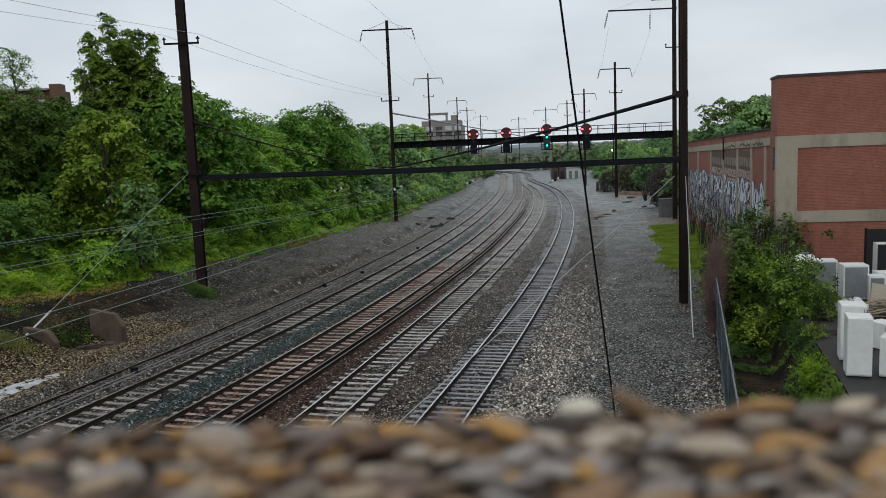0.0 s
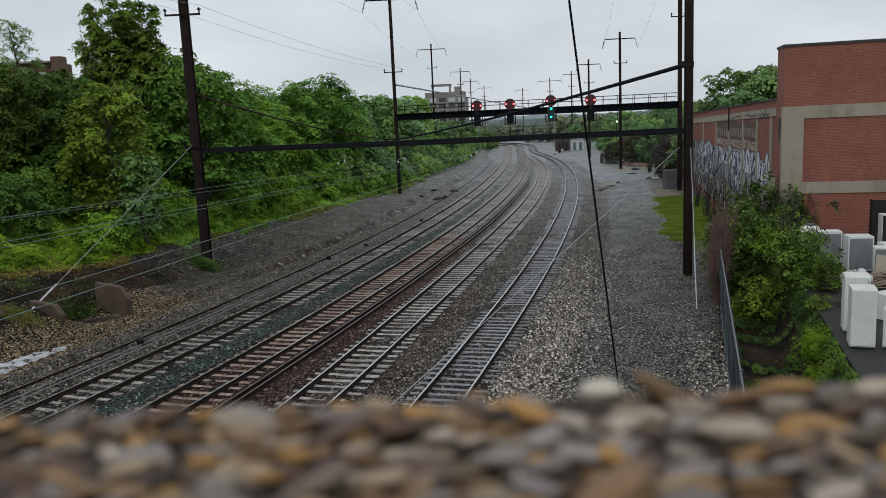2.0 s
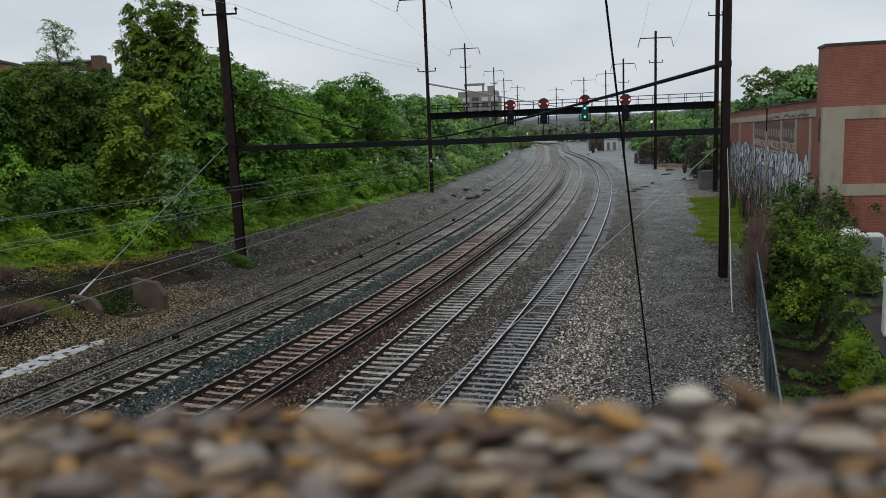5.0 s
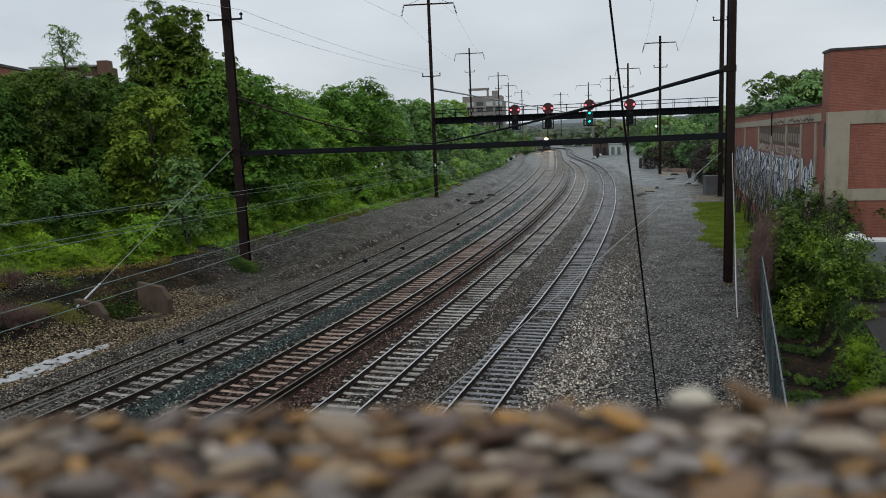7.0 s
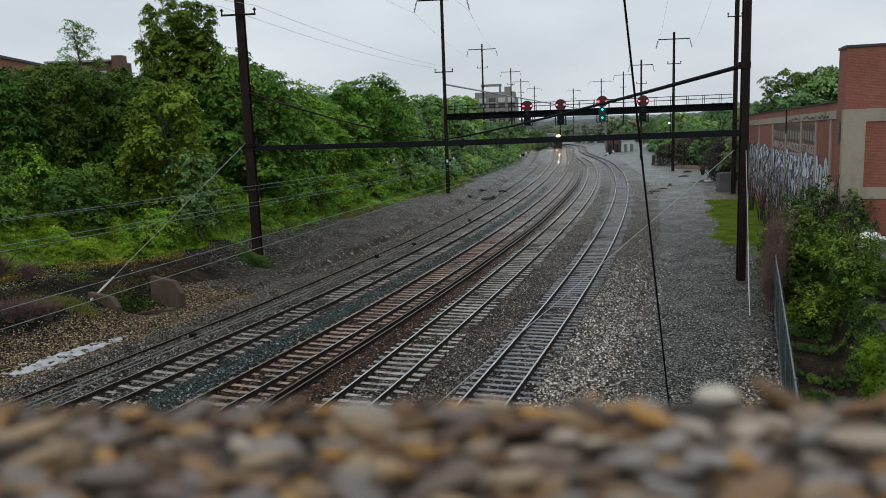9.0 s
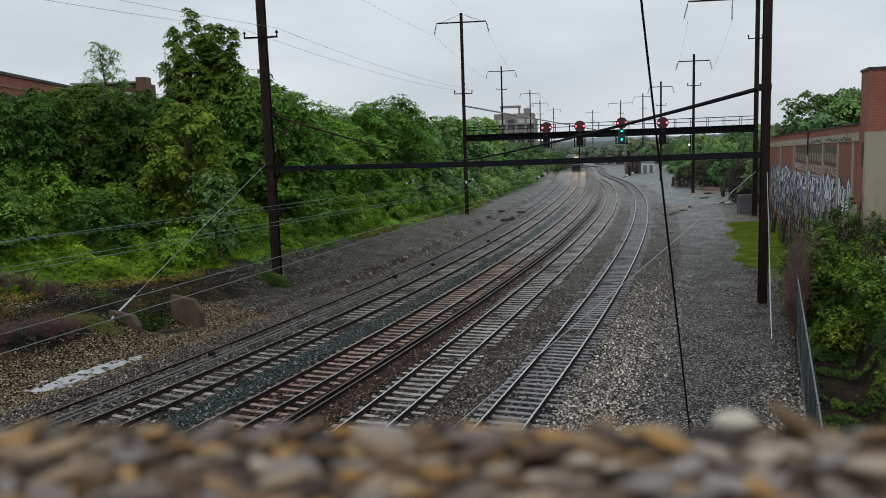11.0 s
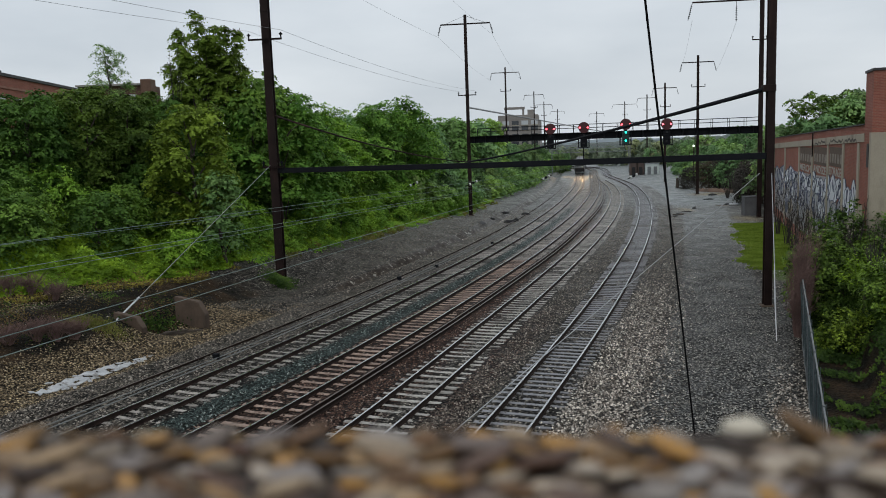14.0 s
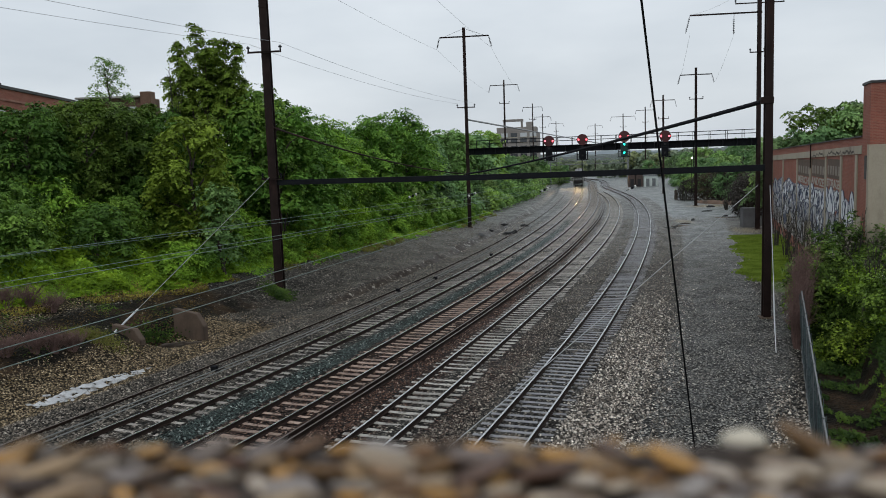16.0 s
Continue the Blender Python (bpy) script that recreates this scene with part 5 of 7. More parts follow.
M_WASH = worn("layered_old_spray_paint", (0.26, 0.23, 0.225), (0.46, 0.43, 0.42), 0.8, 6.0, 0.7, 0.0, 0.1, (0.15, 0.14, 0.15))


# ---- yard with discarded appliances ----
def build_yard():
    bm = bmesh.new()
    pts = [(yard_x(12), 12), (45, 12), (45, 30), (26, 39.2), (17.5, 40.9), (16.3, 38.0), (yard_x(30), 30)]
    lo = [bm.verts.new((x, y, 1.2)) for x, y in pts]
    hi = [bm.verts.new((x, y, 1.8)) for x, y in pts]
    bm.faces.new(lo[::-1])
    bm.faces.new(hi)
    for i in range(len(pts)):
        j = (i + 1) % len(pts)
        bm.faces.new((lo[i], lo[j], hi[j], hi[i]))
    tagged(part("yard_pavement", bm, M_ASPHALT), "dark wet asphalt yard beside the warehouse", "pavement", kind="structure")


def appliance(x, y, w, d, h, yaw, label, front=None, doors=1, category="refrigerator", handle=True):
    """A household appliance: body, door or doors, handles, feet."""
    t = thing("appliance", label, category, pose(x, y, 1.8, 0, 0, yaw), "discarded appliances in the yard")
    part("body", box(-w / 2, -d / 2, 0.03, w / 2, d / 2, h, 0.015), M_WHITE, t)
    z = 0.07
    rim = 0.06 if front is M_GREYFRONT else 0.012
    for i in range(doors):
        z2 = h - 0.02 if i == doors - 1 else h * 0.62
        dd = part("door", box(-w / 2 + rim, -d / 2 - 0.055, z + rim, w / 2 - rim, -d / 2 - 0.004, z2 - rim, 0.012), front or M_WHITE, t)
        if handle:
            part("handle", tube([(w / 2 - 0.07, -d / 2 - 0.06, z + 0.1), (w / 2 - 0.07, -d / 2 - 0.095, z + 0.14), (w / 2 - 0.07, -d / 2 - 0.095, z2 - 0.14), (w / 2 - 0.07, -d / 2 - 0.06, z2 - 0.1)], 0.012, 6), M_GALV, dd)
        z = z2 + 0.012
    for sx in (-1, 1):
        for sy in (-1, 1):
            part("foot", box(sx * (w / 2 - 0.06) - 0.02, sy * (d / 2 - 0.06) - 0.02, 0.0, sx * (w / 2 - 0.06) + 0.02, sy * (d / 2 - 0.06) + 0.02, 0.03), M_DARK, t)
    return t


def build_appliances():
    appliance(11.95, 22.47, 0.67, 0.68, 1.78, -20, "white upright refrigerator standing on wet asphalt", M_WHITE, 1, "refrigerator", False)
    appliance(12.6, 24.1, 0.72, 0.66, 1.8, -20, "scuffed white refrigerator behind another one", M_WHITE, 1)
    appliance(12.85, 22.1, 0.7, 0.62, 1.22, -42, "white chest with its door turned out", M_WHITE, 1, "dryer")
    appliance(16.4, 36.15, 0.85, 0.75, 1.34, -4, "white enamel washing machine by the bushes", M_WHITE, 1, "washing machine", False)
    appliance(16.98, 35.1, 1.05, 0.8, 1.46, -14, "white cabinet appliance with a grey front panel", M_GREYFRONT, 1, "dryer", False)
    appliance(17.4, 33.25, 1.0, 0.85, 1.5, -12, "white cabinet appliance with a dull grey front", M_GREYFRONT, 1, "dryer", False)
    appliance(17.95, 32.45, 0.62, 0.6, 1.12, -20, "small grey-white washing machine", M_GREYFRONT, 1, "washing machine", False)
    appliance(20.95, 37.2, 0.85, 0.75, 1.8, -14, "white refrigerator with a black front", M_DARK, 1)
    appliance(18.75, 33.4, 0.62, 0.6, 1.1, -5, "small white washing machine among others", M_WHITE, 1, "washing machine", False)
    appliance(14.2, 25.2, 0.6, 0.6, 0.9, 20, "low grey washing machine in the yard", M_GREYFRONT, 1, "washing machine", False)
    tank = thing("water_tank", "white rounded water tank with a galvanised collar", "tank", pose(17.0, 36.9, 1.8))
    bm = bmesh.new()
    prof = ((0.05, 0.0), (0.42, 0.0), (0.45, 0.06), (0.45, 1.25), (0.40, 1.38), (0.22, 1.45), (0.05, 1.46))
    add_tube(bm, [(0, 0, z + 0.001 * i) for i, (r, z) in enumerate(prof)], 0.4, 20, [r for r, z in prof])
    part("shell", bm, M_WHITE, tank, smooth=True)
    part("collar", tube([(0, 0, 1.44), (0, 0, 1.54)], 0.2, 14), M_GALV, tank)
    rnd = random.Random(4)
    for i, (x, y) in enumerate(((16.1, 31.3), (16.6, 31.5), (16.3, 30.7), (15.8, 30.9))):
        bm = bmesh.new()
        bmesh.ops.create_icosphere(bm, subdivisions=2, radius=1.0)
        for v in bm.verts:
            k = 1 + 0.35 * noise.noise(v.co * 2.3 + Vector((i * 5, 0, 0)))
            v.co = Vector((v.co.x * 0.42 * k, v.co.y * 0.32 * k, max(-0.1, v.co.z * 0.3 * k)))
        ob = part("crumpled_sheet", bm, M_PLASTIC)
        ob.matrix_basis = pose(x, y, 1.9, rnd.uniform(-8, 8), rnd.uniform(-8, 8), rnd.uniform(0, 180))
        tagged(ob, "crumpled dirty white plastic sheet", "sheeting", group="crumpled sheets")
    for x, y, yaw in ((16.9, 30.6, 12), (17.5, 31.0, -25)):
        p = thing("pallet", "broken grey-brown timber pallet on the scrap heap", "pallet", pose(x, y, 1.86, 14, -6, yaw), "broken pallets")
        for k in range(6):
            part("deck_board", box(-0.55, -0.5 + 0.18 * k, 0.1, 0.55, -0.39 + 0.18 * k, 0.122), M_PLANK, p)
        for k in (-0.5, 0.0, 0.5):
            part("bearer", box(k - 0.05, -0.5, 0.0, k + 0.05, 0.51, 0.098), M_PLANK, p)
    lean = part("panel", box(-0.5, -0.02, 0.0, 0.5, 0.02, 0.9, 0.006), M_BEIGE)
    lean.matrix_basis = pose(17.75, 31.5, 1.8, -24, 8, -20)
    tagged(lean, "dull beige board leaning among the scrap", "board")
    for i in range(9):
        ob = part("plank", box(-0.85, -0.06, 0, 0.85, 0.06, 0.035, 0.004), M_PLANK)
        ob.matrix_basis = pose(17.1 + rnd.uniform(-0.5, 0.9), 30.5 + rnd.uniform(-1.2, 0.9), 1.8 + 0.05 * i, 0, 0, rnd.uniform(-30, 40))
        tagged(ob, "grey-brown loose plank on a scrap heap", "plank", group="loose planks in the yard")


def build_fence():
    t = thing("slatted_fence", "chain-link fence with green-grey privacy slats", "fence")
    n = 11
    y0, y1 = 9.0, 36.0
    for i in range(n + 1):
        y = y0 + (y1 - y0) * i / n
        part("post", tube([(fence_x(y), y, -0.5), (fence_x(y), y, 2.45)], 0.04, 8), M_GALV, t)
    for z in (2.4, 0.0):
        part("rail", tube([(fence_x(y0), y0, z), (fence_x(y1), y1, z)], 0.025, 6), M_GALV, t)
    y = y0 + 0.05
    rnd = random.Random(2)
    slat = box(-0.006, -0.05, 0.02, 0.006, 0.05, 2.36)
    sm = bpy.data.meshes.new("slat")
    slat.to_mesh(sm)
    slat.free()
    sm.materials.append(M_SLAT)
    pale = sm.copy()
    pale.materials.clear()
    pale.materials.append(M_GALV)
    while y < y1:
        if rnd.random() > 0.06:
            ob = part("slat", pale if rnd.random() < 0.05 else sm, None, t)
            ob.matrix_basis = pose(fence_x(y), y, rnd.uniform(-0.14, 0.05), rnd.uniform(-3.0, 3.0), rnd.uniform(-2.5, 2.5), -17.5)
        y += 0.125


# ---- culvert, boxes and debris ----
def build_culvert():
    t = thing("culvert", "stained concrete culvert with two sloping wing walls", "culvert", kind="structure")
    for (x, y, yaw, w, h) in ((-19.95, 37.35, 18.6, 1.9, 1.3), (-17.75, 39.85, 18.6, 2.05, 1.6)):
        bm = bmesh.new()
        prof = [(-w / 2, -0.6), (w / 2, -0.6), (w / 2, h * 0.45), (w * 0.28, h * 0.86), (-w / 2, h)]
        a = [bm.verts.new((p, -0.18, z)) for p, z in prof]
        b = [bm.verts.new((p, 0.18, z)) for p, z in prof]
        bm.faces.new(a)
        bm.faces.new(b[::-1])
        for i in range(5):
            bm.faces.new((a[i], b[i], b[(i + 1) % 5], a[(i + 1) % 5]))
        bmesh.ops.bevel(bm, geom=list(bm.edges), offset=0.03, segments=2, affect="EDGES")
        ob = part("wing_wall", bm, M_WING, t)
        ob.matrix_basis = pose(x, y, -0.2, 0, 0, -yaw)
    bw = part("back_wall", box(-1.3, -0.15, -1.2, 1.3, 0.15, 0.30, 0.02), M_WING, t)
    # flat black panel on the back wall stands for the culvert's inner shade
    void = part("opening", box(-1.05, -0.17, -1.1, 1.05, -0.152, 0.12, 0.004), M_DARK, t, "black panel for the shade inside the culvert")
    void.matrix_basis = pose(-20.3, 39.2, 0, 0, 0, 71.4)
    bw.matrix_basis = pose(-20.3, 39.2, 0, 0, 0, 71.4)
    for i, (x, y, l, a) in enumerate(((-18.3, 38.0, 1.6, 35), (-17.7, 38.6, 1.9, 28), (-18.0, 38.2, 1.3, 50))):
        ob = part("timber", box(-l / 2, -0.09, 0, l / 2, 0.09, 0.12, 0.015), M_BARK)
        ob.matrix_basis = pose(x, y, float(ground_z(x, y)) + 0.06 * i, 2, 3, a)
        tagged(ob, "dark rotten timber lying at the culvert", "timber", group="timbers at the culvert")
    way = [Vector((-19.4, 28.5, 0)), Vector((-18.7, 30.7, 0)), Vector((-18.1, 32.7, 0)), Vector((-17.5, 34.6, 0))]
    bm, rows_v = bmesh.new(), []
    for i in range(61):
        q = i / 60 * 2.999
        p = way[int(q)].lerp(way[int(q) + 1], q - int(q))
        wide = 0.34 * math.sin(math.pi * min(1.0, i / 60 * 0.85 + 0.14)) * (1 + 0.5 * noise.noise(Vector((i * 0.31, 2, 0)))) + 0.03
        row = []
        for j in range(7):
            o = (j / 6 - 0.5) * 2 * wide + 0.09 * noise.noise(Vector((i * 0.7, j * 0.9, 5)))
            x, y = p.x + o * 0.93, p.y - o * 0.36
            row.append(bm.verts.new((x, y, float(ground_z(x, y)) + 0.03 + 0.07 * abs(noise.noise(Vector((i * 0.5, j * 0.8, 1)))) * (1 - abs(j - 3) / 3.2))))
        rows_v.append(row)
    for i in range(60):
        for j in range(6):
            if noise.noise(Vector((i * 0.35, j * 0.55, 9))) < 0.30 - 0.25 * (i > 40):
                bm.faces.new((rows_v[i][j], rows_v[i][j + 1], rows_v[i + 1][j + 1], rows_v[i + 1][j]))
    bmesh.ops.delete(bm, geom=[v for v in bm.verts if not v.link_faces], context="VERTS")
    bmesh.ops.solidify(bm, geom=list(bm.faces), thickness=0.02)
    ob = part("white_sheeting", bm, M_SHEET, smooth=True)
    tagged(ob, "torn dirty white sheeting lying along the old rail", "sheeting", group="torn sheeting")
    rnd = random.Random(8)
    for k in range(12):
        q = rnd.random() * 2.99
        p = way[int(q)].lerp(way[int(q) + 1], q - int(q)) + Vector((rnd.uniform(-0.6, 0.5), rnd.uniform(-0.5, 0.5), 0))
        bm = bmesh.new()
        bmesh.ops.create_icosphere(bm, subdivisions=2, radius=1.0)
        for v in bm.verts:
            e = 1 + 0.5 * noise.noise(v.co * 2.4 + Vector((k * 3, 0, 0)))
            v.co = Vector((v.co.x * 0.16 * e, v.co.y * 0.08 * e, max(-0.03, v.co.z * 0.05 * e)))
        ob = part("sheet_scrap", bm, M_SHEET)
        ob.matrix_basis = pose(p.x, p.y, float(ground_z(p.x, p.y)) + 0.02, 0, 0, rnd.uniform(0, 180))
        tagged(ob, "small torn scrap of dirty white sheeting", "sheeting", group="sheeting scraps")


M_SHEET = worn("torn_dirty_sheeting", (0.30, 0.31, 0.32), (0.62, 0.63, 0.64), 2.5, 16.0, 0.55, 0.0, 0.5, (0.14, 0.125, 0.105))


def build_far_clutter():
    z = float(ground_z(25.6, 92.8))
    c = thing("utility_cabinet", "grey concrete utility box at the roadside", "cabinet")
    part("body", box(25.7, 93.0, z - 0.1, 27.2, 94.4, z + 2.1, 0.04), M_CONC_DARK, c)
    part("lid", box(25.65, 92.95, z + 2.104, 27.25, 94.45, z + 2.2, 0.02), M_CONC_DARK, c)
    h = thing("equipment_hut", "pale green-white metal equipment hut", "hut")
    part("body", box(33.0, 212.0, -0.4, 36.6, 215.5, 2.6, 0.05), M_CONTAINER, h)
    part("roof", box(32.85, 211.85, 2.604, 36.75, 215.65, 2.78, 0.03), M_GALV, h)
    for x in (33.6, 35.2):
        part("door", box(x, 211.95, -0.2, x + 0.9, 211.996, 1.9, 0.01), M_GALV, h)
    for x, w, hh, col in ((29.2, 1.6, 3.3, M_BROWN_BOX), (31.05, 1.7, 3.6, M_BROWN_BOX)):
        s = thing("storage_shed", "rust-brown sheet-metal storage shed", "shed", group="brown sheds")
        part("body", box(x, 212.0, -0.4, x + w, 214.6, hh, 0.04), col, s)
        part("roof", box(x - 0.15, 211.85, hh + 0.004, x + w + 0.15, 214.75, hh + 0.2, 0.03), M_ROOF, s)
        part("door", box(x + 0.35, 211.95, -0.3, x + 1.25, 211.996, 1.9, 0.01), M_DARK, s)
    rnd = random.Random(12)
    for (x, y, l, w, hh) in ((27.8, 109.3, 0.9, 0.5, 0.2), (19.4, 97.4, 0.9, 0.4, 0.14), (20.6, 100.0, 1.3, 0.35, 0.12), (18.2, 94.6, 0.7, 0.4, 0.14), (22.4, 104.0, 0.5, 0.3, 0.3), (30.3, 128.0, 1.6, 0.7, 0.3), (27.6, 119.0, 1.5, 0.6, 0.2), (-2.3, 107.5, 1.6, 0.5, 0.3), (-1.3, 92.4, 1.7, 0.5, 0.3), (-0.6, 93.9, 0.8, 0.4, 0.4), (0.6, 102.2, 1.2, 0.4, 0.3), (-4.7, 93.2, 1.2, 0.5, 0.3), (-3.6, 99.0, 0.7, 0.3, 0.3)):
        bm = bmesh.new()
        bmesh.ops.create_icosphere(bm, subdivisions=2, radius=1.0)
        for v in bm.verts:
            k = 1 + 0.4 * noise.noise(v.co * 2.0 + Vector((x, 0, 0)))
            v.co = Vector((v.co.x * l / 2 * k, v.co.y * w / 2 * k, max(-0.05, v.co.z * hh * k)))
        ob = part("debris_heap", bm, M_DARK if rnd.random() < 0.6 else M_CONC_DARK)
        ob.matrix_basis = pose(x, y, float(ground_z(x, y)), 0, 0, rnd.uniform(-30, 30))
        tagged(ob, "low dark heap of trackside debris", "debris", group="debris heaps")
    bm = bmesh.new()
    bmesh.ops.create_icosphere(bm, subdivisions=2, radius=1.0)
    for v in bm.verts:
        k = 1 + 0.4 * noise.noise(v.co * 2.0)
        v.co = Vector((v.co.x * 0.9 * k, v.co.y * 0.35 * k, max(-0.05, v.co.z * 0.2 * k)))
    ob = part("white_sheeting", bm, M_PLASTIC)
    ob.matrix_basis = pose(28.6, 109.4, float(ground_z(28.6, 109.4)) + 0.02, 0, 0, -8)
    tagged(ob, "white sheet lying on the gravel road", "sheeting", group="torn sheeting")
    rng = np.random.default_rng(23)
    xs, ts = np.linspace(0, 1, 60), np.linspace(-1, 1, 9)
    gx, gt = np.meshgrid(xs, ts)
    px, py = 30.2 + 5.2 * gx, 139.5 - 9.0 * gx + 1.1 * gt
    pz = ground_z(px, py) - 0.05 + (1 - gt ** 2) * (0.55 + 0.3 * lumps(px, py, 0.8, 3.0)) * np.minimum(1, 6 * gx * (1 - gx) + 0.2) + 0.05 * rng.standard_normal(px.shape) * (1 - gt ** 2)
    idx = np.arange(px.size).reshape(px.shape)
    fc = np.stack([idx[:-1, :-1], idx[:-1, 1:], idx[1:, 1:], idx[1:, :-1]], -1).reshape(-1, 4)
    tagged(part("earth_bank", fast_mesh("earth_bank", np.stack([px, py, pz], -1).reshape(-1, 3), fc), M_EARTH), "low reddish-brown earth bank beside the gravel road", "earth bank")
    for k, (x, y, l, w, a) in enumerate(((18.9, 96.4, 1.5, 0.22, 25), (19.8, 96.9, 1.3, 0.16, -12), (19.3, 97.9, 1.0, 0.14, 40), (20.4, 99.2, 0.8, 0.2, 5), (26.9, 107.2, 1.9, 0.3, 8), (17.6, 94.9, 0.9, 0.15, -20), (28.0, 106.6, 1.1, 0.24, -15))):
        ob = part("board", box(-l / 2, -w / 2, 0, l / 2, w / 2, 0.06, 0.01), (M_BARK, M_PLANK, M_DARK)[k % 3])
        ob.matrix_basis = pose(x, y, float(ground_z(x, y)) + 0.02, 0, 3, a)
        tagged(ob, "weathered board lying on the gravel road", "board", group="boards on the road")
    stump = thing("short_post", "short dark timber post beside the road", "post", pose(29.4, 150.9, float(ground_z(29.4, 150.9)) - 0.1))
    part("shaft", tube([(0, 0, 0), (0.03, 0, 1.0), (0.0, 0.02, 1.9)], 0.3, 9, [0.36, 0.3, 0.26]), M_BARK, stump)
    lamp = thing("yard_lamp", "lit yard lamp on a slim pole", "lamp")
    part("pole", tube([(36.4, 170.0, -0.3), (36.4, 170.0, 7.3)], 0.08, 6), M_STEEL, lamp)
    bm = bmesh.new()
    add_disc(bm, (36.4, 169.8, 7.3), (0, 1, -0.3), 0.16, 0.2, 10)
    part("lamp_head", bm, M_LAMP_WHITE, lamp)


M_EARTH = worn("reddish_brown_earth", (0.10, 0.062, 0.045), (0.21, 0.14, 0.10), 0.8, 6.0, 0.9, 0.0, 0.6, (0.05, 0.04, 0.03))
M_CONC_DARK = worn("dark_grey_concrete", (0.075, 0.075, 0.08), (0.14, 0.14, 0.145), 1.0, 15.0, 0.8)


# ---- buildings over the trees ----
def window(parent, x, z, w, h, y, material):
    wn = part("window", box(x - w / 2, y - 0.03, z, x + w / 2, y + 0.1, z + h), material, parent)
    part("sill", box(x - w / 2 - 0.1, y - 0.12, z - 0.14, x + w / 2 + 0.1, y + 0.05, z - 0.004), M_BEIGE, wn)


def block(bm_w, d, h, uv_material, parent, name="wall"):
    """A brick block from the origin, its long face along +x at y = 0; walls carry lengths for the bond."""
    me = mesh_of(name, [(0, 0, 0), (bm_w, 0, 0), (bm_w, d, 0), (0, d, 0), (0, 0, h), (bm_w, 0, h), (bm_w, d, h), (0, d, h)],
                 [(0, 1, 5, 4), (1, 2, 6, 5), (2, 3, 7, 6), (3, 0, 4, 7), (4, 5, 6, 7), (3, 2, 1, 0)])
    uv = me.uv_layers.new(name="UVMap")
    for poly in me.polygons:
        for li in poly.loop_indices:
            c = me.vertices[me.loops[li].vertex_index].co
            uv.data[li].uv = (c.x + c.y, c.z)
    return part(name, me, uv_material, parent)


def build_bank_buildings():
    # long brick block on the bank; its face runs away from the camera
    a = thing("brick_block", "long red-brick block above the trees with pale windows", "building", pose(-52.6, 66.0, 6.0, 0, 0, 100.5))
    block(38.0, 12.0, 12.2, M_BRICK, a)
    part("cornice", box(-0.2, -0.2, 12.204, 38.2, 12.2, 12.55, 0.03), M_ROOF, a)
    part("brick_course", box(0, -0.12, 10.9, 38.0, -0.004, 11.15), M_BRICK, a)
    for i in range(9):
        for z in (8.0, 4.0):
            window(a, 2.4 + i * 4.1, z, 2.4, 2.0, -0.06, M_PALE_GLASS)
    for x, w, h in ((17.0, 1.6, 0.7), (21.5, 1.0, 1.0), (24.0, 2.2, 0.6), (29.0, 1.2, 0.8)):
        part("roof_vent", box(x, 3.0, 12.554, x + w, 4.4, 12.55 + h, 0.05), M_ROOF, a)
    b = thing("brick_tower", "brown-brick stair block half hidden by trees", "building", pose(-45.4, 79.0, 5.4, 0, 0, 6))
    block(7.3, 3.0, 11.0, M_BRICK_OLD, b)
    part("roof_slab", box(-0.3, -0.4, 11.004, 6.3, 3.2, 11.2, 0.03), M_CONC, b)
    part("chimney_block", box(6.4, -0.2, 8.0, 7.5, 1.2, 11.6, 0.03), M_BRICK_FLAT, b)
    for x in (1.4, 4.0):
        window(b, x, 8.4, 1.5, 1.7, -0.05, M_GLASS)
    window(b, 5.4, 8.4, 0.9, 1.7, -0.05, M_PALE_GLASS)
    c = thing("distant_mill", "big sooty masonry mill with rows of windows far off", "building", pose(-14.9, 420.0, -0.6, 0, 0, -4))
    part("wall", box(0, 0, 0, 26.0, 24, 22.0, 0.1), M_FAR_BLD, c)
    part("upper_wall", box(4.0, 2, 22.004, 25.0, 20, 25.0, 0.1), M_FAR_BLD, c)
    for x in (7.6, 16.8):
        part("frame_leg", box(x, 3, 25.004, x + 1.0, 5, 28.0, 0.03), M_FAR_BLD, c)
    part("frame_top", box(7.3, 2.8, 28.004, 18.1, 5.2, 29.2, 0.03), M_FAR_BLD, c)
    part("tank_house", box(19.6, 3, 25.004, 22.6, 8, 27.6, 0.05), M_FAR_BLD, c)
    for i in range(5):
        for z in (9.0, 13.0, 17.0, 19.8):
            wn = part("window", box(1.5 + i * 5.0, -0.05, z, 5.0 + i * 5.0, 0.3, z + 2.1), M_PALE_GLASS if z > 19 and i != 2 else M_GLASS, c)
            part("sill", box(1.3 + i * 5.0, -0.25, z - 0.3, 5.2 + i * 5.0, 0.1, z - 0.004), M_BEIGE, wn)


M_BRICK_FLAT = worn("plain_brown_brickwork", (0.12, 0.065, 0.045), (0.17, 0.095, 0.065), 2.0, 12.0, 0.85)


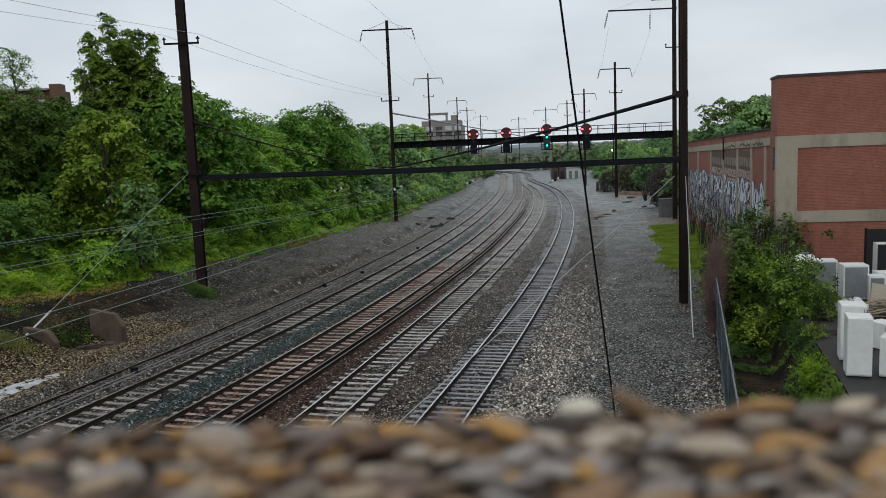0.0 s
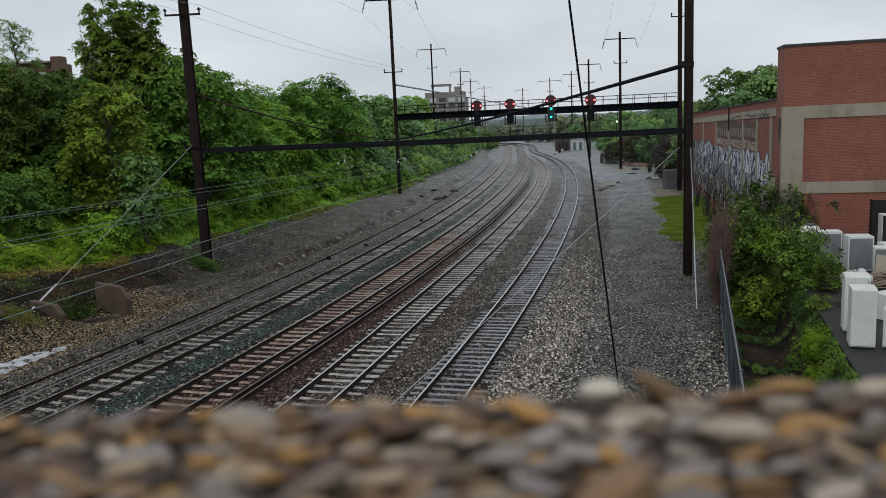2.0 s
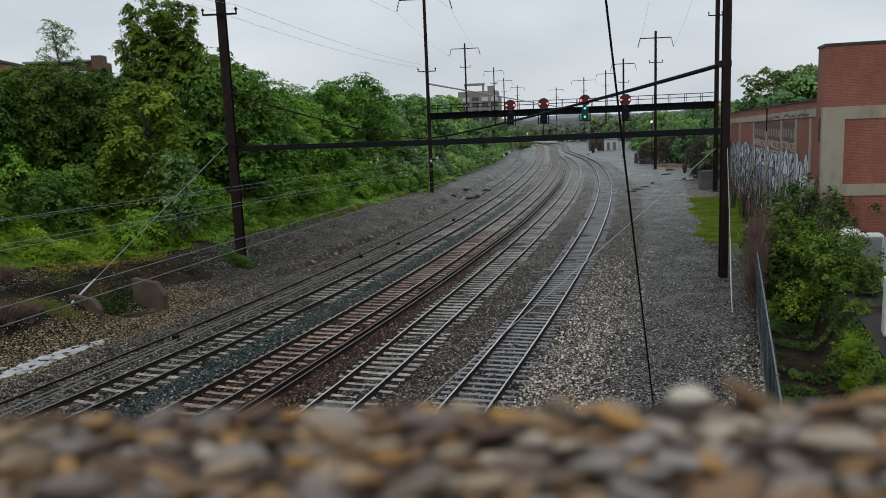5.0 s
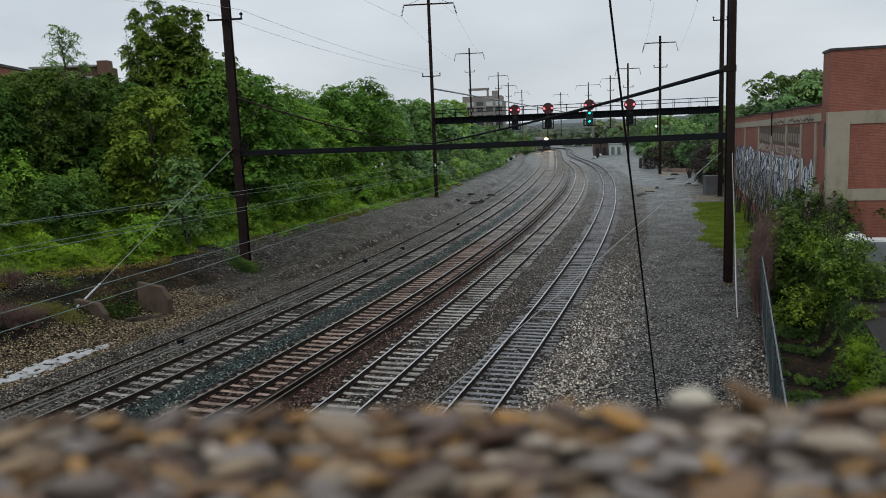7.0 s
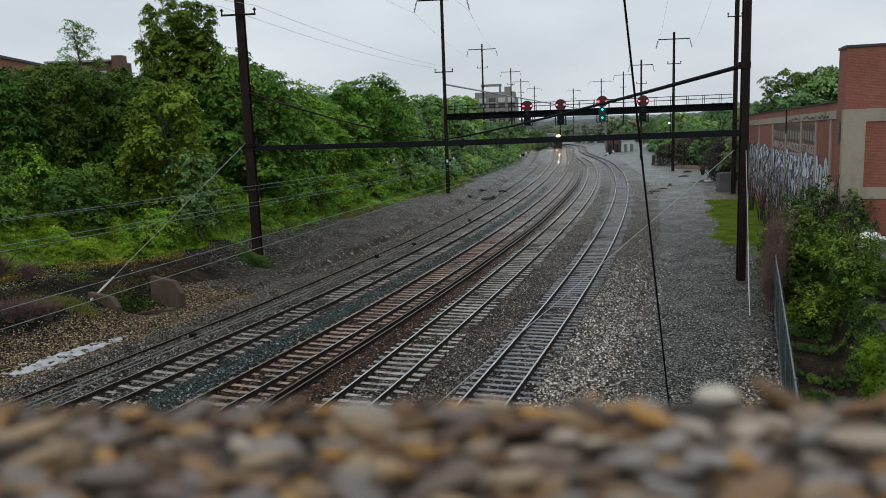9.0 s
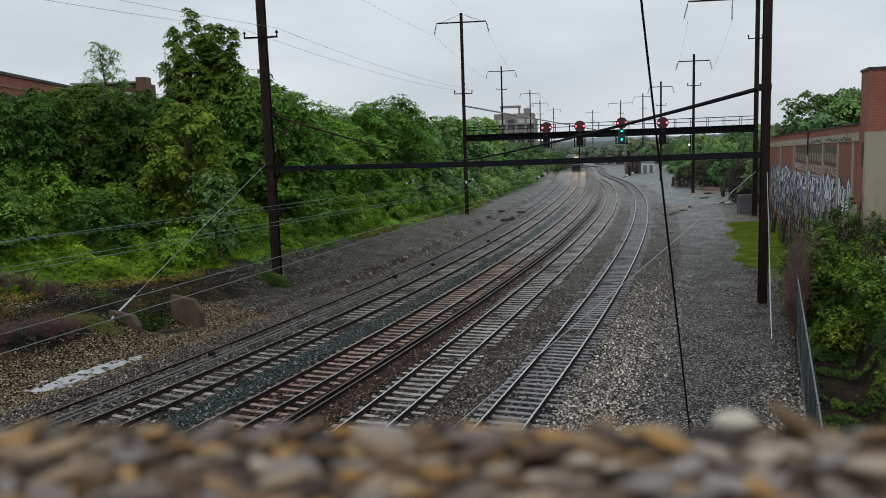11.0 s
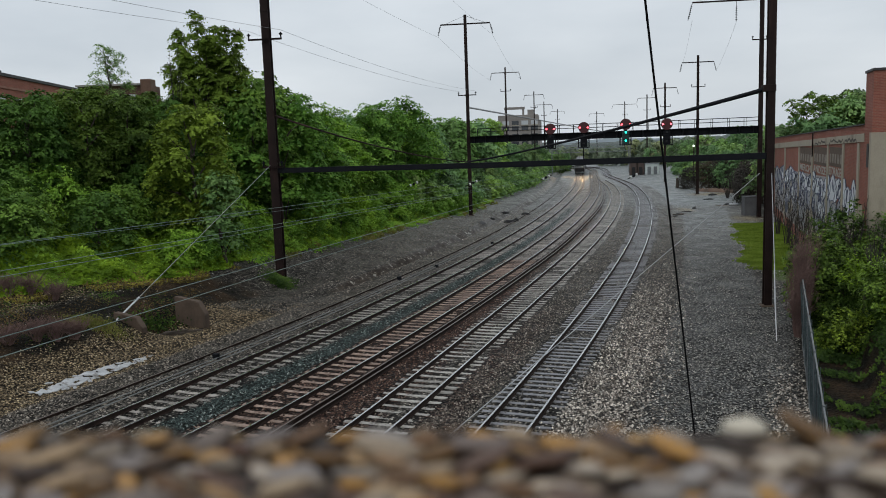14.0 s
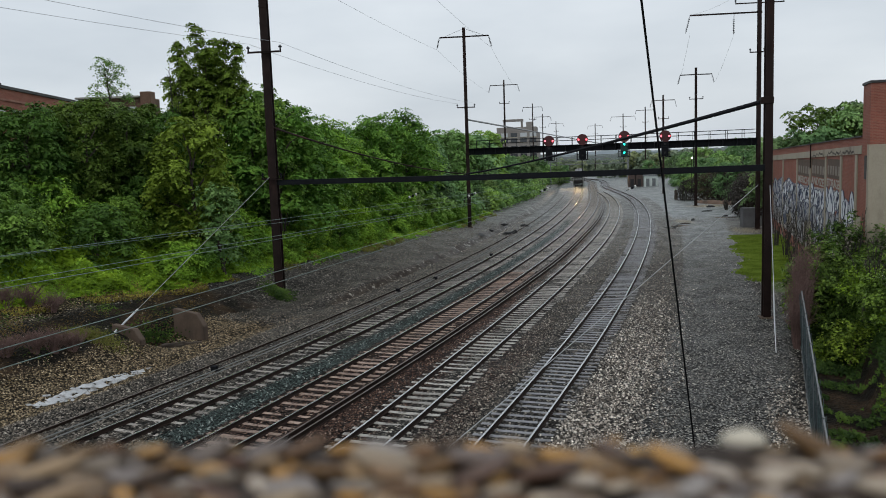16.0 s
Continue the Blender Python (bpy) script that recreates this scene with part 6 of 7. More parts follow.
def build_hills():
    rng = np.random.default_rng(9)
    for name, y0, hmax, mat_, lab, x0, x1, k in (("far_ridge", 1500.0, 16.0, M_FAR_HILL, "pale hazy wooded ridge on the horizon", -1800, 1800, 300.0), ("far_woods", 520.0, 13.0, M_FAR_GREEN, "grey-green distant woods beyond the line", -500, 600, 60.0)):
        xs = np.linspace(x0, x1, 240)
        rows = []
        for d, s in ((0, 0.0), (25, 0.72), (70, 1.0), (160, 0.9), (400, 0.0)):
            h = hmax * s * (0.75 + 0.22 * lumps(xs, xs * 0 + d, k) + 0.05 * rng.standard_normal(len(xs)) * s)
            rows.append(np.stack([xs, np.full_like(xs, y0 + d), h - 1.0], -1))
        v = np.concatenate(rows)
        n = len(xs)
        idx = np.arange(len(v)).reshape(5, n)
        f = np.stack([idx[:-1, :-1], idx[:-1, 1:], idx[1:, 1:], idx[1:, :-1]], -1).reshape(-1, 4)
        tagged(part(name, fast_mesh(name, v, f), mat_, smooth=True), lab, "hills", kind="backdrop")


# ---- plants ----
def leaves_at(c, nrm, size, rng):
    """Small three-cornered leaves at points c, facing roughly nrm."""
    n = len(c)
    nrm = nrm + rng.normal(0, 0.3, (n, 3))
    nrm /= np.linalg.norm(nrm, axis=1, keepdims=True) + 1e-9
    t = rng.normal(0, 1, (n, 3))
    t -= nrm * (t * nrm).sum(1, keepdims=True)
    t /= np.linalg.norm(t, axis=1, keepdims=True) + 1e-9
    b = np.cross(nrm, t)
    s = (size * rng.uniform(0.65, 1.35, n))[:, None]
    v = np.stack([c - t * s * 0.9, c + t * s * 0.7 + b * s * 0.62 + nrm * s * 0.15, c + t * s * 0.7 - b * s * 0.62 - nrm * s * 0.15], 1)
    return v.reshape(-1, 3), np.arange(3 * n).reshape(n, 3)


def crown_mesh(seed, lobes, per, size, material, loose=False):
    """lobes: rows of centre and radius; leaves sit on the lobes' upper and outer shells."""
    rng = np.random.default_rng(seed)
    cs, ns = [], []
    for x, y, z, r in lobes:
        k = int(per * (0.8 + 0.4 * rng.random()) * min(2.6, r * r + 0.25))
        sprays = max(4, int(4 + 6 * r * r))
        sd = rng.normal(0, 1, (sprays, 3))
        sd[:, 2] = np.abs(sd[:, 2]) - 0.6 * rng.random(sprays)
        sd /= np.linalg.norm(sd, axis=1, keepdims=True)
        sr = r * rng.uniform(0.62, 1.12, sprays)
        sr[: sprays // 4] *= 0.4
        if loose:
            sr *= rng.uniform(0.7, 1.6, sprays)
        pick = rng.integers(0, sprays, k)
        d = sd[pick]
        tilt = d * 0.55 + np.array((0, 0, 0.75))
        tilt /= np.linalg.norm(tilt, axis=1, keepdims=True)
        off = rng.normal(0, 1, (k, 3))
        off -= tilt * (off * tilt).sum(1, keepdims=True)
        far = np.linalg.norm(off, axis=1, keepdims=True)
        pad = (0.14 + 0.2 * r) * (0.62 if loose else 1.0) * rng.uniform(0.7, 1.2, sprays)[pick][:, None]
        c = d * sr[pick][:, None] * np.array((1, 1, 0.85)) + off * pad + tilt * rng.normal(0, 0.13 if loose else 0.05, (k, 1)) - np.array((0, 0, 0.16)) * pad * far ** 2
        cs.append(np.array((x, y, z)) + c)
        ns.append(tilt + 0.35 * off / (far + 1e-6) * np.minimum(far, 1.5))
    v, f = leaves_at(np.concatenate(cs), np.concatenate(ns), size, rng)
    me = fast_mesh("crown", v, f)
    me.materials.append(material)
    return me


def make_tree(name, label, category, seed, height, spread, lobes, per, size, material, group, shape="round", lean=0.0, low=0.25, loose=False):
    """A tapered trunk with limbs that end in the crown's clumps."""
    rnd = random.Random(seed)
    t = thing(name, label, category, None, group)
    bm = bmesh.new()
    top = height * 0.8
    spine = [(lean * q * q * height + 0.12 * math.sin(q * 5 + seed), 0.1 * math.cos(q * 4 + seed), top * q) for q in (0, 0.15, 0.35, 0.55, 0.8, 1.0)]
    r0 = 0.016 * height + 0.05
    add_tube(bm, spine, r0, 7, [r0 * 1.3, r0, r0 * 0.8, r0 * 0.6, r0 * 0.35, r0 * 0.12])
    rows = []
    lobes = int(lobes * 0.62)
    for i in range(lobes):
        q = (i + 0.5) / lobes
        z = height * (low + (1 - low) * q)
        if shape == "round":
            w = spread * math.sqrt(max(0.08, 1 - ((q - 0.42) / 0.62) ** 2))
        else:
            w = spread * (0.45 + 0.55 * math.sin(min(1, q * 1.25) * math.pi * 0.85))
        a = i * 2.399 + rnd.uniform(-0.5, 0.5)
        d = w * math.sqrt(rnd.uniform(0.4, 1.0))
        r = rnd.uniform(0.55, 1.5) * (0.19 * spread + 0.4)
        x, y = d * math.cos(a) + lean * q * q * height, d * math.sin(a)
        rows.append((x, y, z - 0.3 * r, r))
        if i % 4 == 0:
            zb = max(0.3, z - 0.35 * height * rnd.uniform(0.4, 0.9))
            qb = min(1, zb / top)
            p0 = Vector((lean * qb * qb * height, 0, zb))
            p1 = Vector((x, y, z - 0.2 * r))
            mid = p0.lerp(p1, 0.5) + Vector((0, 0, 0.12 * d))
            add_tube(bm, [p0, mid, p1], 0.05, 5, [r0 * 0.4, r0 * 0.24, r0 * 0.07])
    part("trunk", bm, M_BARK, t)
    part("crown", crown_mesh(seed, rows, per * 1.1, size * 1.12, material, loose), None, t)
    return t


def bare_bush(name, label, seed, height, spread, stems, material, m, group=""):
    rnd = random.Random(seed)
    bm = bmesh.new()
    for i in range(stems):
        a, tilt = rnd.uniform(0, 6.28), rnd.uniform(0.05, 1.0) * spread
        g = 0.6 if stems > 40 else 1.0
        h = height * rnd.uniform(0.6, 1.0)
        p = [Vector((0.15 * math.cos(a), 0.15 * math.sin(a), -0.1))]
        for q in (0.3, 0.6, 1.0):
            p.append(Vector((math.cos(a) * tilt * q + rnd.uniform(-0.1, 0.1), math.sin(a) * tilt * q + rnd.uniform(-0.1, 0.1), h * q)))
        add_tube(bm, p, 0.02, 4, [0.036 * g, 0.027 * g, 0.018 * g, 0.007 * g])
        for k in range(5):
            q = rnd.uniform(0.35, 0.95)
            s = p[1].lerp(p[3], q)
            e = s + Vector((rnd.uniform(-0.5, 0.5), rnd.uniform(-0.5, 0.5), rnd.uniform(0.15, 0.6))) * 0.8
            add_tube(bm, [s, e], 0.008, 3, [0.014 * g, 0.005])
    ob = part(name, bm, material)
    ob.matrix_basis = m
    return tagged(ob, label, "bush", group=group)


def scatter(name, label, category, x, y, z, nz, size, material, seed):
    rng = np.random.default_rng(seed)
    v, f = leaves_at(np.stack([x, y, z], -1), nz, size, rng)
    tagged(part(name, fast_mesh(name, v, f), material), label, category, kind="stuff")


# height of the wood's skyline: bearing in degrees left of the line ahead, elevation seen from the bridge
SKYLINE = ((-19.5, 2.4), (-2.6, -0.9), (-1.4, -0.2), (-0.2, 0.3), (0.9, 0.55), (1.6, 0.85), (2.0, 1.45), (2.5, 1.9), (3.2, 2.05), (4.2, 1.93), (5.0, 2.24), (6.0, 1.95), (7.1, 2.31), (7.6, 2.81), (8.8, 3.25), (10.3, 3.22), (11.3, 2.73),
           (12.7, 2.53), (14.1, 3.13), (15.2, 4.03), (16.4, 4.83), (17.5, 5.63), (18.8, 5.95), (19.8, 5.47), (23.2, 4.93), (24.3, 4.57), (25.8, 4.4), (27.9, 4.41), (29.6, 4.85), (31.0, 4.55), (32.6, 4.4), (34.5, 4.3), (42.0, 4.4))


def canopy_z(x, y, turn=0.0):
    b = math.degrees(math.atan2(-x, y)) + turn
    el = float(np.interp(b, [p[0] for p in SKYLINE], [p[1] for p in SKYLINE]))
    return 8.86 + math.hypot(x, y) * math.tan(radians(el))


def build_plants():
    wood = "trees on the cutting's bank"
    labels = ("broad deciduous tree in dense green leaf on the bank", "deep green deciduous tree in full leaf on the bank",
              "yellow-green deciduous tree in full leaf on the bank", "green deciduous tree with an uneven crown on the bank")
    mats = (M_LEAF, M_LEAF_DARK, M_LEAF_YEL, M_LEAF_DEEP)
    big = [make_tree("tree", labels[k], "tree", 11 + k, h, w, 62, 205, 0.15, mats[k], wood) for k, (h, w) in enumerate(((11.0, 3.9), (10.5, 3.6), (10.0, 3.8), (12.0, 3.5)))]
    # far bank trees take leaf colours softened to imitate haze
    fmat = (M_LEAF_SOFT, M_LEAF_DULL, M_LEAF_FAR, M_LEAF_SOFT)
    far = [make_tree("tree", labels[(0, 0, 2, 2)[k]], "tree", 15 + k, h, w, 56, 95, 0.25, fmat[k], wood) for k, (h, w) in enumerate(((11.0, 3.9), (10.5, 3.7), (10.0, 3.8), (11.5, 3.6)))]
    brush = "undergrowth at the bank's foot"
    names = ("leafy green shrub at the foot of the bank", "bright yellow-green shrub hung with vines", "dark green thicket shrub under the trees")
    smat = (M_LEAF, M_LEAF_YEL, M_LEAF_DARK)
    low = [make_tree("shrub", names[k], "shrub", 21 + k, h, w, 46, 205, 0.122, smat[k], brush, low=0.1) for k, (h, w) in enumerate(((4.2, 2.3), (3.6, 2.4), (4.8, 2.2)))]
    # far shrubs use the same haze-softened leaf colours
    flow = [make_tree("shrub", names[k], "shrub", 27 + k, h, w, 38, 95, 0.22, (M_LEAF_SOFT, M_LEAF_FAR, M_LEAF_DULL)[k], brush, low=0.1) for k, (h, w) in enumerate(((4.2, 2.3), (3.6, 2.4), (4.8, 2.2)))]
    rnd = random.Random(31)
    used = set()

    def plant(kinds, k, x, y, s, dz=-0.15):
        m = pose(x, y, float(ground_z(x, y)) + dz, 0, 0, rnd.uniform(0, 360))
        src = kinds[k % len(kinds)]
        if (id(kinds), k % len(kinds)) not in used:
            used.add((id(kinds), k % len(kinds)))
            src.matrix_basis = m @ Matrix.Scale(s, 4)
            return src
        ob = copy_thing(src, m)
        ob.scale = (s, s, s * rnd.uniform(0.9, 1.1))
        return ob

    heights = (11.6, 11.1, 10.6, 12.6)

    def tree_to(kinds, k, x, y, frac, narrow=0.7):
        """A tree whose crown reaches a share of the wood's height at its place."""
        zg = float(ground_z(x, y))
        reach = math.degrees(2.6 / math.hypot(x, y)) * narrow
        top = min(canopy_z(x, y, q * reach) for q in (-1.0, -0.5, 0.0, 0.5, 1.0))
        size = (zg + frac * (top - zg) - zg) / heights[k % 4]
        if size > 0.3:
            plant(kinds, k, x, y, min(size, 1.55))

    y, i = 30.0, 0
    while y < 262:
        near = y < 92
        gap = 3.3 if near else 5.0
        tr, sh = (big, low) if near else (far, flow)
        t1 = float(LINE[1](min(y, 256)))
        edge = float(np.interp(y, (46, 66, 83, 102, 130, 160), (-19.5, -17.2, -16.2, -13.8, -12.8, -10.8)))
        pick = 1 if y > 52 and rnd.random() < 0.65 else (i + rnd.randrange(2) if y > 52 else 2)
        plant(sh, pick, t1 + edge + rnd.uniform(-1.2, 0.6), y, rnd.uniform(0.6, 1.0))
        small = 0.56 + 0.44 * float(step(40, 62, y))
        plant(sh, i + 1, t1 + edge - 3.2 + rnd.uniform(-1, 1), y + gap / 2, rnd.uniform(0.9, 1.3) * small)
        if i % 2 == 0:
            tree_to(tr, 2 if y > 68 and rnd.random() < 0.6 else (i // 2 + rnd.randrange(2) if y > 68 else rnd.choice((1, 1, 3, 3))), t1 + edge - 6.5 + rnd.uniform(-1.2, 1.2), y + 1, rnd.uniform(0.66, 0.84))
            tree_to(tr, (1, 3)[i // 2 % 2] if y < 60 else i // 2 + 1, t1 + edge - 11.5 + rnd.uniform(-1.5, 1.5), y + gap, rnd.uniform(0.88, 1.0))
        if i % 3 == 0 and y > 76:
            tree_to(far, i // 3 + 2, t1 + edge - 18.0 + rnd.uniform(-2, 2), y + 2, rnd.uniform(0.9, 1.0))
        y += gap
        i += 1
    for k in range(34):
        y = 49.0 + k * 1.9 + rnd.uniform(-0.6, 0.6)
        plant(low, rnd.choice((0, 1, 1, 1)), float(LINE[1](y) + green_edge(y)) - rnd.uniform(1.0, 2.6), y, rnd.uniform(0.3, 0.62), -0.1)
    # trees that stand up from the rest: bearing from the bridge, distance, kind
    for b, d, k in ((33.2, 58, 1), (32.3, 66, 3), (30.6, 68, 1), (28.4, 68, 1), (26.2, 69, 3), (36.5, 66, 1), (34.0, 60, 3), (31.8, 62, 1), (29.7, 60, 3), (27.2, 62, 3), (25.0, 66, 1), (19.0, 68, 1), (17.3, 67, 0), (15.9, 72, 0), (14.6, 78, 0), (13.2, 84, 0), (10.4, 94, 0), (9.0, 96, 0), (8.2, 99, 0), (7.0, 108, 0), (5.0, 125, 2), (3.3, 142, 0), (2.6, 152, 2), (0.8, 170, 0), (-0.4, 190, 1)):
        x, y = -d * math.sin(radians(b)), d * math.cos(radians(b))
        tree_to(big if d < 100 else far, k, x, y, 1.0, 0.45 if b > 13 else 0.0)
    olive = make_tree("tree", "broad olive-green tree in full leaf before a taller one", "tree", 51, 10.4, 2.5, 62, 260, 0.14, M_LEAF_OLIVE, wood, low=0.2)
    olive.matrix_basis = pose(-22.9, 53.6, float(ground_z(-22.9, 53.6)) - 0.2) @ Matrix.Scale(0.98, 4)
    ob = copy_thing(olive, pose(-30.5, 56.0, float(ground_z(-30.5, 56.0)) - 0.2, 0, 0, 80))
    ob.scale = (0.84, 0.84, 0.8)
    pale = make_tree("tree", "pale green sapling at the wood's edge", "tree", 52, 6.4, 1.2, 34, 260, 0.12, M_LEAF_PALE, "", low=0.3)
    pale.matrix_basis = pose(-20.6, 52.1, float(ground_z(-20.6, 52.1)) - 0.1)
    # the tall tree above the rest: upright limbs that carry narrow columns of leaves
    zg = float(ground_z(-24.9, 62.0))
    tall = thing("tall_tree", "tall tree with upright leafy limbs above the wood", "tree", pose(-24.9, 62.0, zg))
    limbs, rows = bmesh.new(), []
    add_tube(limbs, [(0, 0, -0.3), (0.1, 0, 5.0), (0.0, 0.1, 10.0), (0.2, 0, 14.5)], 0.3, 8, [0.36, 0.28, 0.2, 0.06])
    for dx, dy, top, z0 in ((-2.3, 0.3, 19.4, 9.5), (-1.5, -0.8, 18.0, 8.5), (-0.6, 0.2, 20.6, 10.0), (0.5, -0.9, 18.4, 9.0), (0.9, 0.5, 19.4, 9.6), (1.9, -0.2, 19.3, 9.2), (2.9, 0.4, 19.1, 9.8), (2.7, -0.8, 17.4, 8.6), (-2.9, -0.5, 16.6, 8.0), (0.1, 1.2, 18.9, 9.0), (-1.6, 0.9, 17.0, 8.0), (-3.2, 0.4, 15.4, 7.0), (3.3, 0.3, 16.2, 7.5)):
        h = top - zg
        p0, p1, p2 = Vector((0, 0, z0 - 3.0)), Vector((dx * 0.62, dy * 0.62, z0 + 0.8)), Vector((dx, dy, h - 0.2))
        add_tube(limbs, [p0, p1, p2], 0.06, 5, [0.12, 0.08, 0.02])
        n = max(5, int((h - z0) / 0.62))
        for j in range(n):
            q = (j + 0.6) / n
            c = p1.lerp(p2, q)
            r = rnd.uniform(0.5, 0.8) * (1.08 - 0.4 * q)
            rows.append((c.x + rnd.uniform(-0.25, 0.25), c.y + rnd.uniform(-0.3, 0.3), c.z - 0.2, r))
    part("trunk", limbs, M_BARK, tall)
    part("crown", crown_mesh(44, rows, 560, 0.125, M_LEAF_OLIVE), None, tall)
    bare_bush("bare_shrub", "thin leafless twigs beside the tall tree's crown", 48, 7.5, 0.9, 7, M_TWIG, pose(-27.0, 60.5, 10.0), "bare shrubs")
    # the thin feathery tree by the brick block: flat layered sprays
    wisp = thing("tall_tree", "thin feathery grey-green tree rising beside the brick block", "tree", pose(-35.3, 66.0, 5.0))
    limbs, rows = bmesh.new(), []
    add_tube(limbs, [(0, 0, -0.3), (0.1, 0, 5.0), (0.2, 0.1, 9.5), (-0.2, 0, 13.3)], 0.15, 6, [0.18, 0.14, 0.09, 0.02])
    for j in range(34):
        z = 7.6 + 5.8 * (j / 33.0)
        w = (3.2 - 2.3 * (j / 33.0)) * rnd.uniform(0.3, 1.0)
        a = j * 2.4
        x, y = w * math.cos(a) + 0.5 * (1 - j / 33.0), 0.7 * w * math.sin(a)
        rows.append((x, y, z, rnd.uniform(0.34, 0.55)))
        add_tube(limbs, [(0.1, 0, z - 0.9), (x, y, z - 0.1)], 0.02, 4, [0.04, 0.012])
    part("trunk", limbs, M_BARK, wisp)
    part("crown", crown_mesh(45, rows, 330, 0.085, M_LEAF_PALE), None, wisp)
    # right-hand woods behind the warehouse and beside the road
    side = [make_tree("tree", "dull green deciduous tree behind the warehouse", "tree", 71 + k, h, w, 56, 120, 0.2, m, "trees behind the warehouse", low=0.2) for k, (h, w, m) in enumerate(((11.0, 3.9, M_LEAF_DULL), (11.6, 3.4, M_LEAF_DEEP), (10.4, 4.1, M_LEAF_SOFT)))]
    for k, (x, y, top) in enumerate(((31.6, 98, 10.4), (34.9, 97, 12.2), (36.2, 100, 13.9), (34.0, 103, 11.4), (38.2, 101, 12.2), (40.3, 98, 13.4), (43.2, 100, 14.4), (46.5, 98, 15.2), (50.5, 101, 15.6), (41.6, 106, 13.6), (44.5, 108, 14.6), (54.0, 106, 15.6), (48.0, 92, 15.4), (38.0, 107, 12.0))):
        plant(side, (0, 2, 1, 0, 1, 2, 0)[k % 7], x, y, (top - float(ground_z(x, y))) / 11.6)
    for k, (x, y, s) in enumerate(((38.5, 150, 0.75), (43, 156, 0.85), (48, 150, 0.9), (40.5, 168, 0.65), (41, 176, 0.75), (46, 182, 0.85), (52, 170, 0.95), (43, 205, 0.7), (49, 215, 0.8),
                                   (44, 232, 0.7), (40, 246, 0.62), (50, 240, 0.75), (57, 190, 0.95), (60, 225, 0.9), (36, 140, 0.6), (41, 136, 0.75), (47, 138, 0.85), (39.5, 126, 0.7), (44, 122, 0.85), (52, 130, 0.95))):
        plant(far, (0, 3, 1, 3, 0, 2, 3)[k % 7], x, y, s)
    for k in range(26):
        plant(flow, (0, 2, 0, 1)[k % 4], 37.6 + rnd.uniform(-0.6, 4.5) + (4.0 if k > 16 else 0.0), 112 + k * 4.2 + rnd.uniform(-1, 1), rnd.uniform(0.7, 1.15))
    # hazy woods beyond the far gantries; the haze is in their leaf colour
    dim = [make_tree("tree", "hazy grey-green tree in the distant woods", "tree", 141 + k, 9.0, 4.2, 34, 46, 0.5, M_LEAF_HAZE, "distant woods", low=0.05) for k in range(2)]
    for k in range(54):
        if k < 30:
            b, d = 5.9 + 11.0 * (k % 15) / 14.0 + rnd.uniform(-0.2, 0.2), 300 + 38 * (k // 15) + rnd.uniform(-8, 8)
            top = 8.86 + d * math.tan(radians(-0.75 + 0.85 * min(1.0, (b - 5.9) / 2.5)))
        else:
            b, d = -1.0 + 8.5 * (k - 30) / 23.0, 415 + rnd.uniform(-8, 12)
            top = 8.86 + d * math.tan(radians(-0.35 + rnd.uniform(-0.12, 0.12)))
        x, y = d * math.sin(radians(b)), d * math.cos(radians(b))
        plant(dim, k, x, y, max(0.35, (top - float(ground_z(x, y))) / 9.6))
    for k, (x, y, s, tall) in enumerate(((15.2, 257.5, 0.6, 1.4), (14.0, 256.5, 0.8, 1.35), (12.6, 254.5, 0.9, 1.4), (10.8, 257, 1.2, 1.5), (8.6, 259, 1.3, 1.5), (6.5, 262, 1.4, 1.6), (4.0, 266, 1.5, 1.7))):
        ob = plant(flow, k, x, y, s)
        ob.scale = (s, s, tall)
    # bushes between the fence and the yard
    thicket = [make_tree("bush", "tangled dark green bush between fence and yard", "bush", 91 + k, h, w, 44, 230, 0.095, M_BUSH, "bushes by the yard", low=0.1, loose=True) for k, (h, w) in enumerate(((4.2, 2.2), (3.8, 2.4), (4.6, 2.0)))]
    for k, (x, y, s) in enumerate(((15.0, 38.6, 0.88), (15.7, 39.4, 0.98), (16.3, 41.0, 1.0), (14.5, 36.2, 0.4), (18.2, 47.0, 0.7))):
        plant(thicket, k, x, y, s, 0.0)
    # bush 0 carries the shaded leaf colour, 1 and 2 the lit one
    lowbush = [make_tree("bush", ("low dark green bush beside the yard", "low yellow-green bush in lit leaf tones", "low yellow-green bush in lit leaf tones")[k], "bush", 191 + k, h, w, 24, 270, 0.07, (M_BUSH, M_BUSH_LIT, M_BUSH_LIT)[k], "low bushes by the yard", low=0.2, loose=True) for k, (h, w) in enumerate(((1.9, 1.0), (1.7, 0.95), (2.0, 0.85)))]
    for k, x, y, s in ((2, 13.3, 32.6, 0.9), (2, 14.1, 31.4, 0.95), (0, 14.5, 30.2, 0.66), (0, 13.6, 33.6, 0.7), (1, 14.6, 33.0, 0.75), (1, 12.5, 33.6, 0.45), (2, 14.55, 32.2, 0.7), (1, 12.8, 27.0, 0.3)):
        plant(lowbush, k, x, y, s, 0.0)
    bright = make_tree("bush", "bright yellow-green young bush at the yard's edge", "bush", 97, 1.5, 0.6, 34, 300, 0.055, M_VINE, "bright young bushes", low=0.1, loose=True)
    bright.matrix_basis = pose(11.2, 23.4, float(ground_z(11.2, 23.4)) - 0.1) @ Matrix.Scale(0.5, 4)
    for x, y, q in ((10.8, 22.9, 0.4), (11.45, 24.2, 0.55), (14.2, 30.9, 0.6)):
        ob = copy_thing(bright, pose(x, y, float(ground_z(x, y)) - 0.1, 0, 0, x * 50))
        ob.scale = (q, q, q * 0.9)
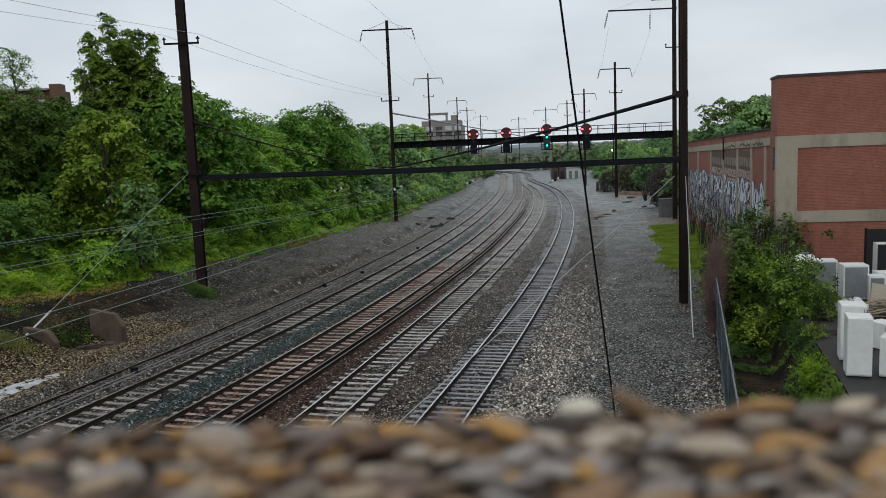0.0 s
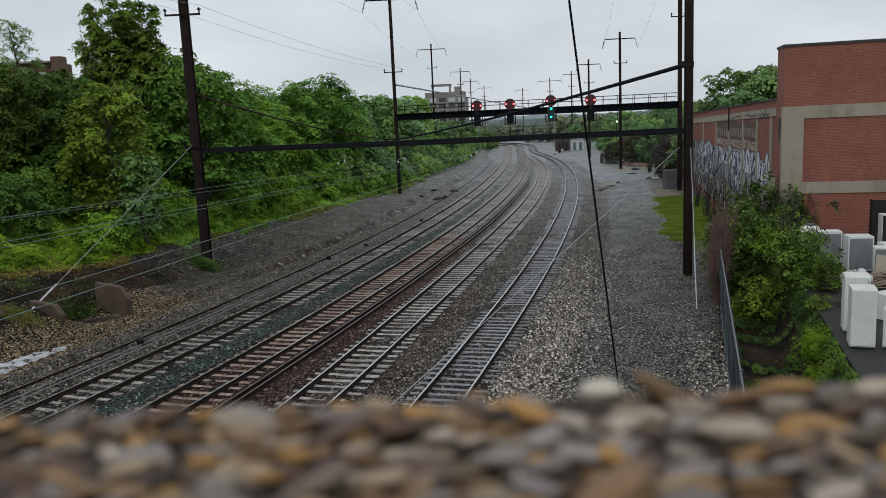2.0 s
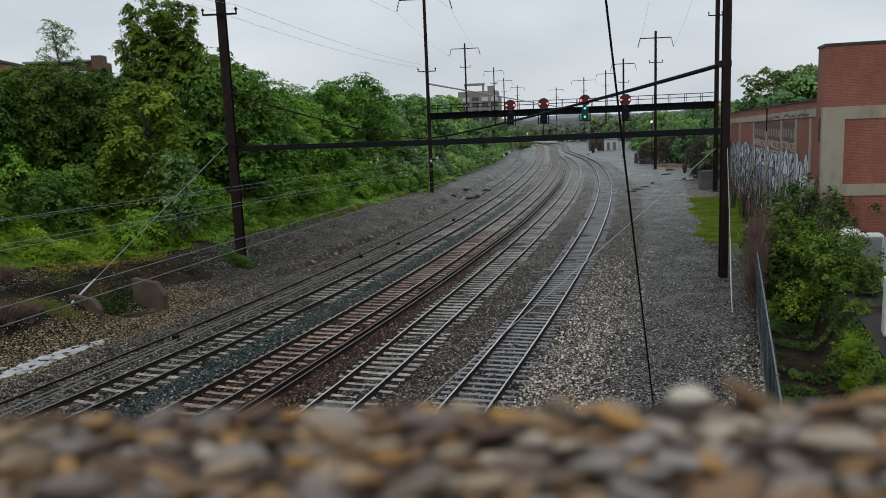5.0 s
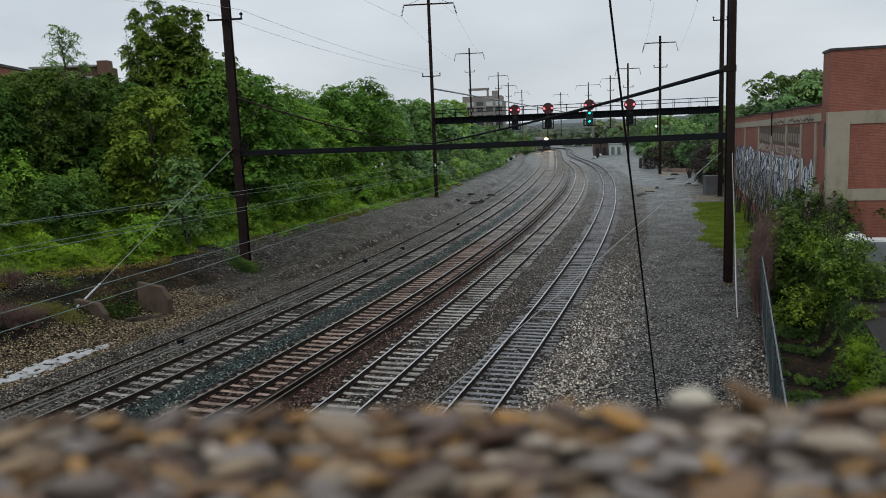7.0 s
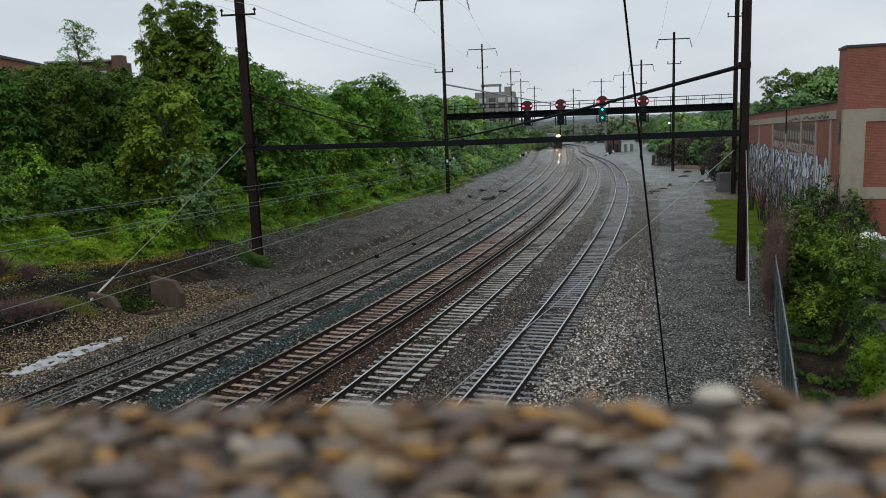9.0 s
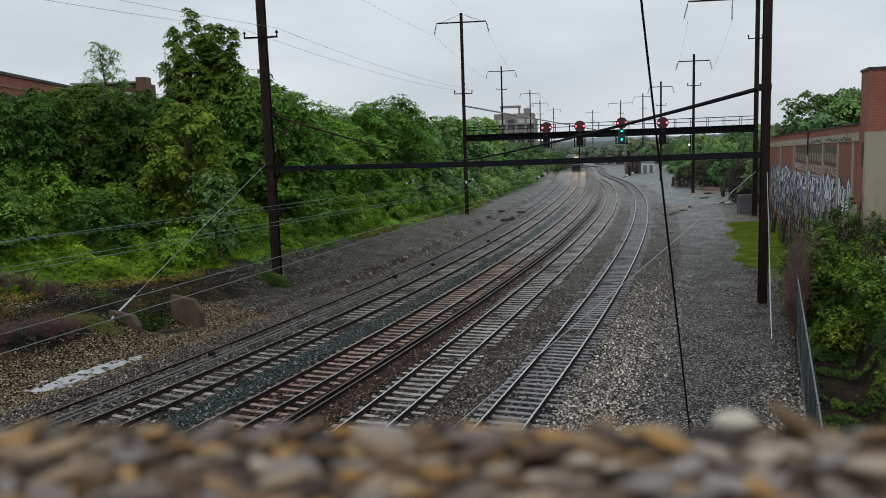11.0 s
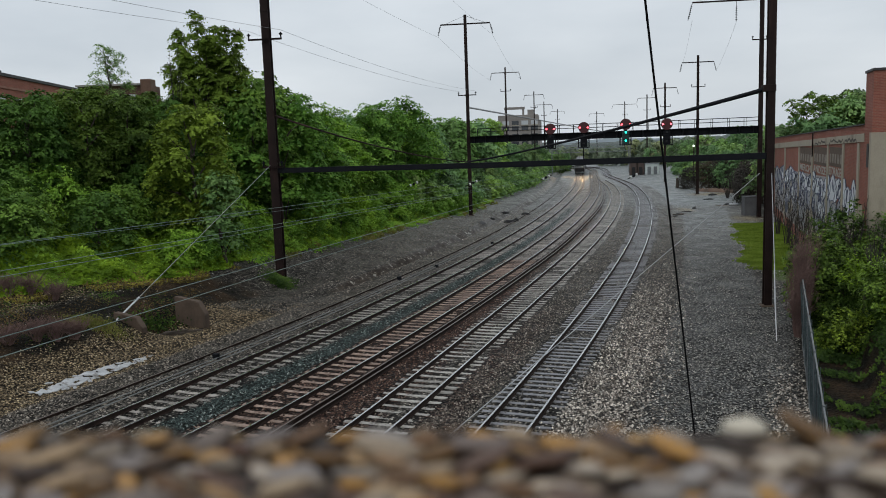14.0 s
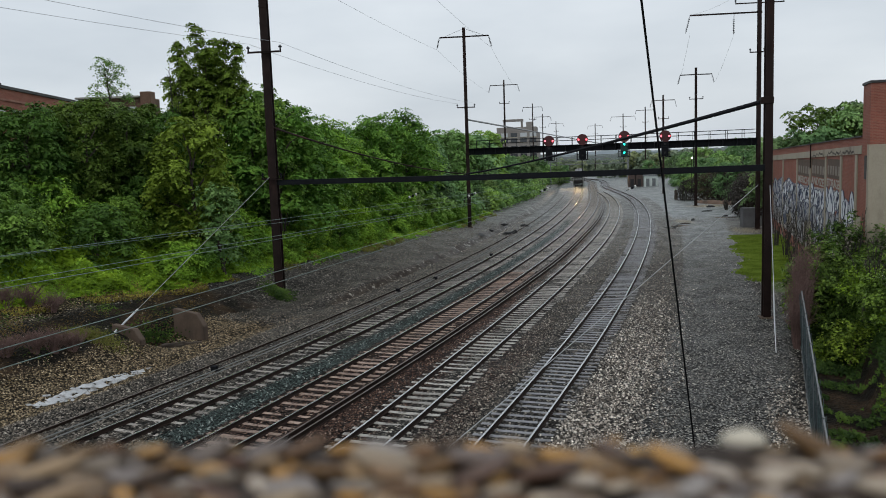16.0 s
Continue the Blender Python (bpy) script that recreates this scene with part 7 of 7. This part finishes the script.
    # a young tree whose pale crown leans out of the thicket
    young = make_tree("young_tree", "slim young tree with pale yellow-green leaves", "tree", 98, 2.7, 0.75, 26, 200, 0.07, M_VINE, "", low=0.6, loose=True)
    young.matrix_basis = pose(14.9, 35.2, float(ground_z(14.9, 35.2)) - 0.1) @ Matrix.Scale(0.8, 4)
    bare_bush("bare_shrub", "leaning bare branches among the yard's bushes", 77, 2.6, 2.4, 7, M_TWIG, pose(15.3, 33.2, 1.7), "bare shrubs")
    for k, (x, y, h) in enumerate(((16.2, 40.0, 4.9), (16.6, 42.5, 5.2), (17.0, 45.0, 5.4), (17.6, 47.5, 5.2), (18.2, 50.0, 5.2), (19.0, 54.0, 5.0), (19.8, 57.5, 4.8), (20.8, 62.0, 4.8), (21.9, 67.0, 5.0), (23.4, 74.0, 5.6), (15.0, 35.0, 3.6))):
        bare_bush("bare_shrub", "nearly bare upright shrub against the painted wall", 60 + k, h, 1.2, 13, M_TWIG, pose(x, y, float(ground_z(x, y))), "bare shrubs")
    for k, (x, y, h) in enumerate(((12.9, 37.4, 4.3), (13.25, 37.9, 4.2), (12.6, 36.6, 3.3), (13.6, 38.6, 4.8), (12.3, 35.8, 2.3))):
        bare_bush("dead_bush", "dense reddish-brown dead bush over the fence end", 170 + k, h, 0.7, 80, M_DRY_TWIG, pose(x, y, -0.2), "dead bushes at the fence")
    for k, (x, y, h) in enumerate(((-21.35, 33.2, 0.9), (-20.9, 33.9, 0.7), (-21.9, 32.6, 0.8), (-25.3, 37.6, 1.0), (-25.9, 36.6, 1.0), (-24.3, 37.9, 0.8), (-22.6, 31.6, 0.7))):
        bare_bush("dead_bush", "low reddish-brown dead weeds on the culvert's slope", 180 + k, h, 0.8, 46, M_DRY_TWIG, pose(x, y, float(ground_z(x, y))), "dead weeds by the culvert")
    brushy = make_tree("bush", "dark leafless brush beside the gravel road", "bush", 131, 5.4, 1.7, 60, 100, 0.11, M_BRUSH, "dark roadside brush", low=0.02)
    brushy.matrix_basis = pose(30.2, 108.5, -0.3)
    for x, y, q in ((32.4, 109.5, 1.05), (34.8, 111.5, 1.1), (36.6, 110.0, 1.1), (33.6, 120.0, 0.95), (38.4, 112.0, 1.15), (35.6, 122.0, 1.0), (29.8, 147.0, 0.55), (31.0, 149.0, 0.75), (32.4, 147.0, 0.9), (33.8, 145.0, 1.0), (35.0, 143.0, 1.0), (36.4, 144.0, 1.05), (37.6, 134.0, 1.0), (31.4, 112.0, 0.85)):
        ob = copy_thing(brushy, pose(x, y, float(ground_z(x, y)) - 0.1, 0, 0, x * 37))
        ob.scale = (q, q, q)
    for k in range(10):
        x, y = 31.6 + rnd.uniform(-1, 5.0), 106 + k * 3.0
        bare_bush("bare_shrub", "dark leafless shrub beside the gravel road", 100 + k, rnd.uniform(3.2, 5.0), 1.7, 20, M_TWIG, pose(x, y, float(ground_z(x, y))), "bare roadside shrubs")


def build_ground_cover():
    rng = np.random.default_rng(17)
    # vines and weeds over the lower bank
    n = 150000
    y = 24 + rng.random(n) ** 1.7 * 150
    u = green_edge(y) + 0.5 * lumps(y, y * 0.3, 1.5) - rng.random(n) ** 1.2 * 8.0
    x = LINE[1](y) + u
    z = ground_z(x, y) + 0.08 + 1.0 * np.clip(lumps(x, y, 0.9, 4.0) + 0.35, 0, 1) * np.clip((green_edge(y) - u) / 2, 0.15, 1) * rng.random(n) ** 0.4
    gx = np.cos(x / 1.1)
    nz = np.stack([0.4 + 0 * gx, -0.5 + 0 * gx, 0.9 + 0 * gx], -1)
    half = rng.random(n) < 0.62
    scatter("vine_cover", "bright green vines and weeds covering the lower bank", "ground cover", x[half], y[half], z[half], nz[half], 0.12, M_VINE, 1)
    scatter("weed_cover", "mid green weeds mixed through the bank's vines", "ground cover", x[~half], y[~half], z[~half], nz[~half], 0.11, M_LEAF_YEL, 2)
    n = 60000
    y = 30 + rng.random(n) * 22
    u = green_edge(y) + 0.4 * lumps(y, y * 0.3, 1.5) - rng.random(n) * 11.0
    x = LINE[1](y) + u
    z = ground_z(x, y) + 0.05 + 0.9 * np.clip(lumps(x, y, 1.0, 7.0) + 0.35, 0, 1) * rng.random(n) ** 0.4
    scatter("kudzu_cover", "lush bright vines smothering the bank above the culvert", "ground cover", x, y, z, np.tile((0.3, -0.5, 0.9), (n, 1)), 0.12, M_VINE, 6)
    # mown grass strip beside the road
    n = 46000
    y = 54.5 + rng.random(n) * 30
    x = wall_x(y) - 4.4 + 0.7 * lumps(y, y * 0, 2.0) + 0.3 * lumps(y, y * 0, 0.6) - 0.9 * rng.random(n) ** 4 + rng.random(n) * 4.4
    bare = (lumps(x, y, 1.1, 6.0) > 0.45) & (rng.random(n) < 0.8)
    x, y = x[~bare], y[~bare]
    n = len(x)
    z = ground_z(x, y) + 0.05
    scatter("grass", "short fresh green grass strip beside the gravel road", "grass", x, y, z, np.tile((0.0, -1.0, 0.35), (n, 1)), 0.09, M_GRASS, 3)
    n = 40000
    y = 17 + rng.random(n) * 26
    t = rng.random(n)
    x = fence_x(y) + 0.3 + t * np.maximum(yard_x(y) - fence_x(y) - 0.4, 0.3)
    z = ground_z(x, y) + 0.05 + 0.35 * rng.random(n) * np.clip(lumps(x, y, 0.6, 1.0) + 0.3, 0, 1)
    # place decides which weeds get the painted lit tone
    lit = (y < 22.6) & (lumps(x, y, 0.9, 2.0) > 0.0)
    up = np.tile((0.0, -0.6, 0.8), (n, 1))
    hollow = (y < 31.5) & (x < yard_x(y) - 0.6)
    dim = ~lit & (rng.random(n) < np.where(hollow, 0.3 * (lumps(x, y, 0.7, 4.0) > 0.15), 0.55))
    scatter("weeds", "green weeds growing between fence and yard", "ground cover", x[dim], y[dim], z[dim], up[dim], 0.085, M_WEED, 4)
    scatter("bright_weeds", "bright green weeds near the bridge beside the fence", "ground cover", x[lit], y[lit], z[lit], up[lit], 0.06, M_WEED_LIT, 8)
    n = 6500
    k = rng.integers(0, 70, n)
    cy, cx = 29 + rng.random(70) * 16, -27 + rng.random(70) * 9
    bank = cx - LINE[1](cy)
    cx = np.where(bank > -9.0, cx - 5.0, cx)
    x, y = cx[k] + rng.normal(0, 0.45, n), cy[k] + rng.normal(0, 0.45, n)
    z = ground_z(x, y) + rng.random(n) ** 2 * 0.4
    half = k % 3 > 0
    up = np.tile((0.2, -0.5, 0.8), (n, 1))
    scatter("dry_weeds", "dry brown weeds on the dark slope by the culvert", "weeds", x[half], y[half], z[half], up[half], 0.045, M_DRY_WEED, 9)
    scatter("slope_weeds", "sparse green weeds on the dark slope by the culvert", "weeds", x[~half], y[~half], z[~half], up[~half], 0.045, M_WEED, 10)
    n = 9000
    y = 33 + rng.random(n) * 19
    x = LINE[1](y) + green_edge(y) + 0.9 - rng.random(n) ** 2 * 5.0
    brown = lumps(x, y, 1.4, 3.0) > -0.1
    x, y = x[brown], y[brown]
    z = ground_z(x, y) + rng.random(len(x)) * 0.25
    old = rng.random(len(x)) < 0.5
    up = np.tile((0.2, -0.5, 0.8), (len(x), 1))
    scatter("withered_weeds", "withered brown weeds on the bank above the culvert", "weeds", x[old], y[old], z[old], up[old], 0.07, M_DRY_WEED, 14)
    scatter("ochre_weeds", "ochre-yellow dying weeds on the bank above the culvert", "weeds", x[~old], y[~old], z[~old], up[~old], 0.07, M_STRAW, 24)
    n = 2200
    x, y = -20.9 + rng.normal(0, 0.75, n), 35.7 + rng.normal(0, 0.35, n)
    z = ground_z(x, y) + rng.random(n) ** 2 * 0.35
    scatter("grass_tuft", "yellow-green grass tuft beside the culvert's wing wall", "weeds", x, y, z, np.tile((0.2, -0.8, 0.6), (n, 1)), 0.045, M_STRAW, 11)
    n = 650
    x, y = -19.6 + rng.normal(0, 0.75, n), 39.1 + rng.normal(0, 0.85, n)
    z = ground_z(x, y) * 0.5 + 0.05 + rng.random(n) * 0.55
    scatter("culvert_vines", "dark vines hanging over the culvert's mouth", "ground cover", x, y, z, np.tile((0.9, -0.5, 0.0), (n, 1)), 0.08, M_WEED, 12)
    n = 1500
    x, y = -16.75 + rng.normal(0, 0.5, n), 52.0 + rng.normal(0, 0.3, n)
    z = ground_z(x, y) + rng.random(n) * 0.7
    scatter("mast_weeds", "dark green weeds round the mast's foot", "weeds", x, y, z, np.tile((0.3, -0.7, 0.5), (n, 1)), 0.07, M_WEED, 13)
    n = 2400
    k = rng.integers(0, 26, n)
    cy = 58 + rng.random(26) * 62
    cu = green_edge(cy) + 0.9 - rng.random(26) * 1.0
    y = cy[k] + rng.normal(0, 0.6, n)
    x = LINE[1](cy[k]) + cu[k] + rng.normal(0, 0.3, n)
    z = ground_z(x, y) + rng.random(n) * 0.4
    scatter("dry_grass", "yellowing grass along the crest of the stone bank", "weeds", x, y, z, np.tile((0.2, -0.7, 0.6), (n, 1)), 0.1, M_STRAW, 15)
    # scattered tufts at the edge of the stone
    n = 5000
    k = rng.integers(0, 60, n)
    cy = 52 + rng.random(60) * 72
    cu = green_edge(cy) + 0.8 - rng.random(60) * 2.2
    y = cy[k] + rng.normal(0, 0.35, n)
    x = LINE[1](cy[k]) + cu[k] + rng.normal(0, 0.35, n)
    z = ground_z(x, y) + rng.random(n) * 0.45
    scatter("weed_tufts", "scattered weed tufts along the edge of the stone", "weeds", x, y, z, np.tile((0.2, -0.5, 0.8), (n, 1)), 0.1, M_LEAF_YEL, 5)


# ---- the train ----
def vehicle(name, label, length, nose):
    """A rail vehicle with its front towards +y, resting on the rails at its middle."""
    t = thing(name, label, "train")
    w, l = 1.5, length / 2
    bm = bmesh.new()
    prof = [(-w, 1.0), (w, 1.0), (w, 3.4), (w * 0.82, 4.05), (w * 0.45, 4.3), (-w * 0.45, 4.3), (-w * 0.82, 4.05), (-w, 3.4)]
    rings = []
    ys = ((-l, 1.0), (l - 2.0, 1.0), (l - 0.7, 0.97), (l, 0.86)) if nose else ((-l, 1.0), (l, 1.0))
    for yy, k in ys:
        rings.append([bm.verts.new((x * k, yy - (0.5 * max(0, z - 2.3) if nose and yy > l - 1 else 0), 1.0 + (z - 1.0) * (0.5 + 0.5 * k))) for x, z in prof])
    for a, b in zip(rings, rings[1:]):
        for i in range(8):
            bm.faces.new((a[i], a[(i + 1) % 8], b[(i + 1) % 8], b[i]))
    bm.faces.new(rings[0][::-1])
    bm.faces.new(rings[-1])
    part("body", bm, M_TRAIN_GREY, t)
    for yy in (-l + 3.2, l - 3.2):
        bg = part("bogie", box(-1.15, yy - 1.7, 0.35, 1.15, yy + 1.7, 0.99, 0.05), M_DARK, t)
        for dy in (-1.2, 1.2):
            wb = bmesh.new()
            for sx in (-0.7525, 0.7525):
                add_tube(wb, [(sx - 0.06, yy + dy, 0.46), (sx + 0.06, yy + dy, 0.46)], 0.46, 16)
            add_tube(wb, [(-0.75, yy + dy, 0.46), (0.75, yy + dy, 0.46)], 0.08, 8)
            part("wheelset", wb, M_STEEL, bg)
    if nose:
        part("windscreen", box(-1.05, l - 0.62, 2.45, 1.05, l - 0.28, 3.3, 0.04), M_GLASS, t)
        part("pilot", box(-1.3, l - 0.4, 0.25, 1.3, l + 0.15, 1.0, 0.06), M_DARK, t)
        part("lower_nose", box(-1.2, l - 0.1, 1.0, 1.2, l + 0.08, 1.9, 0.06), M_TRAIN, t)
        for x, z, r, fwd in ((-0.24, 3.8, 0.2, -0.35), (0.24, 3.8, 0.2, -0.35)):
            bm = bmesh.new()
            add_disc(bm, (x, l + fwd, z), (0, 1, 0), r, 0.2, 14)
            lamp = part("headlight", bm, M_HEADLIGHT, t, "lit warm headlight")
            # added self-lit disc behind each headlight, in place of its glare
            bm = bmesh.new()
            add_disc(bm, (x, l + fwd - 0.06, z), (0, 1, 0), r + 0.24, 0.1, 18)
            part("glare_disc", bm, M_LAMP_GLARE, lamp, "orange self-lit disc in place of headlight glare")
        part("pantograph", tube([(0, 2.0, 4.0), (0, 3.2, 4.6), (0, 2.2, 5.4)], 0.04, 5), M_STEEL, t)
    else:
        for s in (-1, 1):
            for i in range(9):
                yy = -l + 2.0 + i * (2 * l - 4.0) / 8
                part("window", box(s * 1.49 if s > 0 else -1.515, yy - 0.75, 2.1, 1.515 if s > 0 else -1.49, yy + 0.75, 2.95), M_GLASS, t)
    return t


def line_pose(s_from_front, y_front):
    """A pose on the first track, so many metres behind the point at y_front, facing the camera's side."""
    y, left = y_front, s_from_front
    while left > 0 and y < 398:
        d = float(LINE[1](y + 0.5) - LINE[1](y - 0.5))
        st = min(left, 1.0)
        y += st / math.sqrt(1 + d * d)
        left -= st
    d = float(LINE[1](y + 0.5) - LINE[1](y - 0.5))
    # heading towards smaller y: the way is (-d, -1)
    yaw = math.degrees(math.atan2(d, -1.0))
    return pose(float(LINE[1](y)), y, 0.0, 0, 0, yaw)


def motions():
    front = Spline((0, 2.0, 4.2, 6.3, 7.0, 8.5, 10.0, 13.0, 16.0), (345.0, 321.0, 295.0, 267.5, 257.0, 249.6, 241.0, 222.5, 217.0))
    times = [0, 1, 2, 3, 4.2, 5, 5.6, 6.3, 7, 8, 9, 10, 11, 12, 13, 14, 15, 16]
    loco = vehicle("locomotive", "grey electric locomotive with a dark nose and lit warm headlights", 20.0, True)
    coach = vehicle("passenger_coach", "weathered grey passenger coach behind the locomotive", 24.0, False)
    walk(loco, [(t, line_pose(10.0, float(front(t)))) for t in times])
    walk(coach, [(t, line_pose(33.0, float(front(t)))) for t in times])


build_warehouse()
build_yard()
build_appliances()
build_fence()
build_culvert()
build_front_gantry()
build_signal_bridge()
build_masts()
build_wires()
build_far_clutter()
build_bank_buildings()
build_hills()
build_plants()
build_ground_cover()
build_boxes()
build_chips()
build_tracks()
motions()
